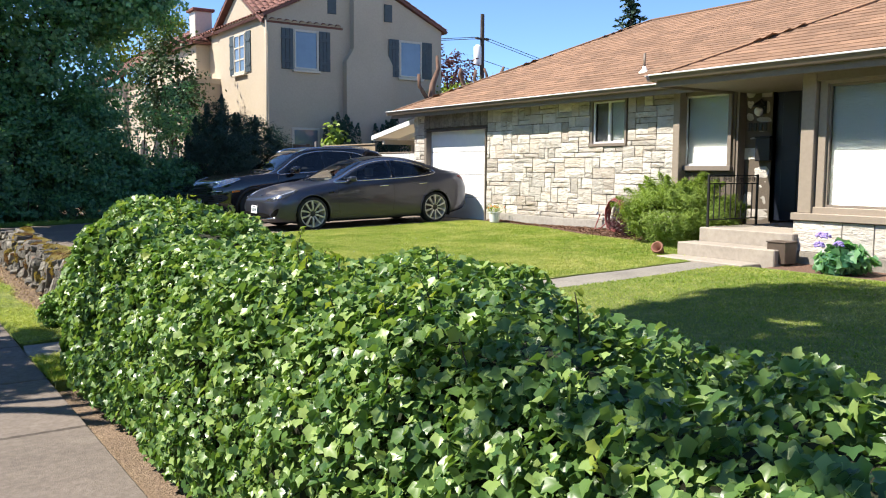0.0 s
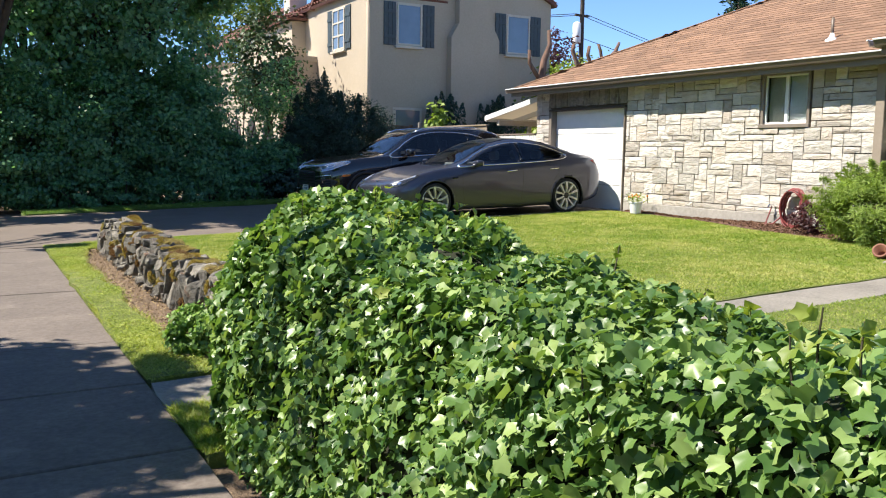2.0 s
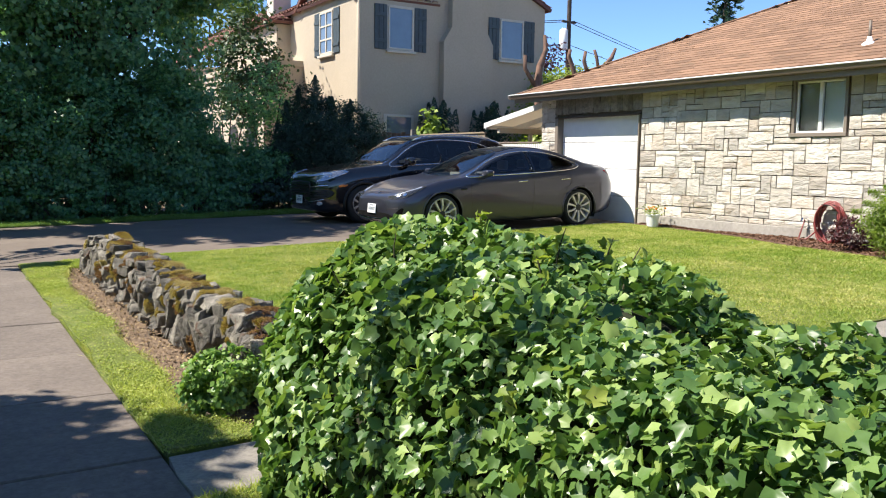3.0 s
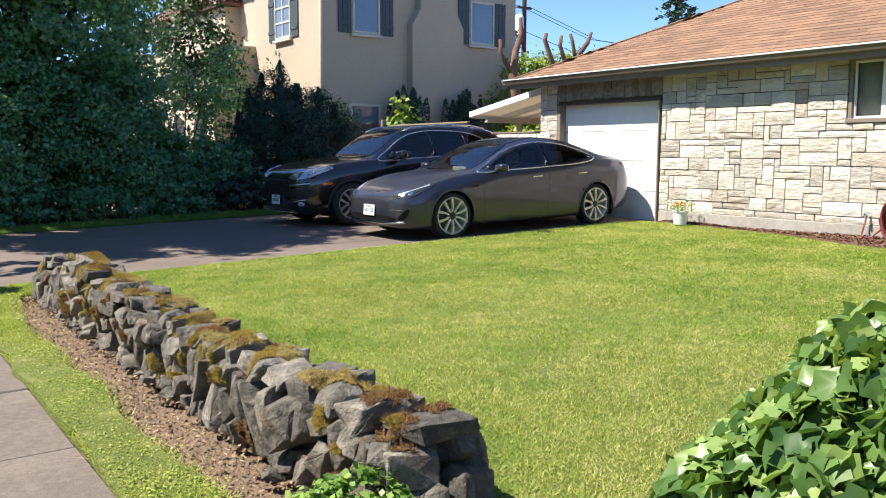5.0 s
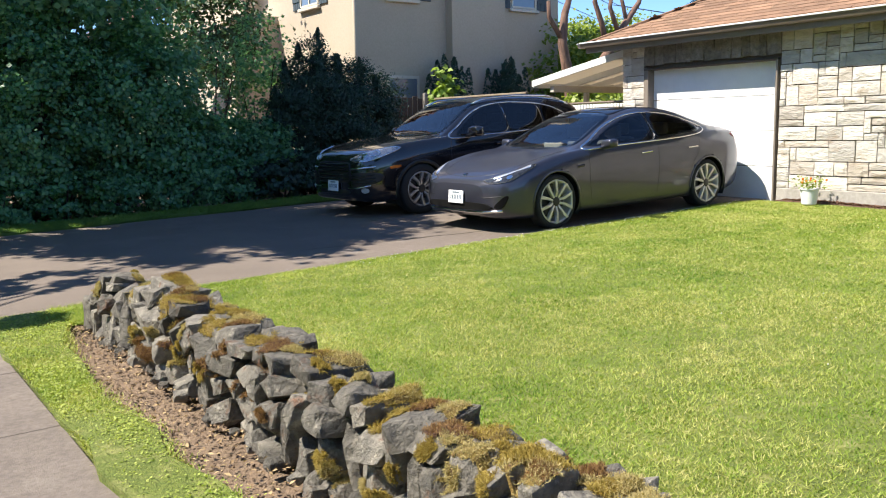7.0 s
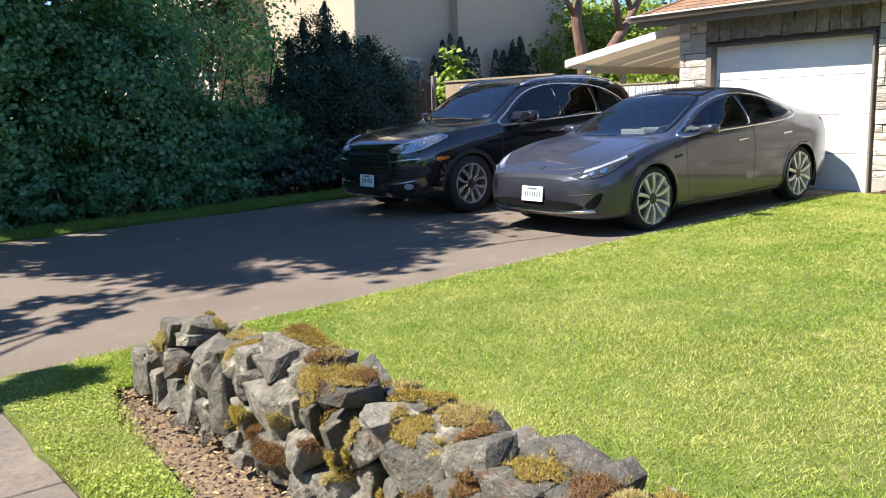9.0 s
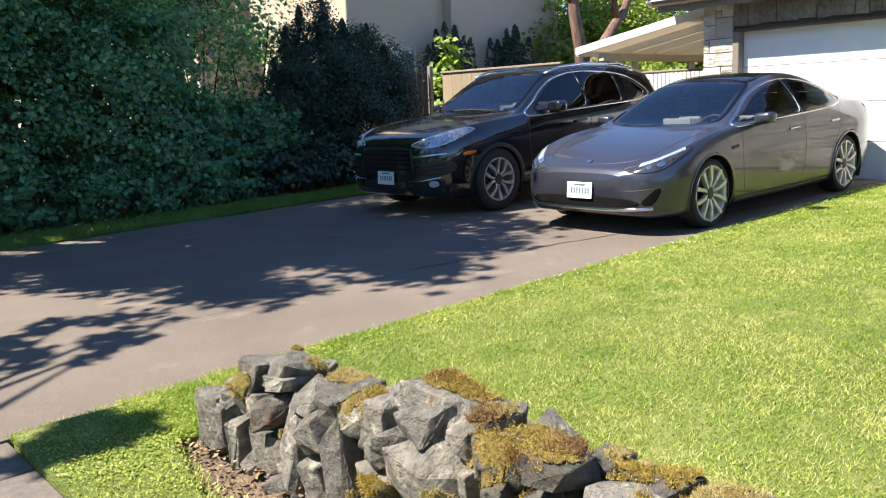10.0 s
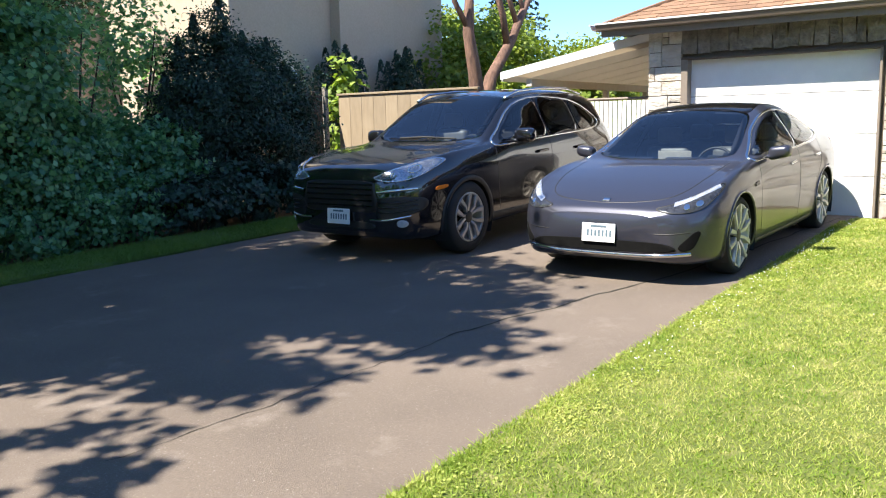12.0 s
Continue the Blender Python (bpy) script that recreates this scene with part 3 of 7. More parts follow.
# garage door: four sections of raised panels
garage = thing("garage_door", "white painted sectional garage door, closed", "garage door", (HX + 0.14, 0, 0))
sec = (GAR[3] - GAR[2]) / 4
for r in range(4):
    z = GAR[2] + r * sec
    bm = B()
    box(bm, 0, 0.04, GAR[0] + 0.02, GAR[1] - 0.02, z + 0.004, z + sec - 0.004, 0.004)
    part("section", bm, M_white, garage)
part("seal", box(B(), -0.01, 0.05, GAR[0] + 0.02, GAR[1] - 0.02, GAR[2] - 0.03, GAR[2] + 0.003), M_iron, garage, "black rubber seal")
for y0, y1 in ((GAR[0] - 0.002, GAR[0] + 0.028), (GAR[1] - 0.09, GAR[1] + 0.002)):
    part("jamb", box(B(), HX - 0.012, HX + 0.2, y0, y1, GAR[2], GAR[3], 0.004), M_taupe, house, "taupe painted door jamb")
# lintel strip kept dark brown to draw the shadow line over the door
part("lintel", box(B(), HX - 0.015, HX + 0.2, GAR[0] - 0.002, GAR[1] + 0.002, GAR[3] - 0.03, GAR[3] + 0.005, 0.004), M_brown, house, "thin lintel strip, dark brown for the shadow line above the door")
part("inside", box(B(), HX + 0.6, HX + 0.62, 9.5, 17.2, 0.2, 2.6), M_dark, house)


def window(name, x, y0, y1, z0, z1, label, trim, parent=None, casing=0.05, blind=(1.0,), split=True, deep=0.08, sash=None):
    """A window in a wall that faces -x: casing, sashes, panes, blind slats behind."""
    root = thing(name, label, "window", (x, 0, 0), kind="structure")
    bm = B()
    c = casing
    box(bm, -0.02, deep, y0 - c, y0, z0 - c, z1 + c, 0.004)
    box(bm, -0.02, deep, y1, y1 + c, z0 - c, z1 + c, 0.004)
    box(bm, -0.02, deep, y0, y1, z1, z1 + c, 0.004)
    part("window_frame", bm, trim, root)
    part("window_sill", box(B(), -0.05, deep, y0 - c - 0.02, y1 + c + 0.02, z0 - c - 0.01, z0, 0.006), trim, root)
    cuts = [y0, (y0 + y1) / 2, y1] if split else [y0, y1]
    for a, b in zip(cuts, cuts[1:]):
        bm = B()
        s = 0.03
        box(bm, 0.02, 0.06, a, a + s, z0, z1, 0.003), box(bm, 0.02, 0.06, b - s, b, z0, z1, 0.003)
        box(bm, 0.02, 0.06, a + s, b - s, z0, z0 + s, 0.003), box(bm, 0.02, 0.06, a + s, b - s, z1 - s, z1, 0.003)
        part("sash", bm, sash or M_white, root)
        pane = part("pane", box(B(), 0.038, 0.044, a + s, b - s, z0 + s, z1 - s), M_glass, root, "clear glass")
        pane.visible_shadow = False
    for (a, b), full in zip(zip(cuts, cuts[1:]), blind):
        if full <= 0:
            continue
        bm = B()
        n = int((z1 - z0) * full / 0.035)
        for i in range(n):
            z = z1 - 0.02 - i * 0.035
            prism(bm, [(0.088, z - 0.038), (0.090, z - 0.039), (0.100, z), (0.098, z + 0.001)], "y", a + 0.02, b - 0.02)
        part("blind", bm, M_blind, root, "white slatted blind")
    # dark board behind the panes in place of the unlit room
    part("room", box(B(), 0.30, 0.32, y0 - 0.1, y1 + 0.1, z0 - 0.1, z1 + 0.1), M_dark, root)
    return root


window("window_1", HX + 0.03, WIN[0] + 0.05, WIN[1] - 0.05, WIN[2] + 0.05, WIN[3] - 0.06, "small two-light window with white sashes and half a blind", M_taupe, blind=(1, 0))
part("curtain", box(B(), 0.12, 0.13, (WIN[0] + WIN[1]) / 2 + 0.02, WIN[1] - 0.06, WIN[2] + 0.05, WIN[3] - 0.07), M_found, bpy.data.objects["window_1"], "grey curtain")

# porch bay: wall with tall window, porch wall, dark entrance door
part("porch_wall", box(B(), 11.5, 11.7, 7.80, 8.32, 0.2, 2.75), M_mortar, house)
part("porch_wall", box(B(), 11.32, 11.5, 8.30, 8.36, 0.2, 2.75), M_taupe, house)
wall_with_holes("porch_wall", 11.30, 11.46, 8.34, 9.43, 0.2, 2.75, [(8.42, 9.36, 1.44, 2.66)], M_mortar, house)
window("window_2", 11.28, 8.46, 9.32, 1.48, 2.62, "tall porch window with a closed white blind", M_taupe, blind=(1.0,), split=False, casing=0.07)
part("corner_post", box(B(), HX - 0.03, HX + 0.2, 9.30, 9.435, 0.3, 2.7, 0.006), M_taupe_sunlit, house, "taupe painted corner board")
part("door_wall", box(B(), 11.5, 11.7, 6.0, 6.85, 0.2, 2.75), M_taupe, house)
entrance = thing("front_door", "very dark navy painted front door in the shade of the porch", "door", (11.56, 6.9, 0.64))
part("leaf", box(B(), 0, 0.045, 0, 0.90, 0, 2.08, 0.004), M_navy, entrance)
for a in (0.12, 0.52):
    for z in (0.15, 1.15):
        part("panel", box(B(), -0.008, 0.004, a, a + 0.27, z, z + 0.78, 0.006), M_navy, entrance)
part("handle", lathe(B(), [(0.01, 0), (0.028, 0.01), (0.028, 0.05), (0.012, 0.06)], 12, (0, 0, 0)), M_gutter, entrance, "brass door knob").matrix_basis = pose(-0.005, 0.07, 0.98, 0, -90, 0)
part("transom", box(B(), 11.52, 11.68, 6.85, 7.85, 2.73, 2.78), M_taupe, house)
part("door_frame", box(B(), 11.5, 11.68, 7.80, 7.83, 0.62, 2.75), M_taupe, house)

# porch slab and steps
porch = thing("porch_steps", "beige painted concrete porch slab with two broad steps", "steps", (0, 0, 0))
part("slab", box(B(), 9.52, 11.56, 6.12, 7.56, 0.1, 0.62, 0.012), M_porch, porch)
part("step", box(B(), 9.14, 9.515, 6.12, 7.62, 0.1, 0.43, 0.012), M_porch, porch)
part("step", box(B(), 8.76, 9.136, 6.30, 7.66, 0.1, 0.255, 0.012), M_porch, porch)

# living room wing: low stone wall, sill, picture window, posts
PX = 9.62
part("wing_wall", box(B(), PX + 0.05, PX + 0.25, -3.8, 6.2, 0.1, 0.79), M_mortar, house)
part("wing_side", box(B(), PX + 0.25, 11.5, 6.0, 6.15, 0.1, 2.7), M_taupe, house)
part("wing_footing", box(B(), PX - 0.01, PX + 0.06, -3.8, 6.19, 0.1, 0.40, 0.006), M_path, house)
part("wing_sill", box(B(), PX - 0.03, PX + 0.25, -3.8, 6.22, 0.79, 0.88, 0.006), M_taupe_sunlit, house, "taupe board sill with sunlight in its paler colour")
part("post", box(B(), PX + 0.02, PX + 0.22, 5.98, 6.16, 0.88, 2.66, 0.006), M_taupe_sunlit, house, "taupe corner post with sunlight in its paler colour")
part("head", box(B(), PX + 0.03, PX + 0.22, -3.8, 5.98, 2.50, 2.66, 0.006), M_taupe, house)
window("window_3", PX + 0.10, 3.4, 5.86, 0.96, 2.46, "large picture window with a closed white slatted blind", M_taupe_sunlit, split=False, casing=0.10, blind=(1.0,), sash=M_taupe)
part("wing_panel", box(B(), PX + 0.1, PX + 0.2, -3.8, 3.3, 0.88, 2.5), M_taupe, house)

# ---- the tall stucco house next door ----
NX, NY = 10.8, 25.7
tall = thing("neighbour_house", "tall cream stucco house with red tile roofs and grey-blue shutters", "house", (0, 0, 0))
AX, AZ = 14.18, 8.0
bm = B()
prism(bm, [(NX, 0.1), (17.54, 0.1), (17.54, 6.38), (AX, AZ - 0.08), (NX, 6.30)], "y", NY, 36.0)
part("main_wall", bm, M_stucco, tall)
bm = B()
prism(bm, [(NY + 0.1, 0.1), (30.0, 0.1), (30.0, 6.3), (28.2, 7.4), (NY + 0.1, 6.0)], "x", NX - 0.02, 12.5)
part("street_gable", bm, M_stucco, tall)
bm = B()
box(bm, 9.4, 12, 30.0, 37.5, 0.1, 4.62), box(bm, 9.34, 12, 29.95, 37.5, 4.42, 4.50)
part("entry_wing", bm, M_stucco, tall, "flat-topped cream stucco wing with a parapet")
part("stair_block", box(B(), 10.3, 14, 31.2, 37.5, 0.1, 5.95), M_stucco, tall)
bm = B()
prism(bm, [(13.50, 0.1), (15.30, 0.1), (15.30, 5.0), (14.9, 5.7), (14.9, 9.4), (13.78, 9.4), (13.78, 5.45), (13.50, 5.0)], "y", NY - 0.28, NY + 0.1)
part("chimney_breast", bm, M_stucco, tall)


def tile_roof(bm, p0, along, up, w, h, step=0.26):
    nrm = along.cross(up).normalized()
    if nrm.z < 0:
        nrm = -nrm
    for r in range(int(h / 0.3) + 1):
        for c in range(int(w / step)):
            u, v = c * step, r * 0.3
            q = []
            for du, hh in ((0, 0.0), (step * 0.25, 0.05), (step * 0.6, 0.05), (step * 0.85, 0.0)):
                q.append([bm.verts.new(p0 + along * (u + du) + up * vv + nrm * (hh + lift)) for vv, lift in ((v, 0.04), (min(v + 0.33, h), 0.015))])
            for a, b in zip(q, q[1:]):
                bm.faces.new((a[0], b[0], b[1], a[1]))


def slope_roof(a, b, c, d, thick=0.10):
    """One roof slope with corners a, b along the eave and d, c along the ridge; slab and tiles."""
    a, b, c, d = [Vector(p) for p in (a, b, c, d)]
    n = (b - a).cross(d - a).normalized()
    if n.z < 0:
        n = -n
    bm = B()
    lo = [bm.verts.new(p) for p in (a, b, c, d)]
    hi = [bm.verts.new(p + n * thick) for p in (a, b, c, d)]
    bm.faces.new(lo), bm.faces.new(hi[::-1])
    for i in range(4):
        bm.faces.new((lo[i], lo[(i + 1) % 4], hi[(i + 1) % 4], hi[i]))
    r = part("roof", bm, M_redtile, tall, "red clay tile roof slope")
    bm = B()
    tile_roof(bm, a + n * thick, (b - a).normalized(), (d - a).normalized(), (b - a).length, (d - a).length)
    tagged(part("tiles", bm, M_redtile, r, smooth=True), kind="stuff")


slope_roof((NX - 0.15, NY - 0.12, 6.22), (NX - 0.15, 36.1, 6.22), (AX, 36.1, AZ), (AX, NY - 0.12, AZ))
slope_roof((17.7, NY - 0.12, 6.30), (17.7, 36.1, 6.30), (AX, 36.1, AZ), (AX, NY - 0.12, AZ))
slope_roof((NX - 0.2, NY + 0.02, 6.02), (13.5, NY + 0.02, 6.02), (13.5, 28.2, 7.5), (NX - 0.2, 28.2, 7.5))
slope_roof((NX - 0.2, 30.3, 6.22), (13.5, 30.3, 6.22), (13.5, 28.2, 7.5), (NX - 0.2, 28.2, 7.5))
slope_roof((10.1, 31.0, 5.95), (10.1, 37.5, 5.95), (12.5, 37.5, 6.9), (12.5, 32.6, 6.9))
slope_roof((10.1, 31.0, 5.95), (14.0, 31.0, 5.95), (12.9, 33.0, 6.9), (12.3, 33.0, 6.9))
slope_roof((8.8, 37.6, 5.0), (8.8, 46, 5.0), (12.8, 46, 7.6), (12.8, 37.6, 7.6))
part("far_wing", box(B(), 9.2, 12.5, 37.5, 46, 0.1, 5.0), M_stucco, tall)
chim = part("chimney", box(B(), 11.2, 11.9, 34.0, 34.7, 6.0, 7.7, 0.02), M_cream, tall, "cream chimney stack with a cap")
part("cap", box(B(), 11.1, 12.0, 33.9, 34.8, 7.7, 7.82, 0.02), M_redtile, chim)


def tall_window(m, w, h, shutters=True, panes=1):
    """A window in the stucco wall at pose m (x along the wall, y out of the wall, z up), with sill and shutters."""
    root = part("window", box(B(), -w / 2 - 0.06, w / 2 + 0.06, 0.0, 0.02, -0.06, h + 0.05, 0.004), M_cream, tall)
    root.matrix_basis = m
    part("pane", box(B(), -w / 2, w / 2, 0.02, 0.026, 0, h), M_glassdark, root, "opaque glass with the sky's reflection painted in its colour")
    bm = B()
    for a in np.linspace(-w / 2, w / 2, panes + 1):
        box(bm, a - 0.025, a + 0.025, 0.024, 0.05, 0, h)
    for z in (np.linspace(0, h, 4) if panes > 1 else (0.0, h)):
        box(bm, -w / 2, w / 2, 0.024, 0.048, z - 0.025, z + 0.025)
    part("muntin", bm, M_cream, root)
    part("sill", box(B(), -w / 2 - 0.1, w / 2 + 0.1, 0, 0.1, -0.13, -0.05, 0.01), M_cream, root)
    if shutters:
        for s in (-1, 1):
            c = s * (w / 2 + 0.27)
            bm = B()
            for k in range(3):
                box(bm, c - 0.21 + k * 0.14, c - 0.21 + k * 0.14 + 0.132, 0.0, 0.035, -0.05, h + 0.05, 0.006)
            box(bm, c - 0.2, c + 0.2, 0.035, 0.055, 0.15, 0.25, 0.004), box(bm, c - 0.2, c + 0.2, 0.035, 0.055, h - 0.3, h - 0.2, 0.004)
            part("shutter", bm, M_shutter, root, "grey-blue board shutter")


# opaque pane: the sky's reflection is put into its blue-grey colour
M_glassdark = mat("painted_sky_glass", (0.16, 0.21, 0.27), (0.10, 0.14, 0.19), 0.8, 0.06, 0.0, spec=1.0)
face_s = pose(0, 0, 0, 0, 0, 180)
tall_window(Matrix.Translation((12.14, NY - 0.003, 4.68)) @ face_s, 0.80, 1.2)
tall_window(Matrix.Translation((16.2, NY - 0.003, 4.68)) @ face_s, 0.86, 1.2)
tall_window(Matrix.Translation((12.1, NY - 0.003, 1.5)) @ face_s, 0.9, 1.2, False)
face_w = pose(0, 0, 0, 0, 0, 90)
tall_window(Matrix.Translation((NX - 0.023, 28.0, 4.68)) @ face_w, 0.95, 1.25, True, 2)
for x, z in ((13.1, 6.55), (15.28, 6.5)):
    part("louvre", box(B(), x - 0.16, x + 0.16, NY - 0.03, NY + 0.02, z, z + 0.6, 0.01), M_shutter, tall, "dark attic louvre")
part("downpipe", tube(B(), [(NX - 0.06, NY - 0.02, 0.3), (NX - 0.06, NY - 0.02, 6.2)], 0.045, 8), M_stucco, tall, smooth=True)
# dark solid panels that stand for the shaded arched openings of the entry wing
for y in (31.2, 33.2, 35.2):
    pts = [(y - 0.55, 0.4), (y + 0.55, 0.4)] + [(y + 0.55 * math.cos(a), 2.0 + 0.55 * math.sin(a)) for a in np.linspace(0, math.pi, 10)]
    part("arch", prism(B(), pts, "x", 9.37, 9.45), M_dark, tall, "dark arched panel standing for the shaded porch opening")

# ---- cars ----
from mathutils.bvhtree import BVHTree

M_grey_car = mat("grey_car_paint", (0.061, 0.063, 0.086), (0.050, 0.052, 0.072), 400, 0.32, 0.0, metal=0.6, coat=0.7)
M_black_car = mat("black_car_paint", (0.008, 0.008, 0.010), (0.006, 0.006, 0.008), 300, 0.14, 0.0, coat=1.0)
M_trim = mat("black_trim", (0.012, 0.012, 0.012), (0.018, 0.018, 0.018), 60, 0.5)
M_gloss = mat("gloss_black", (0.006, 0.006, 0.007), None, 10, 0.08)
M_chrome = mat("chrome", (0.72, 0.72, 0.72), (0.66, 0.66, 0.66), 20, 0.12, metal=1.0)
M_rim = mat("alloy", (0.66, 0.62, 0.57), (0.58, 0.55, 0.5), 20, 0.38, metal=0.45)
M_rim_dark = mat("grey_alloy", (0.52, 0.52, 0.52), (0.42, 0.42, 0.42), 20, 0.35, metal=0.7)
M_disc = mat("brake_iron", (0.10, 0.095, 0.09), (0.07, 0.065, 0.06), 30, 0.5, metal=0.6)
M_tyre = mat("tyre", (0.018, 0.018, 0.018), (0.025, 0.024, 0.023), 60, 0.85, 0.001)
M_plate = mat("plate_white", (0.78, 0.79, 0.80), (0.72, 0.73, 0.75), 8, 0.4)
M_plate_ink = mat("plate_ink", (0.13, 0.19, 0.22), (0.09, 0.13, 0.17), 8, 0.5)
M_amber = mat("amber_lens", (0.75, 0.20, 0.02), (0.65, 0.16, 0.02), 20, 0.15)
M_red = mat("red_lens", (0.16, 0.006, 0.008), (0.12, 0.004, 0.006), 20, 0.12)
M_lens = mat("lamp_reflector", (0.80, 0.82, 0.85), (0.50, 0.52, 0.56), 30, 0.12, metal=0.6, coat=1.0)
M_lens_dark = mat("lamp_glass", (0.028, 0.030, 0.036), (0.075, 0.078, 0.088), 40, 0.12, metal=0.4, coat=0.6)
M_void = mat("dark_opening", (0.004, 0.004, 0.004), (0.008, 0.008, 0.008), 30, 0.95, spec=0.1)
M_lens_mid = mat("lamp_bowl", (0.42, 0.45, 0.50), (0.22, 0.24, 0.28), 40, 0.12, metal=0.7, coat=1.0)
M_seat = mat("seat_leather", (0.09, 0.087, 0.085), (0.12, 0.115, 0.11), 30, 0.5)


def thin_glass(name, tint, ior=2.2):
    """A thin tinted pane: see-through, with a mirror sheen by Fresnel."""
    m = bpy.data.materials.new(name)
    m.use_nodes = True
    N, L = m.node_tree.nodes, m.node_tree.links
    N.remove(N["Principled BSDF"])
    t, g, f, x = N.new("ShaderNodeBsdfTransparent"), N.new("ShaderNodeBsdfGlossy"), N.new("ShaderNodeFresnel"), N.new("ShaderNodeMixShader")
    t.inputs[0].default_value, g.inputs["Roughness"].default_value, f.inputs[0].default_value = (*tint, 1), 0.01, ior
    L.new(f.outputs[0], x.inputs[0]), L.new(t.outputs[0], x.inputs[1]), L.new(g.outputs[0], x.inputs[2])
    L.new(x.outputs[0], N["Material Output"].inputs[0])
    return m


M_carglass = thin_glass("car_glass", (0.72, 0.76, 0.78), 1.7)
M_screen = thin_glass("windscreen_glass", (0.80, 0.88, 0.92), 2.3)
M_privacy = thin_glass("privacy_glass", (0.16, 0.17, 0.18), 1.75)


def curve(pts):
    """A smooth function through (x, value) pairs."""
    X, Y = np.array(pts, float).T
    d = np.diff(Y) / np.diff(X)
    t = np.zeros(len(X))
    t[0], t[-1] = d[0], d[-1]
    for i in range(1, len(X) - 1):
        t[i] = 0 if d[i - 1] * d[i] <= 0 else 2 * d[i - 1] * d[i] / (d[i - 1] + d[i])

    def at(x):
        x = min(max(x, X[0]), X[-1])
        i = min(int(np.searchsorted(X, x, "right")) - 1, len(X) - 2)
        h = X[i + 1] - X[i]
        s = (x - X[i]) / h
        return (1 + 2 * s) * (1 - s) ** 2 * Y[i] + s * (1 - s) ** 2 * h * t[i] + s * s * (3 - 2 * s) * Y[i + 1] + s * s * (s - 1) * h * t[i + 1]
    return at


def smooth_loop(pts, n=8, closed=True):
    """A rounded outline through pts (Catmull-Rom)."""
    P = [Vector(p) for p in pts]
    k = len(P)
    out = []
    for i in range(k if closed else k - 1):
        a, b, c, d = [P[(i + j) % k] if closed else P[min(max(i + j, 0), k - 1)] for j in (-1, 0, 1, 2)]
        for s in range(n):
            t = s / n
            out.append(0.5 * (2 * b + (c - a) * t + (2 * a - 5 * b + 4 * c - d) * t * t + (3 * b - a - 3 * c + d) * t ** 3))
    return out if closed else out + [P[-1]]


def inside(p, poly):
    x, y, c = p[0], p[1], False
    for (x0, y0), (x1, y1) in zip(poly, poly[1:] + poly[:1]):
        if (y0 > y) != (y1 > y) and x < (x1 - x0) * (y - y0) / (y1 - y0) + x0:
            c = not c
    return c


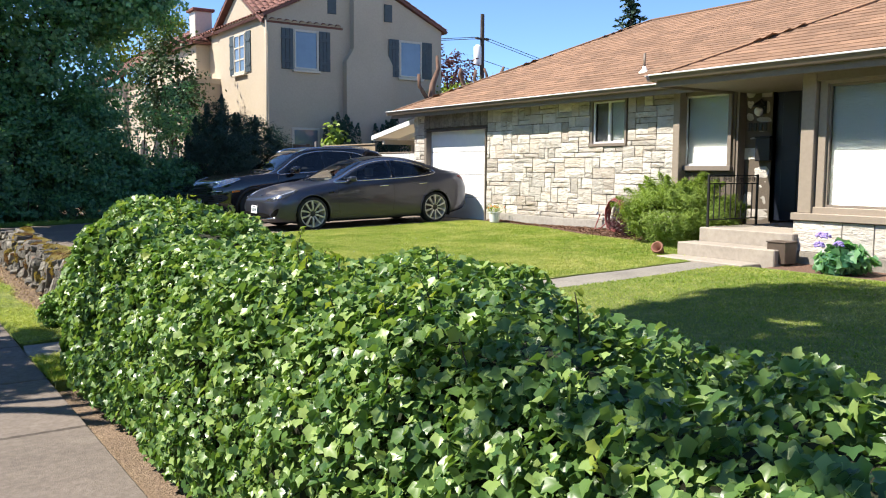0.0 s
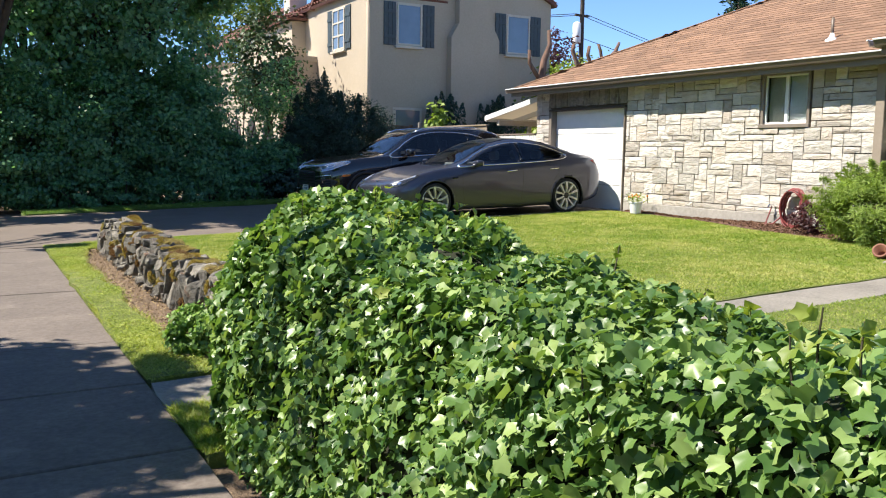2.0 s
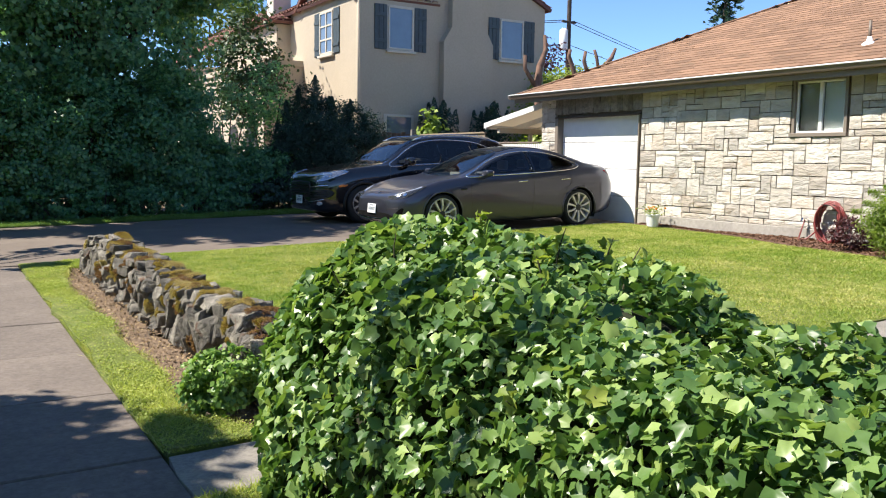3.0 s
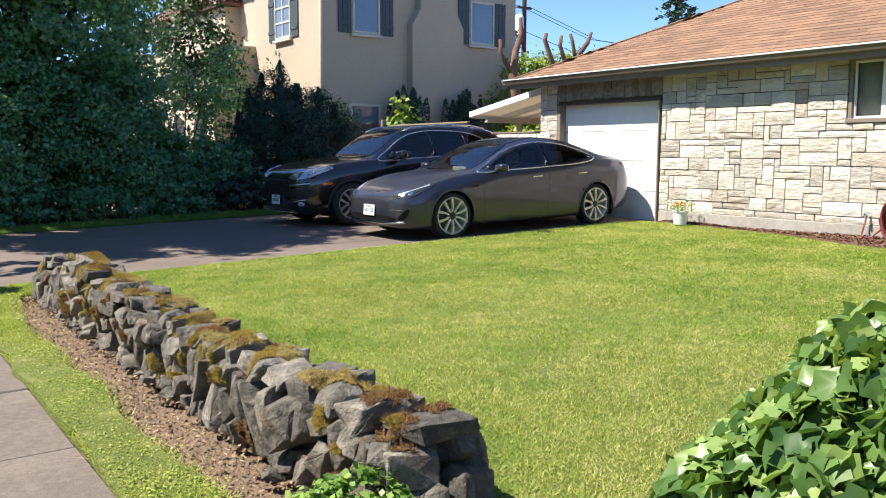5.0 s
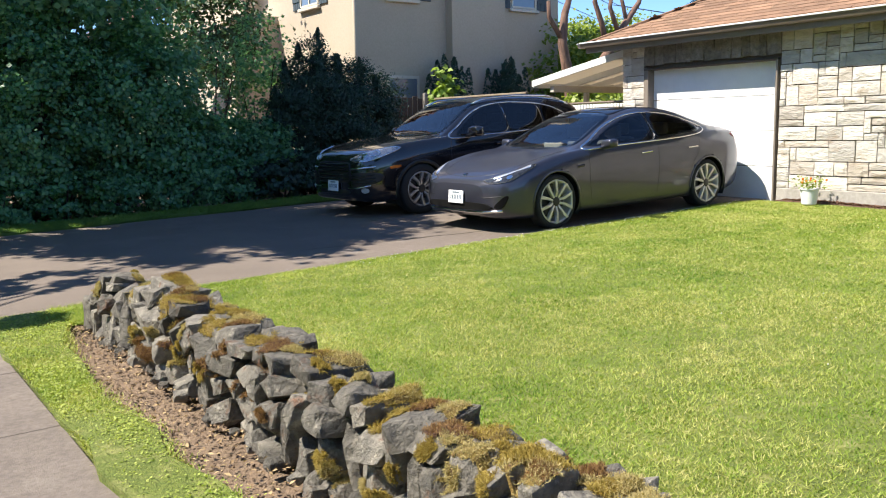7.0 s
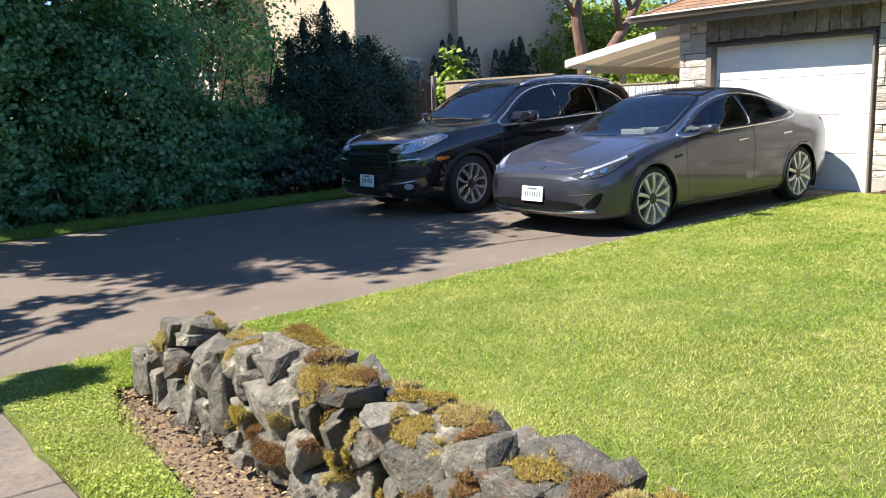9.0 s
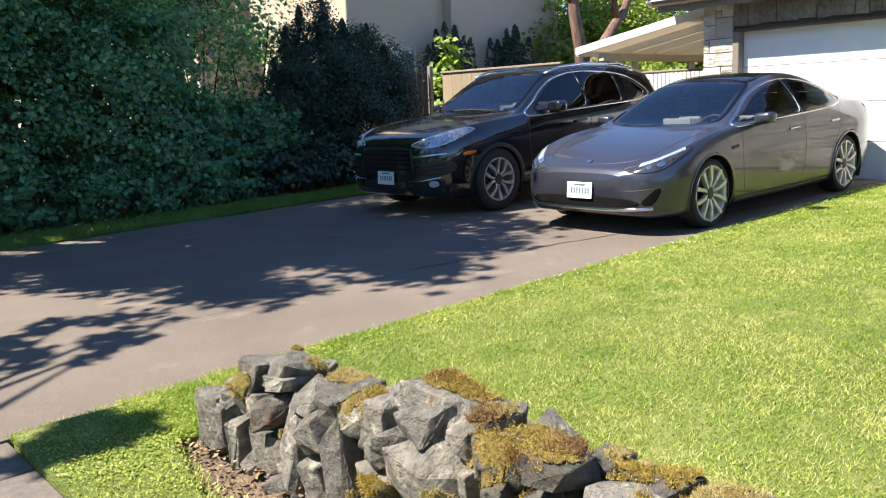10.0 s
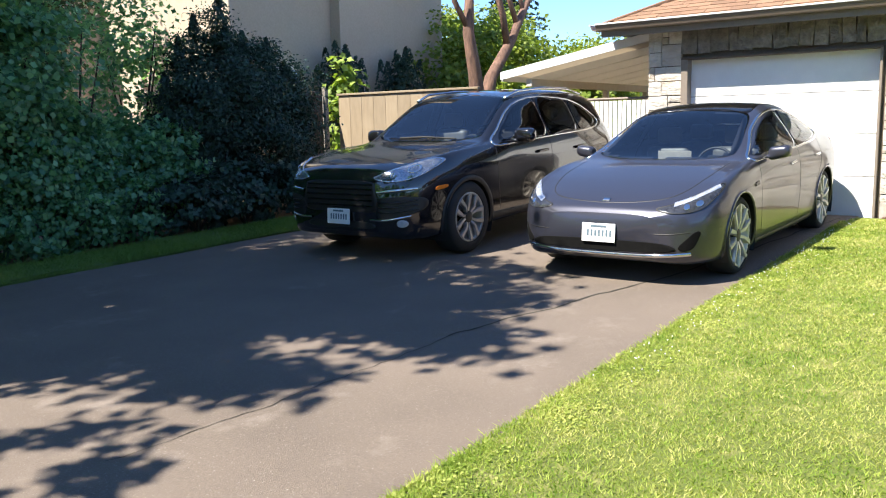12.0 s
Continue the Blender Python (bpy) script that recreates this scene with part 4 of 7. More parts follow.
class Shell:
    """A car body lofted from cross-sections; patches are laid on its skin by casting rays."""

    def __init__(self, length, top, belt, low, wide, belt_in, roof_w, frac, stations=120):
        self.bm = B()
        xs = sorted({*[length * (0.5 - 0.5 * math.cos(math.pi * i / stations)) for i in range(stations + 1)]})
        rows = []
        for x in xs:
            w, b, s, h = wide(x), low(x), belt(x), top(x)
            s = min(s, h - 0.012)
            wb = w - belt_in(x)
            zr, wr = s + (h - s) * frac(x), roof_w(x) * w
            key = [(0, b), (w * 0.55, b), (w * 0.88, b + 0.01), (w * 0.975, b + 0.09), (w, b + 0.48 * (s - b)), (w - 0.006, b + 0.78 * (s - b)),
                   (wb, s), ((wb + wr) / 2 + 0.012 * min(1, (h - s) * 4), (s + zr) / 2 + 0.004), (wr, zr), (wr * 0.62, h - (h - zr) * 0.22), (0, h)]
            half = smooth_loop([(*p, 0) for p in key], 5, False)
            rows.append([(x, p.x, p.y) for p in half])
        n = len(rows[0])
        grid = []
        for r in rows:
            right = [self.bm.verts.new(p) for p in r]
            left = [self.bm.verts.new((p[0], -p[1], p[2])) if 0 < i < n - 1 else right[i] for i, p in enumerate(r)]
            grid.append(right + left[-2:0:-1])
        for a, b in zip(grid, grid[1:]):
            for i in range(len(a)):
                self.bm.faces.new((a[i], a[(i + 1) % len(a)], b[(i + 1) % len(a)], b[i]))
        self.bm.faces.new(grid[0][::-1]), self.bm.faces.new(grid[-1])
        bmesh.ops.recalc_face_normals(self.bm, faces=self.bm.faces)
        self.tree = BVHTree.FromBMesh(self.bm)

    def hit(self, u, v, view, off=0.0):
        """The skin seen from side (view 'l' or 'r'), front 'f', above 't' or behind 'b'."""
        o, d = {"r": ((u, -3, v), (0, 1, 0)), "l": ((u, 3, v), (0, -1, 0)), "f": ((-3, u, v), (1, 0, 0)), "b": ((9, u, v), (-1, 0, 0)), "t": ((u, v, 4), (0, 0, -1))}[view]
        p, n, _, _ = self.tree.ray_cast(Vector(o), Vector(d))
        if p is None:
            p, n, _, _ = self.tree.find_nearest(Vector(o) + Vector(d) * 3)
        if n.dot(Vector(d)) > 0:
            n = -n
        return p + n * off

    def patch(self, name, outline, view, material, parent, off=0.004, rings=(1, 0.93, 0.8, 0.6, 0.4, 0.2), n=6, thick=0.01, label="", sharp=False):
        """A panel with that outline, lying off the skin, with an edge that turns in to it."""
        loop = [Vector((*p, 0)) for p in outline] if sharp else smooth_loop([(*p, 0) for p in outline], n)
        if sharp:
            loop = [a.lerp(b, s / n) for a, b in zip(loop, loop[1:] + loop[:1]) for s in range(n)]
        c = sum(loop, Vector()) / len(loop)
        bm = B()
        rows = [[bm.verts.new(self.hit(p.x, p.y, view, off - thick)) for p in loop]]
        for k in rings:
            rows.append([bm.verts.new(self.hit(*(c + (p - c) * k).xy, view, off)) for p in loop])
        mid = bm.verts.new(self.hit(c.x, c.y, view, off))
        m = len(loop)
        for a, b in zip(rows, rows[1:]):
            for i in range(m):
                bm.faces.new((a[i], a[(i + 1) % m], b[(i + 1) % m], b[i]))
        for i in range(m):
            bm.faces.new((rows[-1][i], rows[-1][(i + 1) % m], mid))
        return part(name, bm, material, parent, label, smooth=True)

    def ribbon(self, name, path, width, view, material, parent, off=0.003, n=8, closed=False, label=""):
        """A strip of that width along a path on the skin."""
        line = smooth_loop([(*p, 0) for p in path], n, closed)
        k = len(line)
        bm = B()
        rows = []
        for i, p in enumerate(line):
            d = (line[(i + 1) % k] - line[i - 1]) if closed else (line[min(i + 1, k - 1)] - line[max(i - 1, 0)])
            s = Vector((-d.y, d.x, 0)).normalized() * width / 2
            rows.append([bm.verts.new(self.hit(*(p + s * a).xy, view, o)) for a, o in ((-1.1, -0.004), (-0.8, off), (0.8, off), (1.1, -0.004))])
        for a, b in zip(rows, rows[1:] + (rows[:1] if closed else [])):
            for i in range(3):
                bm.faces.new((a[i], a[i + 1], b[i + 1], b[i]))
        return part(name, bm, material, parent, label, smooth=True)

    def cut(self, test):
        bmesh.ops.delete(self.bm, geom=[f for f in self.bm.faces if test(f.calc_center_median(), f.normal)], context="FACES")


def shrink(poly, by):
    c = sum((Vector((*p, 0)) for p in poly), Vector()) / len(poly)
    out = []
    for p in poly:
        d = Vector((*p, 0)) - c
        out.append(tuple((c + d * max(0.0, 1 - by / max(d.length, 1e-6))).xy))
    return out


def make_wheel(radius, rim_r, width, alloy, spokes, parent, at, side):
    """One wheel: tyre, rim, spokes in pairs, hub cap, brake disc. side +1 is the left of the car."""
    hub = part("wheel", lathe(B(), [(0.05, -0.02), (0.075, 0.02), (0.07, width * 0.42), (0.045, width * 0.46)], 20), M_trim, parent, "alloy road wheel", smooth=True)
    hub.matrix_basis = pose(*at, -90 * side, 0, 0)
    w = width / 2
    part("tyre", lathe(B(), [(rim_r, -w), (radius - 0.02, -w), (radius - 0.004, -w * 0.8), (radius, 0), (radius - 0.004, w * 0.8), (radius - 0.025, w), (rim_r + 0.02, w * 1.04), (rim_r, w * 0.95), (rim_r - 0.006, -w)], 48), M_tyre, hub, smooth=True)
    part("rim", lathe(B(), [(rim_r - 0.02, -w), (rim_r, w * 0.93), (rim_r + 0.004, w * 0.97), (rim_r - 0.012, w * 0.98), (rim_r - 0.022, w * 0.85), (rim_r - 0.03, -w)], 48), alloy, hub, smooth=True)
    part("brake_disc", lathe(B(), [(0.08, 0.0), (rim_r * 0.72, 0.0), (rim_r * 0.72, 0.02), (0.08, 0.02)], 32), M_disc, hub, smooth=False)
    part("wheel_back", lathe(B(), [(0.02, -w * 0.9), (rim_r - 0.02, -w * 0.9), (rim_r - 0.02, -w * 0.8), (0.02, -w * 0.8)], 24), M_trim, hub)
    for i in range(5):
        for s in (-1, 1):
            bm = B()
            a = 2 * math.pi * i / 5
            rows = []
            for r, half, spread, z in ((0.05, 0.016, 0.020, 0.36), (rim_r * 0.45, 0.017, 0.034 if spokes == "v" else 0.052, 0.44), (rim_r - 0.015, 0.026, 0.092 if spokes == "v" else 0.060, 0.46)):
                ring = []
                for dx, dz in ((-half, 0), (-half * 0.8, 0.018), (half * 0.8, 0.018), (half, 0), (half * 0.7, -0.03), (-half * 0.7, -0.03)):
                    q = Vector((r, s * spread + dx, width * z + dz))
                    ring.append(bm.verts.new(Matrix.Rotation(a, 3, "Z") @ q))
                rows.append(ring)
            for p, q in zip(rows, rows[1:]):
                for j in range(6):
                    bm.faces.new((p[j], p[(j + 1) % 6], q[(j + 1) % 6], q[j]))
            bm.faces.new(rows[0][::-1]), bm.faces.new(rows[-1])
            part("spoke", bm, alloy, hub)
    return hub


def ellipsoid(bm, c, r, seg=14):
    bmesh.ops.create_uvsphere(bm, u_segments=seg, v_segments=seg // 2 + 2, radius=1, matrix=Matrix.Translation(c) @ Matrix.Diagonal((*r, 1)))
    return bm


def number_plate(root, x, z, tilt=0):
    pl = part("number_plate", box(B(), -0.006, 0.006, -0.152, 0.152, -0.078, 0.078, 0.005, 2), M_plate, root, "white number plate with blue marks")
    pl.matrix_basis = pose(x, 0, z, 0, tilt, 0)
    for k in range(7):
        part("mark", box(B(), -0.009, -0.005, -0.118 + k * 0.034, -0.118 + k * 0.034 + 0.016, -0.03, 0.025), M_plate_ink, pl)
    part("mark", box(B(), -0.009, -0.005, -0.07, 0.07, 0.046, 0.062), M_plate_ink, pl)
    part("holder", box(B(), 0.004, 0.03, -0.14, 0.14, -0.06, 0.06, 0.005), M_trim, root, "black plate holder").matrix_basis = pose(x, 0, z, 0, tilt, 0)


def cabin(root, x0, x1, w, floor, seat_top, dash_x, wheel_y):
    """Seats, dashboard and steering wheel inside a car."""
    part("cabin_floor", box(B(), x0, x1, -w, w, floor - 0.05, floor), M_trim, root)
    bm = box(B(), dash_x, dash_x + 0.35, -w * 0.92, w * 0.92, floor + 0.2, floor + 0.52, 0.06, 3)
    part("dashboard", bm, M_trim, root, smooth=True)
    for x in (dash_x + 1.0, dash_x + 1.95):
        for y in (-0.36, 0.36):
            bm = B()
            box(bm, x - 0.45, x + 0.08, y - 0.25, y + 0.25, floor + 0.05, floor + 0.28, 0.07, 3)
            box(bm, x, x + 0.16, y - 0.24, y + 0.24, floor + 0.2, seat_top - 0.2, 0.06, 3)
            box(bm, x + 0.05, x + 0.15, y - 0.13, y + 0.13, seat_top - 0.17, seat_top, 0.04, 3)
            part("seat", bm, M_seat, root, smooth=True)
    bm = B()
    ring = [(dash_x + 0.42 + 0.06 * math.sin(a), wheel_y + 0.18 * math.cos(a), floor + 0.50 + 0.17 * math.sin(a)) for a in np.linspace(0, 2 * math.pi, 25)]
    tube(bm, ring, 0.014, 6, False)
    tube(bm, [(dash_x + 0.42, wheel_y - 0.17, floor + 0.5), (dash_x + 0.42, wheel_y + 0.17, floor + 0.5)], 0.014, 6)
    part("steering_wheel", bm, M_trim, root, smooth=True)


def finish(shell, root, paint, panes, wheels, arch_r, clad=None):
    """Cut the window and wheel openings, add wells and arch lips, and close the body."""
    for x, r in wheels:
        for view, s in (("r", -1), ("l", 1)):
            arc = [(x + (r + 0.045) * math.cos(a), max(r, 0.3) * 0 + r * 0.98 + (r + 0.045) * math.sin(a)) for a in np.linspace(-0.45, math.pi + 0.45, 18)]
            shell.ribbon("arch_lip", arc, 0.05 if clad else 0.022, view, clad or paint, root, 0.008, 3)
            bm = B()
            arc = [(x + (r + 0.05) * math.cos(a), r + (r + 0.05) * math.sin(a)) for a in np.linspace(-0.5, math.pi + 0.5, 20)]
            rows = [[bm.verts.new((p[0], s * y, p[1])) for p in arc] for y in (0.5, wide_at(shell, x) - 0.012)]
            for i in range(19):
                bm.faces.new((rows[0][i], rows[0][i + 1], rows[1][i + 1], rows[1][i]))
            bm.faces.new(rows[0])
            part("wheel_well", bm, M_trim, root, "black wheel arch liner")

    def gone(c, nrm):
        for x, r in wheels:
            if abs(c.y) > 0.5 and (c.x - x) ** 2 + (c.z - r) ** 2 < (r + 0.042) ** 2:
                return True
        for outline, view in panes:
            if view in "lr" and abs(nrm.y) > 0.3 and inside((c.x, c.z), outline):
                return True
            if view == "t" and nrm.z > 0.15 and inside((c.x, c.y), outline):
                return True
        return False
    shell.cut(gone)
    body = part("body", shell.bm, paint, root, smooth=True)
    return body


def wide_at(shell, x):
    return max(abs(v.co.y) for v in shell.bm.verts if abs(v.co.x - x) < 0.06)


def grey_saloon(at, turn):
    root = thing("electric_saloon", "dark grey metallic four-door electric saloon with silver alloy wheels", "car", at)
    root.matrix_world = pose(*at, 0, -1.49, turn)
    L = 4.69
    top = curve([(0, 0.59), (0.04, 0.635), (0.12, 0.675), (0.3, 0.745), (0.6, 0.832), (1.0, 0.915), (1.25, 0.955), (1.5, 1.06), (1.8, 1.215), (2.1, 1.345), (2.4, 1.42), (2.65, 1.443), (3.0, 1.43), (3.4, 1.365), (3.8, 1.25), (4.1, 1.155), (4.4, 1.11), (4.58, 1.09), (4.66, 0.98), (4.69, 0.85)])
    belt = curve([(0, 0.56), (0.12, 0.645), (0.4, 0.755), (0.65, 0.835), (0.9, 0.88), (1.3, 0.915), (2.0, 0.93), (3.0, 0.965), (3.8, 1.0), (4.4, 1.02), (4.69, 0.80)])
    low = curve([(0, 0.235), (0.05, 0.20), (0.2, 0.17), (0.6, 0.155), (2.3, 0.15), (4.0, 0.17), (4.5, 0.25), (4.69, 0.38)])
    wide = curve([(0, 0.52), (0.03, 0.63), (0.1, 0.745), (0.22, 0.835), (0.38, 0.892), (0.6, 0.918), (0.95, 0.925), (1.6, 0.905), (2.4, 0.908), (3.3, 0.915), (3.75, 0.925), (4.1, 0.91), (4.4, 0.855), (4.6, 0.76), (4.69, 0.62)])
    b_in = curve([(0, 0.06), (0.6, 0.055), (1.2, 0.06), (1.7, 0.035), (3.2, 0.045), (4.0, 0.11), (4.69, 0.07)])
    roof_w = curve([(0, 0.70), (0.5, 0.78), (0.8, 0.78), (1.25, 0.78), (1.6, 0.735), (2.1, 0.665), (2.6, 0.64), (3.2, 0.63), (3.8, 0.64), (4.2, 0.68), (4.69, 0.66)])
    frac = curve([(0, 0.75), (0.5, 0.45), (0.9, 0.40), (1.15, 0.7), (1.5, 0.84), (2.2, 0.88), (3.0, 0.88), (3.8, 0.82), (4.69, 0.7)])
    sh = Shell(L, top, belt, low, wide, b_in, roof_w, frac)
    fw, rw, r = 0.84, 3.715, 0.334
    dlo = [(1.36, 0.935), (1.8, 0.950), (2.6, 0.975), (3.3, 1.005), (3.68, 1.045), (3.80, 1.10), (3.66, 1.175), (3.36, 1.275), (3.0, 1.34), (2.6, 1.355), (2.25, 1.315), (1.9, 1.205), (1.58, 1.045)]
    front = [(1.47, 0.972), (2.0, 0.985), (2.66, 1.002), (2.66, 1.325), (2.5, 1.325), (2.25, 1.285), (1.95, 1.19), (1.7, 1.07)]
    rear = [(2.74, 1.005), (3.2, 1.028), (3.56, 1.058), (3.70, 1.105), (3.5, 1.20), (3.2, 1.285), (2.95, 1.32), (2.74, 1.328)]
    screen = [(1.20, 0.0), (1.22, -0.35), (1.33, -0.62), (1.45, -0.665), (1.75, -0.63), (2.12, -0.545), (2.17, -0.3), (2.19, 0.0), (2.17, 0.3), (2.12, 0.545), (1.75, 0.63), (1.45, 0.665), (1.33, 0.62), (1.22, 0.35)]
    roofp = [(2.22, 0.0), (2.20, -0.3), (2.17, -0.53), (2.6, -0.515), (3.2, -0.51), (3.25, -0.3), (3.27, 0), (3.25, 0.3), (3.2, 0.51), (2.6, 0.515), (2.17, 0.53), (2.20, 0.3)]
    back = [(3.30, 0.0), (3.29, -0.3), (3.26, -0.50), (3.7, -0.53), (4.02, -0.55), (4.08, -0.3), (4.09, 0), (4.08, 0.3), (4.02, 0.55), (3.7, 0.53), (3.26, 0.50), (3.29, 0.3)]
    for view in "rl":
        sh.ribbon("window_trim", dlo, 0.018, view, M_chrome, root, 0.007, 8, True, "bright chrome window surround")
        w = sh.patch("side_glass", front, view, M_carglass, root, 0.006, label="tinted front door glass")
        w = sh.patch("side_glass", rear, view, M_carglass, root, 0.006, label="tinted rear door glass")
        sh.ribbon("pillar", [(2.70, 0.985), (2.70, 1.345)], 0.085, view, M_gloss, root, 0.0045, 6, False, "gloss black door pillar")
        sh.ribbon("door_seam", [(1.44, 0.30), (1.40, 0.6), (1.42, 0.92)], 0.008, view, M_trim, root, 0.0012)
        sh.ribbon("door_seam", [(2.66, 0.30), (2.70, 0.6), (2.70, 0.97)], 0.008, view, M_trim, root, 0.0012)
        sh.ribbon("door_seam", [(2.95 + 0.36, 0.32), (3.34, 0.55), (3.52, 0.80), (3.60, 1.02)], 0.008, view, M_trim, root, 0.0012)
        for x in (2.36, 3.30):
            sh.ribbon("door_handle", [(x, 0.825 + 0.02 * (x - 2)), (x + 0.2, 0.835 + 0.02 * (x - 2))], 0.022, view, M_chrome, root, 0.012, 6, False, "flush chrome door handle")
        sh.ribbon("side_skirt", [(1.3, 0.205), (2.3, 0.195), (3.25, 0.205)], 0.05, view, M_trim, root, 0.006, 6, False, "black side skirt")
        sh.ribbon("side_camera", [(1.18, 0.735), (1.30, 0.745)], 0.032, view, M_gloss, root, 0.01, 4, False, "small wing badge and camera")
    sh.patch("windscreen", screen, "t", M_screen, root, 0.006, label="tinted windscreen")
    sh.patch("glass_roof", roofp, "t", M_gloss, root, 0.004, label="black glass roof")
    sh.patch("rear_glass", back, "t", M_carglass, root, 0.006, label="tinted rear window")
    for s in (-1, 1):
        lamp = [(0.475 * s, 0.632), (0.57 * s, 0.605), (0.68 * s, 0.602), (0.775 * s, 0.622), (0.825 * s, 0.665), (0.862 * s, 0.745), (0.858 * s, 0.805), (0.80 * s, 0.775), (0.70 * s, 0.712), (0.58 * s, 0.662)]
        sh.patch("headlight", lamp, "f", M_lens_dark, root, 0.004, label="slim swept headlight")
        sh.ribbon("light_strip", [(0.60 * s, 0.662), (0.70 * s, 0.700), (0.79 * s, 0.752), (0.845 * s, 0.788)], 0.034, "f", M_lens, root, 0.008, 5, False, "white running light along the top of the lamp")
        for u, v, q in ((0.70, 0.648, 0.020), (0.775, 0.672, 0.022)):
            sh.patch("projector", [(u * s + q * math.cos(a), v + q * math.sin(a)) for a in np.linspace(0, 2 * math.pi, 9)[:-1]], "f", M_chrome, root, 0.008, n=3)
        sh.ribbon("lamp_edge", lamp, 0.007, "f", M_trim, root, 0.006, 5, True)
        sh.patch("corner_vent", [(0.70 * s, 0.30), (0.76 * s, 0.33), (0.80 * s, 0.44), (0.775 * s, 0.455), (0.72 * s, 0.40), (0.66 * s, 0.33)], "f", M_void, root, 0.005)
        # thin black strip painting the shade of the bumper's crease
        sh.ribbon("bumper_crease", [(0.48 * s, 0.435), (0.6 * s, 0.437), (0.74 * s, 0.45)], 0.010, "f", M_trim, root, 0.001)
        sh.patch("tail_lamp", [(0.50 * s, 0.93), (0.66 * s, 0.88), (0.78 * s, 0.90), (0.80 * s, 0.98), (0.72 * s, 1.01), (0.56 * s, 0.99)], "b", M_red, root, 0.005, label="red tail lamp")
    sh.patch("lower_intake", [(-0.60, 0.295), (0.0, 0.280), (0.60, 0.295), (0.57, 0.355), (0.3, 0.368), (-0.3, 0.368), (-0.57, 0.355)], "f", M_void, root, 0.013, label="black lower intake")
    sh.ribbon("lip", [(-0.74, 0.275), (-0.4, 0.255), (0, 0.25), (0.4, 0.255), (0.74, 0.275)], 0.03, "f", M_chrome, root, 0.012, 8, False, "silver bumper lip")
    sh.ribbon("bonnet_seam", [(1.15, -0.70), (0.7, -0.68), (0.33, -0.60), (0.16, -0.42), (0.10, 0.0), (0.16, 0.42), (0.33, 0.60), (0.7, 0.68), (1.15, 0.70)], 0.010, "t", M_trim, root, 0.0015)
    sh.ribbon("badge", [(-0.03, 0.685), (0.03, 0.685)], 0.018, "f", M_chrome, root, 0.006, 3, False, "small chrome bonnet badge")
    panes = [(shrink(front, 0.045), "r"), (shrink(rear, 0.045), "r"), (shrink(screen, 0.05), "t"), (shrink(back, 0.06), "t")]
    finish(sh, root, M_grey_car, panes, ((fw, r), (rw, r)), 0.37)
    for x in (fw, rw):
        for s in (-1, 1):
            make_wheel(r, 0.265, 0.225, M_rim, "v", root, (x, s * 0.785, r), s)
    for s in (-1, 1):
        bm = box(B(), 1.60, 1.74, s * 0.985 - 0.10, s * 0.985 + 0.10, 0.93, 1.045, 0.04, 3)
        for v in bm.verts:
            v.co.z += 0.02 * (abs(v.co.y) - 0.985) / 0.1 * (1 if v.co.z < 0.985 else 0.4)
            v.co.y -= s * 0.12 * (1.74 - v.co.x) * (1 if abs(v.co.y) > 0.985 else 0)
        box(bm, 1.63, 1.69, min(s * 0.86, s * 0.95), max(s * 0.86, s * 0.95), 0.935, 0.96, 0.008)
        part("wing_mirror", bm, M_grey_car, root, smooth=True)
        part("mirror_glass", box(B(), 1.735, 1.742, s * 0.985 - 0.075, s * 0.985 + 0.075, 0.945, 1.025), M_chrome, root)
    number_plate(root, -0.022, 0.425, 6)
    cabin(root, 1.35, 3.9, 0.78, 0.35, 1.20, 1.30, -0.36)
    part("touch_screen", box(B(), 1.62, 1.635, -0.17, 0.17, 0.83, 1.0, 0.004), M_found, root, "pale centre screen")
    return root


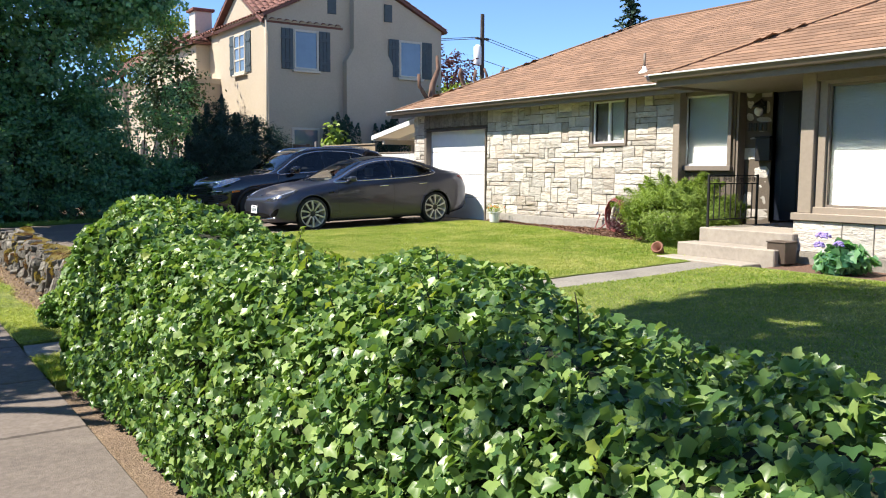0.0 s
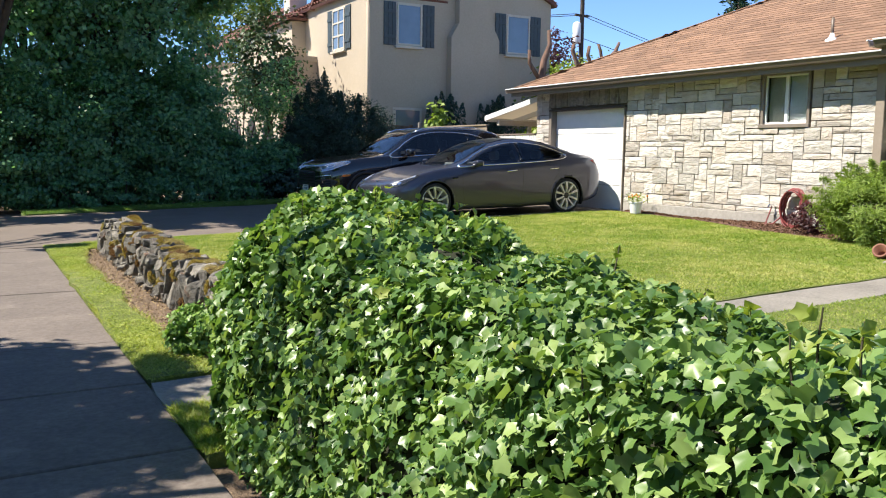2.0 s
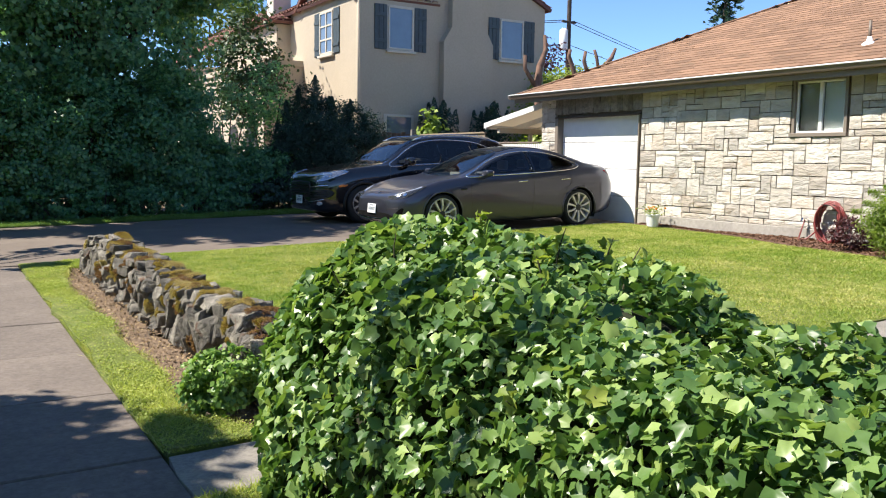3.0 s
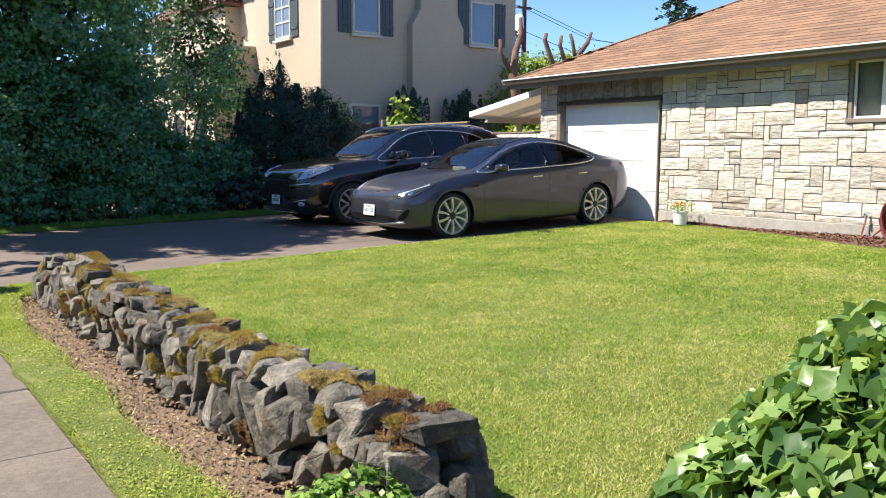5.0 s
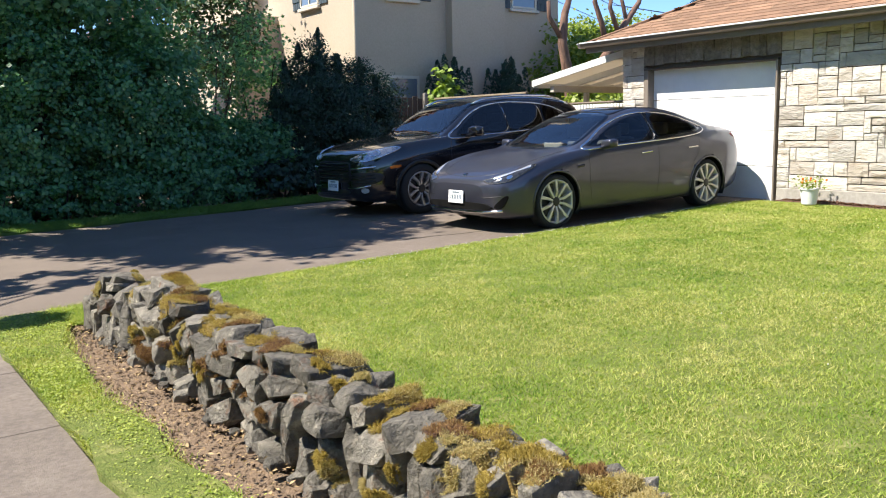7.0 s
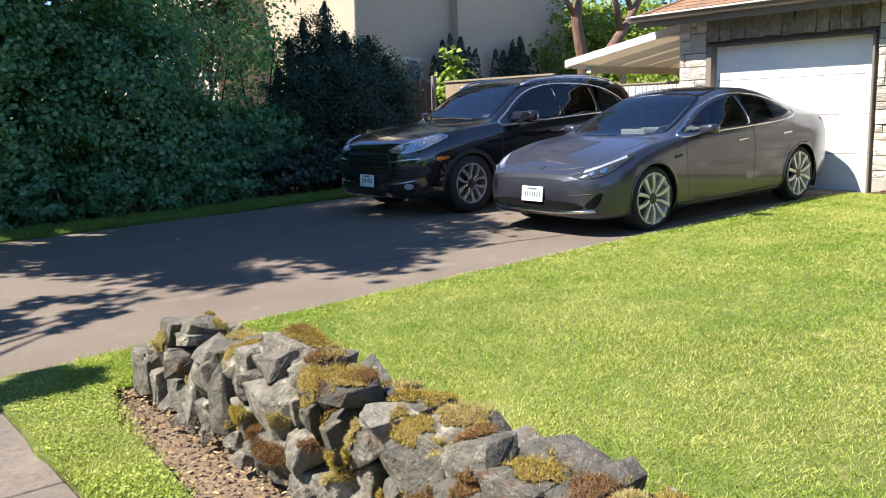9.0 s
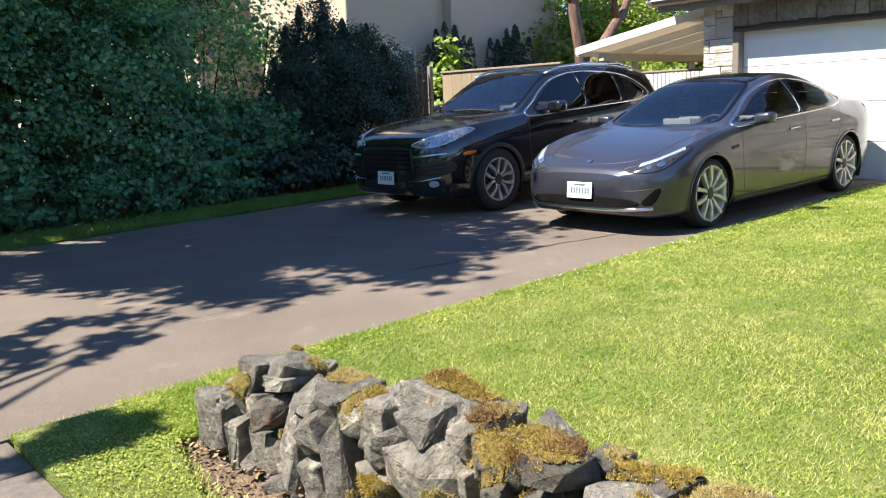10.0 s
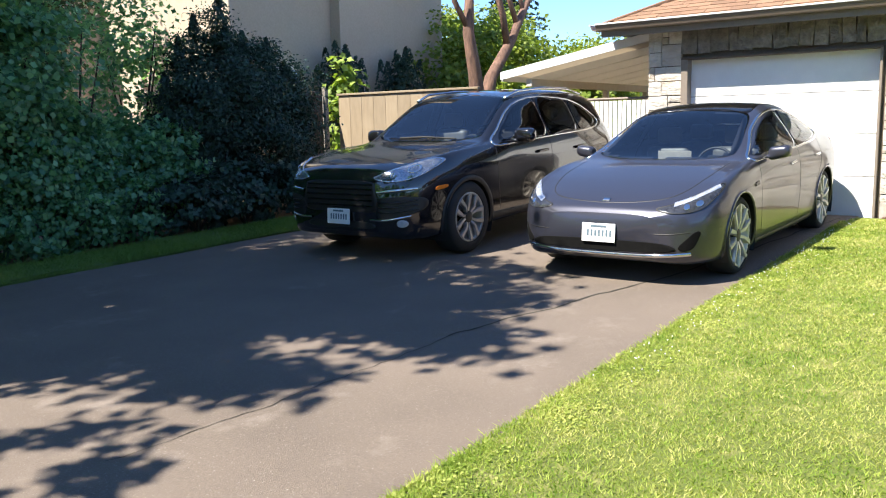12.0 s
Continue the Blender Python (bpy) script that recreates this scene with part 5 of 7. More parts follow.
def black_suv(at, turn):
    root = thing("sport_utility_vehicle", "glossy black sport utility vehicle with grey double-spoke wheels", "car", at)
    root.matrix_world = pose(*at, 0, -1.49, turn)
    L = 4.85
    top = curve([(0, 0.76), (0.03, 0.86), (0.1, 0.935), (0.25, 0.99), (0.5, 1.04), (0.9, 1.085), (1.25, 1.115), (1.4, 1.14), (1.7, 1.33), (2.0, 1.52), (2.2, 1.61), (2.5, 1.67), (2.9, 1.695), (3.5, 1.685), (4.0, 1.64), (4.3, 1.58), (4.45, 1.47), (4.62, 1.22), (4.75, 1.05), (4.85, 0.85)])
    belt = curve([(0, 0.68), (0.1, 0.86), (0.4, 0.975), (0.9, 1.05), (1.4, 1.075), (2.5, 1.09), (3.5, 1.13), (4.3, 1.17), (4.6, 1.1), (4.85, 0.80)])
    low = curve([(0, 0.31), (0.06, 0.25), (0.25, 0.215), (0.7, 0.22), (2.3, 0.25), (4.2, 0.27), (4.6, 0.36), (4.85, 0.5)])
    wide = curve([(0, 0.56), (0.03, 0.68), (0.1, 0.77), (0.25, 0.86), (0.5, 0.925), (0.9, 0.965), (1.2, 0.968), (1.9, 0.95), (3.0, 0.955), (3.8, 0.975), (4.2, 0.955), (4.55, 0.88), (4.75, 0.80), (4.85, 0.68)])
    b_in = curve([(0, 0.06), (0.6, 0.07), (1.3, 0.07), (1.9, 0.045), (3.4, 0.055), (4.2, 0.09), (4.85, 0.07)])
    roof_w = curve([(0, 0.70), (0.5, 0.78), (1.0, 0.78), (1.4, 0.785), (1.8, 0.745), (2.2, 0.685), (2.8, 0.665), (3.6, 0.655), (4.3, 0.66), (4.85, 0.7)])
    frac = curve([(0, 0.75), (0.5, 0.5), (0.9, 0.45), (1.25, 0.75), (1.6, 0.85), (2.3, 0.90), (3.5, 0.90), (4.3, 0.87), (4.85, 0.7)])
    sh = Shell(L, top, belt, low, wide, b_in, roof_w, frac)
    fw, rw, r = 0.93, 3.825, 0.372
    dlo = [(1.52, 1.082), (2.2, 1.10), (3.0, 1.13), (3.8, 1.165), (4.08, 1.22), (4.10, 1.29), (3.95, 1.40), (3.65, 1.515), (3.2, 1.575), (2.7, 1.585), (2.3, 1.535), (2.0, 1.42), (1.75, 1.26)]
    front = [(1.66, 1.125), (2.1, 1.137), (2.66, 1.152), (2.66, 1.555), (2.45, 1.54), (2.2, 1.475), (1.95, 1.34)]
    rear = [(2.74, 1.155), (3.2, 1.172), (3.42, 1.18), (3.42, 1.52), (3.1, 1.55), (2.74, 1.558)]
    quarter = [(3.50, 1.185), (3.8, 1.20), (3.98, 1.245), (3.99, 1.30), (3.85, 1.40), (3.62, 1.49), (3.50, 1.51)]
    screen = [(1.34, 0.0), (1.37, -0.4), (1.48, -0.68), (1.6, -0.72), (1.9, -0.675), (2.2, -0.60), (2.25, -0.3), (2.27, 0.0), (2.25, 0.3), (2.2, 0.60), (1.9, 0.675), (1.6, 0.72), (1.48, 0.68), (1.37, 0.4)]
    back = [(4.34, 0.0), (4.34, -0.5), (4.40, -0.56), (4.60, -0.60), (4.62, -0.3), (4.62, 0), (4.62, 0.3), (4.60, 0.60), (4.40, 0.56), (4.34, 0.5)]
    for view in "rl":
        s = -1 if view == "r" else 1
        sh.ribbon("window_trim", dlo, 0.018, view, M_chrome, root, 0.007, 8, True, "bright chrome window surround")
        sh.patch("side_glass", front, view, M_privacy, root, 0.006, label="tinted front door glass")
        sh.patch("side_glass", rear, view, M_privacy, root, 0.006, label="dark rear door glass")
        sh.patch("side_glass", quarter, view, M_privacy, root, 0.006, label="dark quarter glass")
        sh.ribbon("pillar", [(2.70, 1.13), (2.70, 1.57)], 0.085, view, M_gloss, root, 0.0045, 6)
        sh.ribbon("pillar", [(3.46, 1.165), (3.46, 1.535)], 0.08, view, M_gloss, root, 0.0045, 6)
        for path in ([(1.52, 0.40), (1.48, 0.8), (1.52, 1.06)], [(2.66, 0.40), (2.70, 0.8), (2.70, 1.1)], [(3.36, 0.42), (3.40, 0.65), (3.54, 0.92), (3.60, 1.13)]):
            sh.ribbon("door_seam", path, 0.008, view, M_trim, root, 0.0012)
        for x in (2.36, 3.28):
            sh.ribbon("door_handle", [(x, 0.955), (x + 0.10, 0.962), (x + 0.22, 0.965)], 0.032, view, M_black_car, root, 0.035, 5, False, "black door handle")
        sh.ribbon("side_skirt", [(1.35, 0.33), (2.3, 0.325), (3.35, 0.33)], 0.09, view, M_trim, root, 0.012, 6, False, "black sill cladding")
        part("roof_rail", tube(B(), [(2.15, s * 0.63, 1.575), (2.4, s * 0.645, 1.655), (3.0, s * 0.635, 1.69), (3.7, s * 0.625, 1.675), (4.05, s * 0.61, 1.61)], 0.016, 8), M_chrome, root, "silver roof rail", smooth=True)
    sh.patch("windscreen", screen, "t", M_screen, root, 0.006, label="windscreen reflecting the sky")
    sh.patch("rear_glass", back, "t", M_privacy, root, 0.006)
    for s in (-1, 1):
        lamp = [(0.455 * s, 0.835), (0.58 * s, 0.808), (0.72 * s, 0.812), (0.82 * s, 0.845), (0.872 * s, 0.91), (0.886 * s, 0.98), (0.85 * s, 1.005), (0.76 * s, 0.975), (0.62 * s, 0.915), (0.50 * s, 0.865)]
        sh.patch("headlight", lamp, "f", M_lens_mid, root, 0.006, label="clear glass headlight")
        sh.ribbon("lamp_edge", lamp, 0.010, "f", M_chrome, root, 0.009, 5, True)
        for u, v, q in ((0.64, 0.863, 0.022), (0.79, 0.922, 0.034)):
            sh.ribbon("projector", [(u * s + q * math.cos(a), v + q * math.sin(a)) for a in np.linspace(0, 2 * math.pi, 9)[:-1]], 0.012, "f", M_chrome, root, 0.010, 3, True)
        sh.patch("side_intake", [(0.50 * s, 0.46), (0.70 * s, 0.46), (0.86 * s, 0.52), (0.87 * s, 0.64), (0.70 * s, 0.66), (0.52 * s, 0.63)], "f", M_trim, root, 0.003)
        for z in (0.515, 0.56, 0.605):
            sh.ribbon("slat", [(0.52 * s, z), (0.68 * s, z), (0.84 * s, z + 0.02)], 0.012, "f", M_gloss, root, 0.014, 4)
        sh.ribbon("chrome_strip", [(0.50 * s, 0.705), (0.68 * s, 0.72), (0.84 * s, 0.735)], 0.026, "f", M_chrome, root, 0.012, 5, False, "silver strip over the side intake")
        sh.ribbon("chrome_strip", [(0.40 * s, 0.43), (0.6 * s, 0.435), (0.8 * s, 0.47)], 0.02, "f", M_chrome, root, 0.012, 5)
        sh.patch("fog_lamp", [(0.74 * s + 0.042 * math.cos(a), 0.40 + 0.036 * math.sin(a)) for a in np.linspace(0, 2 * math.pi, 9)[:-1]], "f", M_lens, root, 0.01, n=3, label="round fog lamp")
        side = "r" if s < 0 else "l"
        sh.patch("turn_signal", [(0.42, 0.70), (0.56, 0.715), (0.57, 0.745), (0.43, 0.735)], side, M_amber, root, 0.006, label="amber side marker")
        sh.patch("tail_lamp", [(0.45 * s, 0.98), (0.7 * s, 0.93), (0.82 * s, 0.95), (0.80 * s, 1.06), (0.6 * s, 1.08)], "b", M_red, root, 0.005)
        bm = box(B(), 1.79, 1.95, s * 1.075 - 0.115, s * 1.075 + 0.115, 1.09, 1.245, 0.055, 3)
        box(bm, 1.80, 1.90, min(s * 0.90, s * 1.02), max(s * 0.90, s * 1.02), 1.09, 1.13, 0.012)
        part("wing_mirror", bm, M_black_car, root, smooth=True)
        part("mirror_glass", box(B(), 1.945, 1.952, s * 1.075 - 0.09, s * 1.075 + 0.09, 1.11, 1.22), M_chrome, root)
    sh.patch("grille", [(-0.46, 0.52), (0, 0.51), (0.46, 0.52), (0.47, 0.74), (0.40, 0.805), (0, 0.815), (-0.40, 0.805), (-0.47, 0.74)], "f", M_trim, root, 0.003, label="black slatted grille")
    for z in (0.565, 0.62, 0.675, 0.73, 0.775):
        sh.ribbon("slat", [(-0.44, z), (0, z), (0.44, z)], 0.016, "f", M_gloss, root, 0.016, 6)
    sh.patch("lower_grille", [(-0.42, 0.345), (0, 0.34), (0.42, 0.345), (0.40, 0.40), (0, 0.41), (-0.40, 0.40)], "f", M_trim, root, 0.003)
    sh.ribbon("bonnet_seam", [(1.3, -0.74), (0.8, -0.70), (0.4, -0.60), (0.2, -0.42), (0.15, 0.0), (0.2, 0.42), (0.4, 0.60), (0.8, 0.70), (1.3, 0.74)], 0.008, "t", M_trim, root, 0.0015)
    part("wiper", tube(B(), [(1.42, -0.45, 1.155), (1.46, 0.0, 1.175), (1.44, 0.35, 1.165)], 0.009, 6), M_trim, root)
    panes = [(shrink(front, 0.05), "r"), (shrink(rear, 0.05), "r"), (shrink(quarter, 0.05), "r"), (shrink(screen, 0.05), "t")]
    finish(sh, root, M_black_car, panes, ((fw, r), (rw, r)), 0.41, M_trim)
    for x in (fw, rw):
        for s in (-1, 1):
            make_wheel(r, 0.255, 0.27, M_rim_dark, "y", root, (x, s * 0.82, r), s)
    number_plate(root, -0.03, 0.455, 4)
    cabin(root, 1.5, 4.3, 0.8, 0.5, 1.42, 1.42, -0.36)
    return root


grey_saloon((6.385, 15.90, G(6.385)), -0.6)
black_suv((6.2, 18.68, G(6.2)), 0.0)

# ---- the ivy hedge ----
hedge = thing("ivy_hedge", "thick rounded hedge of glossy green ivy along the pavement", "hedge", (0, 0, 0))
H_top = curve([(-3, 0.80), (0.5, 0.84), (1.0, 0.90), (1.35, 0.87), (1.6, 0.90), (2.0, 0.95), (2.4, 0.995), (3.0, 0.985), (3.8, 0.97), (4.4, 0.985), (4.8, 1.03), (5.1, 1.08), (5.5, 1.125), (5.9, 1.135), (6.5, 1.11)])


def hedge_skin(y, a, out=0.0):
    """A point of the hedge's skin at y and turn a round its section (0: pavement side, pi: lawn side)."""
    end = 1.0 if y < 5.85 else math.sqrt(max(0.0, 1 - ((y - 5.85) / 0.58) ** 2.8))
    h, w = H_top(y) * (0.35 + 0.65 * end), (0.56 + 0.04 * max(0.0, min(1.0, y - 5.2))) * (0.25 + 0.75 * end)
    c, s = math.cos(a), math.sin(a)
    p = Vector((1.66 - (w + out) * math.copysign(abs(c) ** 0.62, c), y, 0.02 + (h - 0.04 + out) * max(0.0, s) ** 0.66))
    k = noise.noise(Vector((p.x * 2.2, y * 1.7, p.z * 2.2))) * 0.08 + noise.noise(Vector((p.x * 5, y * 4, p.z * 5 + 9))) * 0.075
    n = Vector((-c * 0.9, 0, max(0.05, s))).normalized()
    if y > 5.8:
        n = (n + Vector((0, 1, 0)) * (y - 5.8) * 2.6).normalized()
    return p + n * k, n


# closed dark shell under the leaves, painted as the hedge's shaded depth
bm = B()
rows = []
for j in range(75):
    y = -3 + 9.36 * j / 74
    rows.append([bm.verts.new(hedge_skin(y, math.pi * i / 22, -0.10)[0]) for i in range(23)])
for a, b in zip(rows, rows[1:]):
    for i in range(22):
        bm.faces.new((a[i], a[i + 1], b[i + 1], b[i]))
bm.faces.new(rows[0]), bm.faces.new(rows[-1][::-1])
part("inner_growth", bm, M_inner, hedge, "dark shell standing for the shade inside the hedge", smooth=True)
NL = 66000
pts, nrm = [], []
for i in range(NL):
    y = -0.4 + 6.82 * rnd.random() ** 0.92
    if i % 8 == 1:
        y = 6.42 - 0.5 * rnd.random() ** 2
    elif i % 16 == 2:
        y = rnd.uniform(-3.0, -0.4)
    a = math.pi * (0.02 + 0.86 * rnd.random())
    p, n = hedge_skin(y, a, 0.0)
    if i % 7 == 0:
        p, n = hedge_skin(y, 0.05)
        p.z = rnd.uniform(0.02, 0.24)
    pts.append(p + n * (0.045 - 0.17 * rnd.random() ** 1.4)), nrm.append(n + Vector((-0.30, 0.10, 0.75)))
pts, nrm = np.array(pts), np.array(nrm)
nrm /= np.linalg.norm(nrm, axis=1)[:, None]
lsize = 0.0245 * rng.uniform(0.55, 1.5, NL)
lsize *= 1 + 0.22 * np.clip((pts[:, 1] - 4.9) / 0.8, 0, 1)
near = [i for i in range(NL) if 4.6 < pts[i][1] < 5.6 and nrm[i][0] < 0.1]
rnd.shuffle(near)
near = near[:290]
rest = np.setdiff1d(np.arange(NL), near)
tagged(leaf_ob("leaves", pts[rest], nrm[rest], lsize[rest], IVY, M_ivy, hedge, 0.55, 1.6), kind="stuff")
leaf_me = array_mesh("leaf", IVY[0], IVY[1], M_ivy)
for i in near:
    z = Vector(nrm[i] + rng.normal(0, 0.5, 3)).normalized()
    q = z.to_track_quat("Z", "Y").to_matrix().to_4x4() @ Matrix.Rotation(math.pi + rnd.uniform(-0.9, 0.9), 4, "Z")
    piece("leaf", leaf_me, hedge, Matrix.Translation(pts[i] + np.array(z) * 0.012) @ q @ Matrix.Scale(lsize[i], 4))
# young shoots that stand out of the top
for i in range(46):
    y, a = rnd.uniform(0.3, 6.2), math.pi * rnd.uniform(0.25, 0.75)
    p, n = hedge_skin(y, a)
    d = (n + Vector((rnd.uniform(-0.5, 0.5), rnd.uniform(-0.5, 0.5), 0.6))).normalized()
    ln = rnd.uniform(0.06, 0.15)
    tip = p + d * ln + Vector((0, 0, -0.01))
    part("shoot", tube(B(), [p - n * 0.05, p + d * ln * 0.5, tip], [0.003, 0.0025, 0.0015], 4), M_stem, hedge)
    k = 5
    P = np.array([p + (tip - p) * (0.4 + 0.7 * j / k) for j in range(k)]) + rng.normal(0, 0.012, (k, 3))
    leaf_ob("shoot_leaves", P, np.tile(np.array(d), (k, 1)), 0.024 * rng.uniform(0.7, 1.4, k), IVY, M_bright, hedge, 0.7)

# ---- the dry stone garden wall ----
garden_wall = thing("garden_wall", "low dry stone wall of dark rough rocks with yellow moss", "wall", (0, 0, 0))


def rock_mesh(seed, flat=0.0):
    """A rough angular rock about 1 m each way."""
    r = random.Random(seed)
    bm = B()
    for i in range(8):
        bm.verts.new((((i & 1) - 0.5) * r.uniform(0.5, 1.0), ((i >> 1 & 1) - 0.5) * r.uniform(0.25, 1.0), ((i >> 2) - 0.5) * r.uniform(0.35, 1.0)))
    for i in range(5):
        d = Vector((r.gauss(0, 1), r.gauss(0, 1), r.gauss(0, 1))).normalized()
        bm.verts.new(d / max(abs(d.x), abs(d.y), abs(d.z)) ** 0.8 * 0.5 * r.uniform(0.85, 1.02))
    bmesh.ops.convex_hull(bm, input=bm.verts)
    bmesh.ops.delete(bm, geom=[v for v in bm.verts if not v.link_faces], context="VERTS")
    bmesh.ops.bevel(bm, geom=list(bm.edges), offset=0.022, segments=1, affect="EDGES", clamp_overlap=True)
    bmesh.ops.triangulate(bm, faces=bm.faces)
    bmesh.ops.subdivide_edges(bm, edges=[e for e in bm.edges if e.calc_length() > 0.22], cuts=1, use_grid_fill=False)
    bmesh.ops.triangulate(bm, faces=bm.faces)
    for v in bm.verts:
        s = Vector((seed, 0, 0))
        v.co *= 1 + 0.12 * noise.noise(v.co * 2.5 + s) + 0.06 * noise.noise(v.co * 9 + s)
    return mesh_of(bm, "rock", M_rock)


ROCKS = [rock_mesh(100 + i) for i in range(22)]
W_Y0, W_Y1 = 7.68, 13.98
W_top = curve([(7.5, 0.45), (8.2, 0.46), (10.0, 0.43), (11.5, 0.45), (12.7, 0.47), (13.3, 0.41), (13.7, 0.40), (14.0, 0.28)])
bm = B()
rows = []
for j in range(44):
    y = W_Y0 + 0.08 + (W_Y1 - W_Y0 - 0.16) * j / 43
    h = W_top(y) - 0.09
    rows.append([bm.verts.new((x + 0.03 * noise.noise(Vector((x * 9, y * 9, z))), y, z)) for x, z in ((1.64, 0.0), (1.66, h * 0.7), (1.70, h), (1.82, h), (1.86, h * 0.7), (1.88, 0.0))])
for a, b in zip(rows, rows[1:]):
    for i in range(5):
        bm.faces.new((a[i], a[i + 1], b[i + 1], b[i]))
bm.faces.new(rows[0]), bm.faces.new(rows[-1][::-1])
part("core", bm, M_mulch, garden_wall, "dark earth packed between the rocks")


def lay(x, y, z, sx, sy, sz, tilt=10):
    piece("rock", rnd.choice(ROCKS), garden_wall, pose(x, y, z, rnd.uniform(-tilt, tilt) * 1.7, rnd.uniform(-tilt, tilt), rnd.choice((0, 180)) + rnd.uniform(-tilt, tilt)) @ Matrix.Diagonal((sx * 1.14, sy * 1.12, sz * 1.14, 1)))


for face_x, inward in ((1.64, 1), (1.87, -1)):
    y = W_Y0
    while y < W_Y1 - 0.05:
        w = rnd.choice((0.09, 0.12, 0.16, 0.20, 0.26)) * rnd.uniform(0.85, 1.15) * (1.0 if inward > 0 else 1.3)
        h = W_top(y) - 0.06
        kind = rnd.random()
        cuts = [1.0] if kind < 0.16 else [rnd.uniform(0.3, 0.65)] if kind < 0.6 else [rnd.uniform(0.26, 0.38), rnd.uniform(0.62, 0.72)]
        cuts = sorted({0.0, 1.0, *cuts})
        for lo, hi in zip(cuts, cuts[1:]):
            n = 2 if w > 0.2 and (hi - lo) < 0.45 and rnd.random() < 0.5 else 1
            for q in range(n):
                lay(face_x + inward * rnd.uniform(-0.03, 0.035), y + w * (q + 0.5) / n + rnd.uniform(-0.015, 0.015), h * (lo + hi) / 2, rnd.uniform(0.18, 0.26), w / n * rnd.uniform(0.82, 1.10), h * (hi - lo) * rnd.uniform(0.84, 1.08), 17)
        y += w * 0.97
y = W_Y0 + 0.02
while y < W_Y1 - 0.05:
    w = rnd.uniform(0.11, 0.27)
    h = W_top(y + w / 2)
    t = rnd.uniform(0.08, 0.15)
    if rnd.random() < 0.35:
        lay(1.67, y + w / 2, h - t * 0.3 + rnd.uniform(-0.02, 0.03), 0.2, w * 0.9, t, 8)
        lay(1.84, y + w / 2, h - t * 0.5 + rnd.uniform(-0.03, 0.02), 0.2, w, t, 8)
    else:
        lay(rnd.uniform(1.71, 1.78), y + w / 2, h - t * 0.35 + rnd.uniform(-0.02, 0.02), rnd.uniform(0.26, 0.36), w, t, 9)
    y += w * rnd.uniform(0.92, 1.05)
lay(1.72, 13.62, 0.41, 0.22, 0.26, 0.14, 8)
lay(1.76, 12.70, 0.48, 0.24, 0.28, 0.14, 8)
lay(1.62, 13.95, 0.14, 0.22, 0.26, 0.26, 8)
lay(1.74, 14.05, 0.08, 0.22, 0.22, 0.18, 8)
for k in range(48):
    # small stones fallen along the foot
    q = rnd.uniform(0.04, 0.09)
    lay(rnd.uniform(1.50, 1.60), rnd.uniform(W_Y0, W_Y1), 0.02 + q * 0.3, q, q * rnd.uniform(0.8, 1.5), q * 0.8, 30)
lay(1.66, 7.72, 0.14, 0.20, 0.20, 0.26, 20)
lay(1.83, 7.70, 0.17, 0.22, 0.20, 0.26, 20)
lay(1.80, 7.62, 0.10, 0.26, 0.22, 0.18, 10)
lay(1.70, 7.84, 0.33, 0.20, 0.22, 0.22, 22)
lay(1.84, 7.80, 0.36, 0.20, 0.24, 0.17, 18)


# moss that creeps over the rocks
M_brownmoss = mat("brown_moss", (0.15, 0.075, 0.042), (0.07, 0.035, 0.025), 30, 1.0, 0.03, 60)
M_mossleaf = leafmat("moss_leaf", (0.22, 0.15, 0.03), (0.46, 0.36, 0.10), 0.9, 0.2, 0.2)
M_rustleaf = leafmat("rust_moss_leaf", (0.13, 0.065, 0.03), (0.34, 0.21, 0.09), 0.9, 0.2, 0.2)
M_strawleaf = leafmat("dry_moss_leaf", (0.32, 0.26, 0.11), (0.58, 0.48, 0.24), 0.9, 0.3, 0.2)
V, F = [], []
for ob in garden_wall.children:
    if ob.name.startswith("rock") or ob.name.startswith("core"):
        k = len(V)
        V += [ob.matrix_basis @ v.co for v in ob.data.vertices]
        F += [[k + i for i in p.vertices] for p in ob.data.polygons]
face = BVHTree.FromPolygons(V, F)


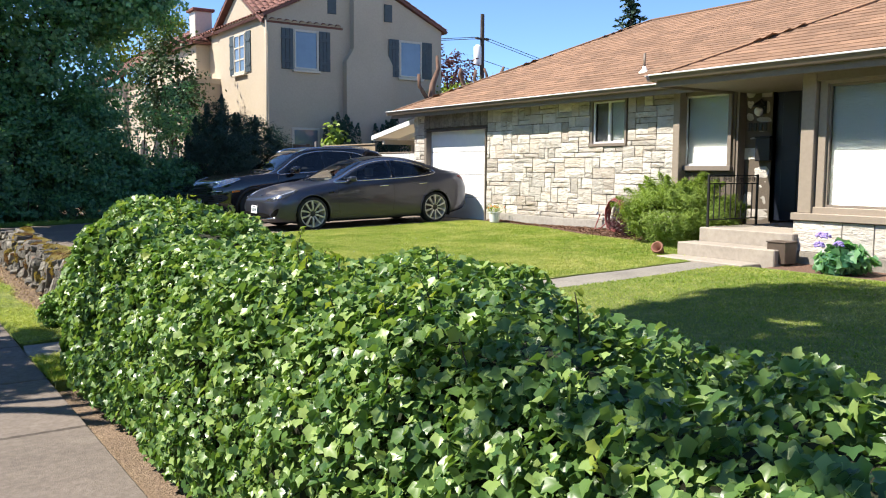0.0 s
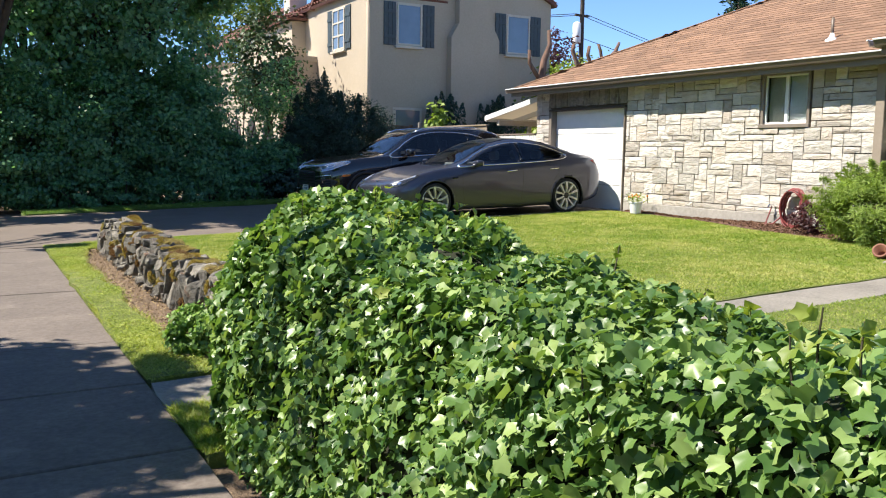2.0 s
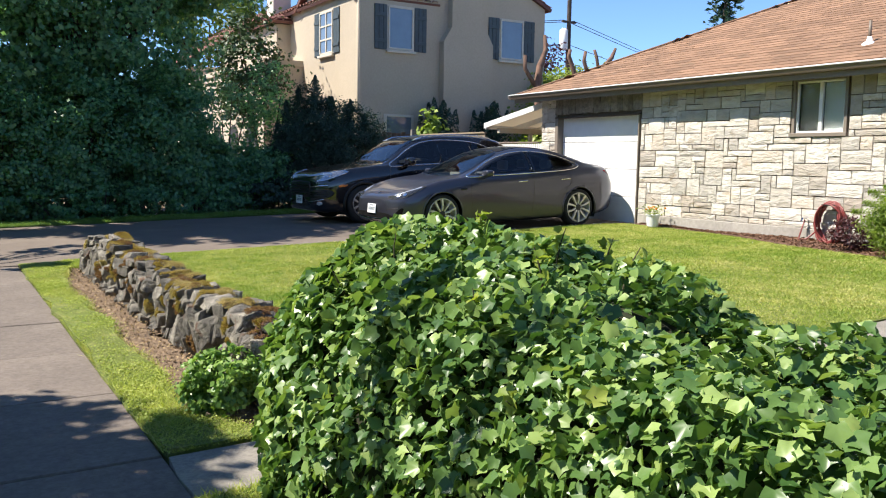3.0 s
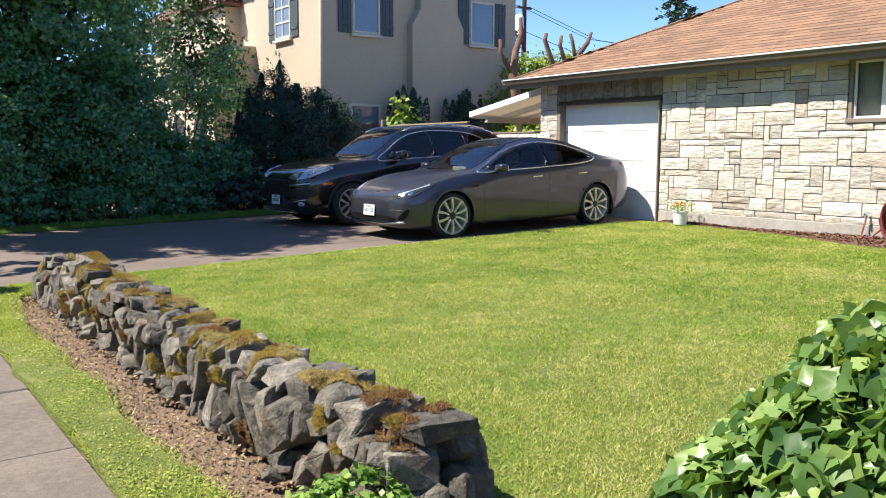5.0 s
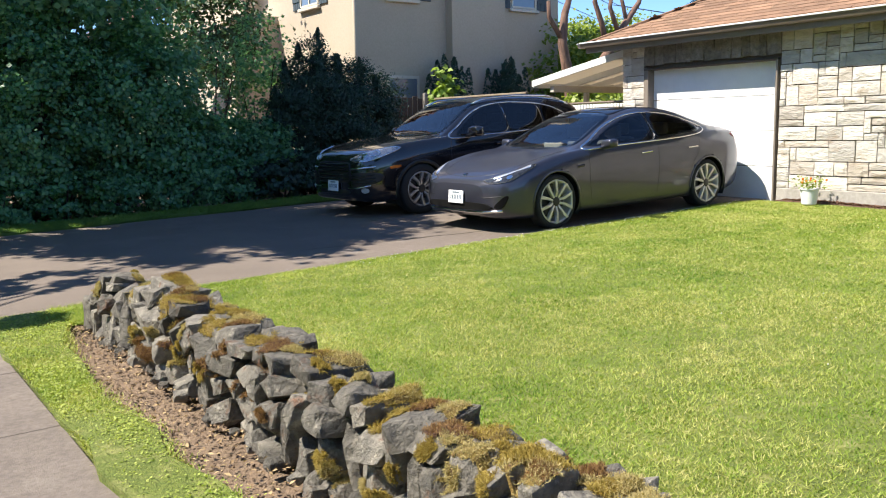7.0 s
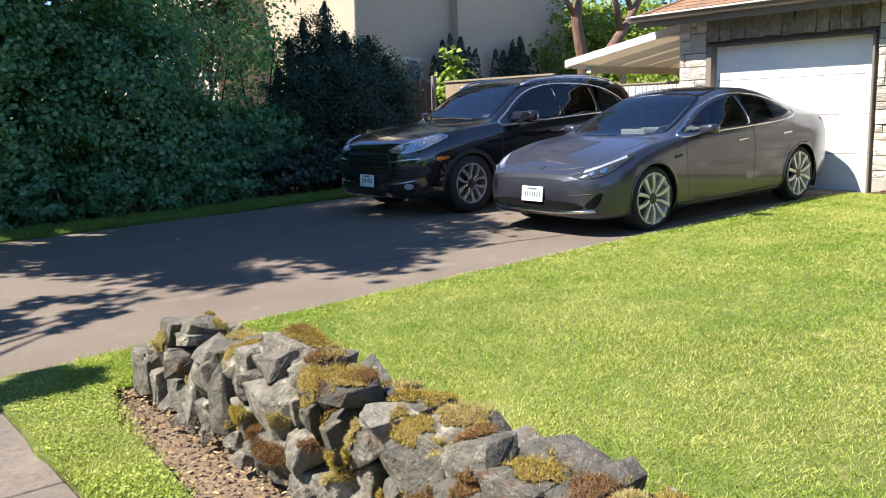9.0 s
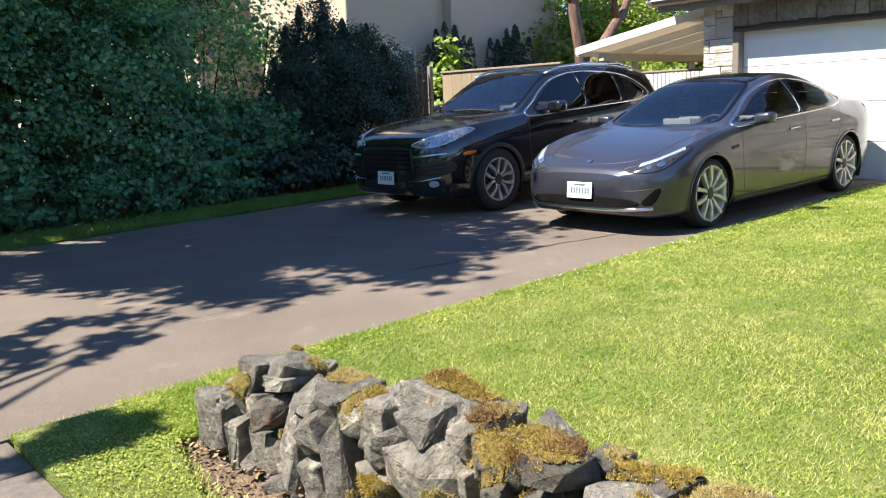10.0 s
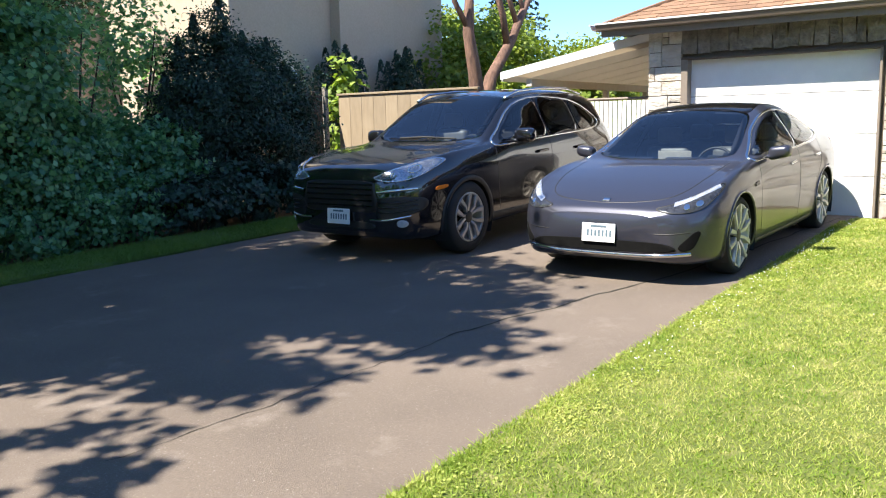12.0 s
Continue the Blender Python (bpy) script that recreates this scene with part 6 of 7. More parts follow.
def creep(start, into, r, n, moss, tuft, length, label):
    """A ragged mat of moss that lies on whatever it meets, with short tufts."""
    side = Vector((0, 1, 0))
    up = into.cross(side).normalized()
    res = 9
    bm = B()
    grid, P, N = {}, [], []
    sx, sy = rnd.uniform(0, 99), rnd.uniform(0.8, 1.7)
    for i in range(-res, res + 1):
        for j in range(-res, res + 1):
            u, v = i / res, j / res
            q = math.hypot(u, v) + 0.45 * noise.noise(Vector((u * 2.2, v * 2.2, sx)))
            if q > 0.8:
                continue
            hit, nor, _, d = face.ray_cast(start - into * 0.3 + side * (u * r * sy) + up * (v * r), into, 0.42)
            if hit is None:
                continue
            if nor.dot(into) > 0:
                nor = -nor
            lift = 0.012 * (0.8 - q) + 0.004 + 0.006 * noise.noise(hit * 40)
            grid[i, j] = bm.verts.new(hit - into * lift)
            for k in range(n):
                P.append(hit - into * (lift + 0.003) + Vector((rnd.gauss(0, 0.5), rnd.gauss(0, 0.5), rnd.gauss(0, 0.5))) * r / res)
                N.append(nor)
    for (i, j), a in grid.items():
        c = [grid.get(k) for k in ((i + 1, j), (i + 1, j + 1), (i, j + 1))]
        if all(c) and max((a.co - w.co).length for w in c) < r * 0.7:
            bm.faces.new((a, *c))
    bmesh.ops.delete(bm, geom=[v for v in bm.verts if not v.link_faces], context="VERTS")
    if len(bm.faces) < 12 or len(P) < 30:
        bm.free()
        return
    m = part("moss", bm, moss, garden_wall, label, smooth=True)
    v, f = scatter(np.array(P), np.array(N), length * rng.uniform(0.6, 1.4, len(P)), NEEDLE, 0.8)
    tagged(new("tufts", array_mesh("tufts", v, f, tuft)), kind="stuff").parent = m


NEEDLE = (np.array([(-0.09, 0, 0), (0.09, 0, 0), (0, 0.25, 1.0)], float), np.array([(0, 1, 2)]))
KINDS = ((M_moss, M_mossleaf, "mat of yellow-green moss"), (M_brownmoss, M_rustleaf, "mat of rusty brown moss"), (M_moss, M_strawleaf, "dry straw-coloured moss"))
for i in range(115):
    y = rnd.uniform(W_Y0 + 0.1, W_Y1 - 0.1)
    a, b, label = KINDS[rnd.choice((0, 0, 0, 1, 1, 2, 2))]
    r = rnd.uniform(0.035, 0.115)
    if i % 5 < 3:
        creep(Vector((rnd.uniform(1.62, 1.86), y, W_top(y))), Vector((0.12, 0, -1)).normalized(), r, 11, a, b, 0.012, label)
    else:
        creep(Vector((1.62, y, rnd.uniform(0.10, 0.40))), Vector((1, 0, -0.35)).normalized(), r * 0.55, 11, a, b, 0.012, label)

# ---- trees and shrubs ----
def shrub(name, at, radii, n, clumps, leaf, size, shape, label, low=-0.6, hollow=0.55, tilt=0.6, category="shrub", spread=0.13, gap=0.1):
    reseed(*at, *radii)
    root = thing(name, label, category, at)
    for i in range(5):
        a = i * 1.25 + rnd.uniform(-0.3, 0.3)
        e = Vector((math.cos(a) * radii[0] * 0.6, math.sin(a) * radii[1] * 0.6, radii[2] * rnd.uniform(0.8, 1.6)))
        q = min(0.03, radii[2] * 0.05)
        part("branch", tube(B(), [(0, 0, -0.05), e * 0.4 + Vector((0, 0, radii[2] * 0.1)), e], [q, q * 0.7, q * 0.3], 5), M_bark, root)
    P, N = crown_points(n, clumps, (0, 0, radii[2] * 0.95), radii, low, hollow, spread, gap)
    P[:, 2] = np.maximum(P[:, 2], 0.03)
    leaf_ob("foliage", P, N, size * rng.uniform(0.7, 1.3, n), shape, leaf, root, tilt)
    return root


# big broadleaf trees that overhang the driveway
spreading = tree("maple_tree", (0.2, 22.6, 0), 3.4, 0.24, (0.32, -2.30, 6.2), (2.2, 2.75, 1.6), 24000, 150, M_maple, 0.15, MAPLE, "large maple reaching out over the driveway entrance", limbs=10, gap=0.36, spread=0.10, hollow=0.1)
P, N = crown_points(4500, 70, (-2.6, -1.2, 6.4), (1.9, 1.0, 0.9), -1.0, 0.1, 0.12, 0.2)
leaf_ob("crown", P, N, 0.15 * rng.uniform(0.7, 1.3, 4500), MAPLE, M_maple, spreading, 0.6)
tree("maple_tree", (1.2, 24.6, 0.0), 3.0, 0.22, (0, 0, 6.0), (3.2, 2.0, 4.6), 30000, 420, M_maple, 0.115, MAPLE, "tall maple with dense dark foliage", limbs=8, gap=0.25)
overhang = tree("maple_tree", (3.3, 24.0, 0.1), 3.0, 0.20, (0.3, 0, 5.0), (2.4, 1.6, 3.9), 34000, 300, M_maple, 0.10, MAPLE, "tall maple with dense dark foliage by the driveway", limbs=8, gap=0.42, spread=0.10)
P, N = crown_points(12000, 150, (2.4, -0.8, 6.5), (1.7, 1.45, 2.0), -1.0, 0.15, 0.13, 0.2)
leaf_ob("crown", P, N, 0.12 * rng.uniform(0.7, 1.3, 12000), MAPLE, M_maple, overhang, 0.6)
# dense understorey along the far side of the driveway
for x, y, r, h in ((-2.4, 22.9, 1.3, 1.6), (-0.6, 22.7, 1.3, 1.7), (1.2, 22.6, 1.25, 1.5), (2.9, 22.7, 1.25, 1.6), (4.6, 22.6, 1.05, 1.65)):
    shrub("maple_shrub", (x, y, G(x)), (r, 0.95, h), 21000, 190, M_maple, 0.082, LEAFLET, "dense dark green maple thicket in deep shade", hollow=0.45, low=-1.0)
for x, y, r, h, n in ((5.8, 22.7, 0.85, 0.82, 9000), (6.8, 22.8, 0.8, 0.78, 9000), (6.2, 23.6, 0.85, 1.7, 1800), (7.35, 23.9, 0.8, 1.9, 4000)):
    shrub("maple_shrub", (x, y, G(x)), (r, 0.65, h), n, 120, M_maple, 0.07, MAPLE, "dark green undergrowth with sparse upright sprays", hollow=0.3, low=-1.0, gap=0.35)
for x in np.arange(-2.6, 9.4, 0.95):
    shrub("low_shrub", (x, 22.05 + rnd.uniform(-0.1, 0.15), G(x)), (0.75, 0.5, 0.42), 2200, 60, M_maple if x < 6.4 else M_yew, 0.07, MAPLE, "low dark green undergrowth by the grass strip", low=-1.0, hollow=0.3)
for x, y in ((-2, 25.5), (0.2, 26.5), (2.0, 26.2)):
    shrub("laurel_shrub", (x, y, 0.1), (1.5, 1.0, 1.7), 3000, 90, M_yew, 0.20, BLADE, "large dark evergreen shrub deep in the thicket", low=-1.0, hollow=0.3)
def leaders(root, tips, n, material, size):
    """Feathery upright leaders that give a bush a ragged outline; tips holds (x, y, foot, tip, radius)."""
    for x, y, z0, z1, r in tips:
        t = rng.random(n) ** 0.8
        a = rng.uniform(0, 6.283, n)
        q = r * (1 - t ** 2.2) * rng.random(n) ** 0.6 * (0.75 + 0.35 * np.sin(t * 17 + x * 9 + a * 2)) + 0.01
        P = np.stack([x + np.cos(a) * q, y + np.sin(a) * q, z0 + (z1 - z0) * t], 1)
        N = np.stack([np.cos(a), np.sin(a), np.full(n, 0.8)], 1)
        leaf_ob("leader", P, N, size * rng.uniform(0.7, 1.3, n), BLADE, material, root, 0.5)


yew = shrub("yew_shrub", (8.1, 23.0, 0.2), (0.85, 0.8, 1.5), 34000, 150, M_yew, 0.06, BLADE, "tall dark needle-leaved yew bush", hollow=0.4, low=-1.0)
leaders(yew, [(0.15, -0.1, 2.1, 3.25, 0.34), (-0.25, 0.0, 1.9, 2.95, 0.32), (-0.6, -0.1, 1.6, 2.6, 0.30), (0.5, -0.15, 1.8, 2.75, 0.3), (-0.02, -0.4, 1.7, 2.8, 0.3), (-0.8, 0.0, 1.0, 2.1, 0.28)], 1500, M_yew, 0.055)
rhodo = shrub("rhododendron", (9.2, 23.3, 0.22), (1.2, 0.95, 1.33), 34000, 170, M_yew, 0.065, BLADE, "broad dark evergreen bush against the house", hollow=0.4, low=-1.0)
leaders(rhodo, [(0.1, -0.2, 1.6, 2.7, 0.25), (0.55, -0.1, 1.5, 2.35, 0.28), (-0.4, -0.2, 1.7, 2.75, 0.25), (0.85, -0.1, 1.0, 1.9, 0.25)], 1100, M_yew, 0.06)
tree("slender_tree", (8.4, 28.6, 0.15), 3.2, 0.07, (0.1, 0, 4.1), (1.0, 0.9, 1.9), 4200, 90, M_dim, 0.11, MAPLE, "slender young tree with sparse leaves", limbs=9, spread=0.2)
# upright yews and a vine at the neighbour's wall
for x, y, h in ((13.15, 25.12, 2.95), (14.95, 24.95, 2.95)):
    root = thing("upright_yew", "upright dark yew against the stucco wall", "shrub", (x, y, 0.28))
    part("trunk", tube(B(), [(0, 0, -0.05), (0, 0, h * 0.6)], [0.06, 0.02], 6), M_bark, root)
    P, N = [], []
    for k in range(12):
        a, rr, hh = k * 0.55, 0.14 + 0.34 * (k % 3) / 2, h * rnd.uniform(0.82, 1.0)
        for j in range(650):
            t = rnd.random()
            q = 0.25 * (1 - t ** 4) + 0.02
            d = Vector((rnd.gauss(0, 1), rnd.gauss(0, 1), 0.4)).normalized()
            P.append((math.cos(a) * rr * (0.6 + 0.6 * t) + d.x * q, math.sin(a) * rr * 0.7 * (0.6 + 0.6 * t) + d.y * q, 0.05 + t * hh))
            N.append(tuple(d))
    leaf_ob("foliage", np.array(P), np.array(N), 0.09 * rng.uniform(0.7, 1.3, len(P)), BLADE, M_yew, root, 0.5)
shrub("climbing_vine", (12.45, 24.45, 0.3), (0.26, 0.2, 1.35), 420, 40, M_juniper, 0.10, IVY, "light green climbing vine", spread=0.2)
# bright sunlit shrubbery behind the awning
for x, y, r, h in ((14.6, 21.6, 0.8, 1.05), (16.2, 21.2, 1.0, 1.2), (18.2, 22.0, 1.1, 1.5), (19.5, 25.5, 1.8, 2.2), (21.5, 23.5, 1.6, 1.8), (22.5, 27.5, 2.2, 2.4), (24.5, 30, 2.6, 2.4), (17.6, 25.8, 1.4, 2.0), (20.5, 28.0, 2.0, 2.3)):
    shrub("sunlit_shrub", (x, y, 0.29), (r, r, h), 9000, 130, M_bright, 0.115, LEAFLET, "bright yellow-green sunlit shrub", category="shrub")
# pollarded trunks behind the awning
pollard = thing("pollarded_tree", "lopped tree with bare reddish trunks and stubs", "tree", (16.0, 23.6, 0.25))
M_redbark = mat("lopped_bark", (0.235, 0.135, 0.095), (0.11, 0.066, 0.05), 10, 0.9, 0.03, 18, stretch=(1, 1, 0.25), big=0.3, bigscale=2)
for pts, r in (([(0.1, 0, -0.1), (0.05, 0, 1.5), (-0.1, 0, 2.4), (-0.33, 0, 3.25), (-0.2, 0.05, 4.0), (0.05, 0.1, 4.5), (0.0, 0.1, 4.95)], 0.21),
               ([(0.2, 0.1, -0.1), (0.4, 0.1, 1.5), (0.7, 0.1, 2.3), (1.6, 0.1, 3.2), (2.1, 0.1, 3.85), (2.8, 0.2, 4.5), (2.95, 0.2, 4.8)], 0.20),
               ([(1.45, 0.1, 3.05), (1.25, 0.1, 3.8), (0.95, 0.1, 4.4), (1.0, 0.1, 4.6)], 0.09), ([(-0.3, 0.0, 3.3), (-0.7, 0.1, 3.9), (-0.72, 0.1, 4.3)], 0.07),
               ([(1.9, 0.1, 3.6), (1.65, 0.2, 4.3), (1.7, 0.2, 4.6)], 0.07), ([(2.2, 0.1, 3.95), (2.25, 0.3, 4.5), (2.15, 0.3, 4.7)], 0.06)):
    part("trunk", tube(B(), pts, [r * (1 - 0.13 * i) for i in range(len(pts))], 10), M_redbark, pollard, smooth=True)
tree("purple_plum_tree", (25.5, 37.5, 0.3), 3.0, 0.2, (0, 0, 5.6), (2.2, 2.0, 2.0), 3500, 80, M_purple, 0.22, BLADE, "dark purple-leaved plum tree in the distance")


def conifer(at, h, r, label):
    root = thing("fir_tree", label, "tree", at)
    part("trunk", tube(B(), [(0, 0, -0.1), (0, 0, h * 0.6), (0, 0, h)], [0.25, 0.14, 0.02], 8), M_bark, root)
    P, N = [], []
    for k in range(26):
        z = h * (0.25 + 0.75 * k / 26)
        rad = r * (1 - k / 27) * rnd.uniform(0.75, 1.1)
        for b in range(7):
            a = rnd.uniform(0, 6.28)
            for s in np.linspace(0.15, 1, 12):
                P.append((math.cos(a) * rad * s + rnd.gauss(0, 0.08), math.sin(a) * rad * s + rnd.gauss(0, 0.08), z - 0.35 * rad * s + rnd.gauss(0, 0.06)))
                N.append((0, 0, 1))
    leaf_ob("crown", np.array(P), np.array(N, float), 0.42, BLADE, M_yew, root, 0.6)


conifer((40.5, 38, 0.3), 13.2, 3.4, "dark fir tree far behind the roof")
conifer((52, 46, 0.3), 12, 2.6, "dark fir tree in the distance")
# street trees on the planting strip, which shade the pavement and hedge
tree("street_tree", (-2.0, 8.2, 0), 2.4, 0.14, (-1.15, 0.0, 4.3), (1.3, 1.9, 1.0), 9000, 170, M_maple, 0.15, MAPLE, "young broadleaf street tree on the planting strip", group="street trees", gap=0.05, hollow=0.0, spread=0.10)
tree("street_tree", (-1.7, 6.2, 0), 4.4, 0.09, (2.9, 0.35, 8.3), (2.0, 1.15, 0.9), 5200, 80, M_maple, 0.17, MAPLE, "tall broadleaf street tree reaching over the hedge", group="street trees", spread=0.1, limbs=3)
P, N = crown_points(7000, 90, (2.6, -1.4, 8.3), (2.7, 1.25, 0.9), -1.0, 0.2, 0.12, 0.25)
leaf_ob("crown", P, N, 0.17 * rng.uniform(0.7, 1.3, 7000), MAPLE, M_maple, bpy.data.objects["street_tree.001"], 0.6)
small = tree("street_tree", (-2.0, 15.6, 0), 2.6, 0.10, (0.3, 2.25, 5.0), (0.62, 0.6, 0.4), 300, 30, M_maple, 0.15, MAPLE, "small broadleaf street tree by the driveway", group="street trees")
P, N = crown_points(330, 14, (-0.18, 0.35, 5.0), (0.32, 0.35, 0.3), -1.0, 0.2)
leaf_ob("crown", P, N, 0.15, MAPLE, M_maple, small, 0.6)
tree("street_tree", (-1.9, 2.2, 0), 3.6, 0.10, (0.3, 0.4, 6.0), (0.8, 0.95, 0.5), 200, 16, M_maple, 0.15, MAPLE, "slim broadleaf street tree beside the pavement", group="street trees", limbs=3, spread=0.2)
# a bright tree behind the neighbour's roof
tree("garden_tree", (12.0, 46.0, 0.3), 4.0, 0.2, (0, 0, 8.6), (2.6, 2.2, 3.0), 5000, 110, M_bright, 0.26, BLADE, "tall light green tree behind the neighbour's roof")
# big unseen trees added across the street; they block low sky light and close the view behind the camera
for x, y, h in ((-13.5, -9, 4.6), (-14.5, -2.5, 4.9), (-13, 4.5, 4.4), (-14, 11, 4.9), (-13.2, 17.5, 4.5), (-14.5, 24, 5.0), (-13.5, 31, 4.7)):
    tree("street_tree", (x, y, 0), 3.0, 0.25, (0, 0, h), (3.4, 3.6, h - 1.9), 4200, 130, M_maple, 0.44, BLADE, "large unseen broadleaf tree added across the street to block sky light", group="trees across the street", limbs=6, gap=0.1)
# far woods that close the horizon
bm_pts, bm_n = [], []
for i in range(30000):
    a = rnd.uniform(0, 6.283)
    d = rnd.uniform(75, 105)
    bm_pts.append((math.sin(a) * d, math.cos(a) * d, rnd.random() ** 1.3 * (6.0 + 2.5 * noise.noise(Vector((a * 9, 0, 1))))))
    bm_n.append((-math.sin(a), -math.cos(a), 0.5))
woods = new("far_woods", array_mesh("far_woods", *scatter(np.array(bm_pts), np.array(bm_n), 2.0, BLADE, 0.5), M_maple))
tagged(woods, "distant line of dark green woods", "woods", kind="stuff")

# ---- fences and awning between the houses ----
fence = thing("slatted_fence", "white slatted chain-link fence beside the garage", "fence", (11.36, 0, 0.29))
for k in range(42):
    y = 17.55 + k * 0.072
    part("slat", box(B(), 0, 0.012, y, y + 0.058, 0.06, 1.50, 0.003), M_white, fence)
for z in (0.1, 1.53):
    part("rail", tube(B(), [(0.02, 17.5, z), (0.02, 20.6, z)], 0.02, 8), M_gutter, fence)
for y in (17.52, 19.1, 20.6):
    part("post", tube(B(), [(0.03, y, -0.05), (0.03, y, 1.58)], 0.03, 8), M_gutter, fence)
block = thing("board_fence", "tan board fence panels dappled with sun", "fence", (12.0, 0, 0.29))
for k in range(11):
    y = 20.9 + k * 0.294
    part("board", box(B(), 0, 0.022, y, y + 0.291, 0.02, 1.80, 0.004), M_tan, block)
part("rail", box(B(), -0.03, 0.05, 20.88, 24.16, 1.80, 1.84, 0.006), M_tan, block)
old = thing("old_wood_fence", "weathered dark wooden fence by the neighbour's wall", "fence", (11.3, 24.3, 0.25))
for k in range(9):
    part("board", box(B(), k * 0.15 - 0.9, k * 0.15 - 0.765, 0, 0.02, 0, 1.9 + rnd.uniform(-0.03, 0.03), 0.004), M_bark, old)
part("post", box(B(), 0.46, 0.55, -0.05, 0.04, -0.05, 2.0, 0.008), M_path, old)

M_sheet = mat("translucent_sheet", (0.74, 0.72, 0.66), (0.68, 0.66, 0.60), 6, 0.5, big=0.1)
nt = M_sheet.node_tree
through_sheet, blend = nt.nodes.new("ShaderNodeBsdfTranslucent"), nt.nodes.new("ShaderNodeMixShader")
through_sheet.inputs[0].default_value, blend.inputs[0].default_value = (0.70, 0.63, 0.52, 1), 0.45
nt.links.new(nt.nodes["Principled BSDF"].outputs[0], blend.inputs[1])
nt.links.new(through_sheet.outputs[0], blend.inputs[2])
nt.links.new(blend.outputs[0], nt.nodes["Material Output"].inputs[0])
awning = thing("patio_awning", "white painted sloping patio cover beside the garage", "awning", (0, 0, 0))
a0, a1 = Vector((0, 20.02, 2.24)), Vector((0, 17.62, 2.66))
prism_pts = [(a0.y, a0.z), (a1.y, a1.z), (a1.y, a1.z + 0.05), (a0.y, a0.z + 0.05)]
part("roof", prism(B(), prism_pts, "x", 11.45, 17.5), M_sheet, awning, "pale translucent corrugated sheet")
part("fascia", prism(B(), [(20.06, 2.18), (17.60, 2.60), (17.60, 2.72), (20.06, 2.30)], "x", 11.40, 11.448), M_white, awning)
part("fascia", box(B(), 11.45, 17.5, 20.03, 20.07, 2.16, 2.30), M_white, awning)
for x in np.arange(12.2, 17.3, 0.75):
    part("rafter", prism(B(), [(20.0, 2.12), (17.62, 2.54), (17.62, 2.655), (20.0, 2.235)], "x", x, x + 0.05), M_white, awning)
part("beam", box(B(), 11.5, 17.4, 19.55, 19.65, 2.06, 2.18, 0.005), M_cream, awning)
for x in (12.4, 14.2, 16.0):
    part("post", box(B(), x, x + 0.09, 19.56, 19.65, 0.25, 2.06, 0.006), M_cream, awning)

pole = thing("utility_pole", "wooden utility pole with a transformer and wires", "utility pole", (28.7, 38, 0.3))
part("mast", tube(B(), [(0, 0, -0.3), (0, 0, 9.7)], [0.16, 0.11], 10), M_bark, pole)
part("transformer", lathe(B(), [(0.2, 0), (0.22, 0.05), (0.22, 1.0), (0.1, 1.1)], 14, (-0.32, 0, 6.9)), M_white, pole, smooth=True)
part("cross_arm", box(B(), -0.45, 0.45, -0.06, 0.06, 8.3, 8.4), M_bark, pole)
for z, dx in ((7.2, 0), (8.42, -0.35), (8.42, 0.35)):
    part("wire", tube(B(), [(dx, 0, z), (9 + dx, 4, z - 0.5), (22 + dx, 9, z + 0.2)], 0.018, 5), M_iron, pole)
    part("wire", tube(B(), [(dx, 0, z), (-5 + dx, 3, z - 0.35), (-12 + dx, 7, z - 0.3)], 0.018, 5), M_iron, pole)
far = thing("far_house", "house with a brown roof glimpsed between the trees", "house", (24, 33, 0.3))
part("wall", box(B(), 0, 9, 0, 7, -0.2, 2.8), M_stucco, far)
part("roof", prism(B(), [(-0.5, 2.7), (7.5, 2.7), (3.5, 5.0)], "x", -0.5, 9.5), M_redtile, far)

# ---- porch details and garden things ----
railing = thing("porch_railing", "black wrought iron porch railing with scrolls", "railing", (0, 7.5, 0.62))
for x in (9.62, 10.72):
    part("post", box(B(), x - 0.014, x + 0.014, -0.014, 0.014, 0, 0.73, 0.002), M_iron, railing)
for z in (0.10, 0.60, 0.715):
    part("rail", box(B(), 9.62, 10.72, -0.012, 0.012, z - 0.008, z + 0.008, 0.002), M_iron, railing)
for k in range(1, 9):
    x = 9.62 + k * 0.122
    part("baluster", box(B(), x - 0.006, x + 0.006, -0.006, 0.006, 0.10, 0.60), M_iron, railing)
for k in range(4):
    for s in (-1, 1):
        pts = []
        for a in np.linspace(0, 3.6 * math.pi, 22):
            r = 0.045 * (1 - a / (4.4 * math.pi))
            pts.append((9.76 + k * 0.27 + s * (0.055 - r * math.cos(a)), 0, 0.657 + r * math.sin(a)))
        part("scroll", tube(B(), pts, 0.005, 5), M_iron, railing)

lantern = thing("porch_light", "black wall lantern with a clear glass bulb", "lamp", (11.5, 7.98, 2.28))
part("back_plate", box(B(), -0.02, 0.0, -0.05, 0.05, 0.0, 0.2, 0.008), M_iron, lantern)
part("arm", tube(B(), [(0, 0, 0.15), (-0.08, 0, 0.22), (-0.14, 0, 0.18)], 0.01, 6), M_iron, lantern)
part("shade", lathe(B(), [(0.025, 0.19), (0.09, 0.12), (0.095, 0.105), (0.03, 0.12)], 14, (-0.14, 0, 0)), M_iron, lantern, smooth=True)
part("globe", lathe(B(), [(0.03, 0.10), (0.065, 0.06), (0.06, 0.0), (0.02, -0.04)], 14, (-0.14, 0, 0)), M_plate, lantern, "frosted glass globe", smooth=True)
mailbox = thing("mailbox", "black metal wall mailbox beside the door", "mailbox", (11.5, 7.92, 1.55))
part("case", box(B(), -0.10, 0.0, -0.13, 0.13, 0, 0.36, 0.012), M_iron, mailbox)
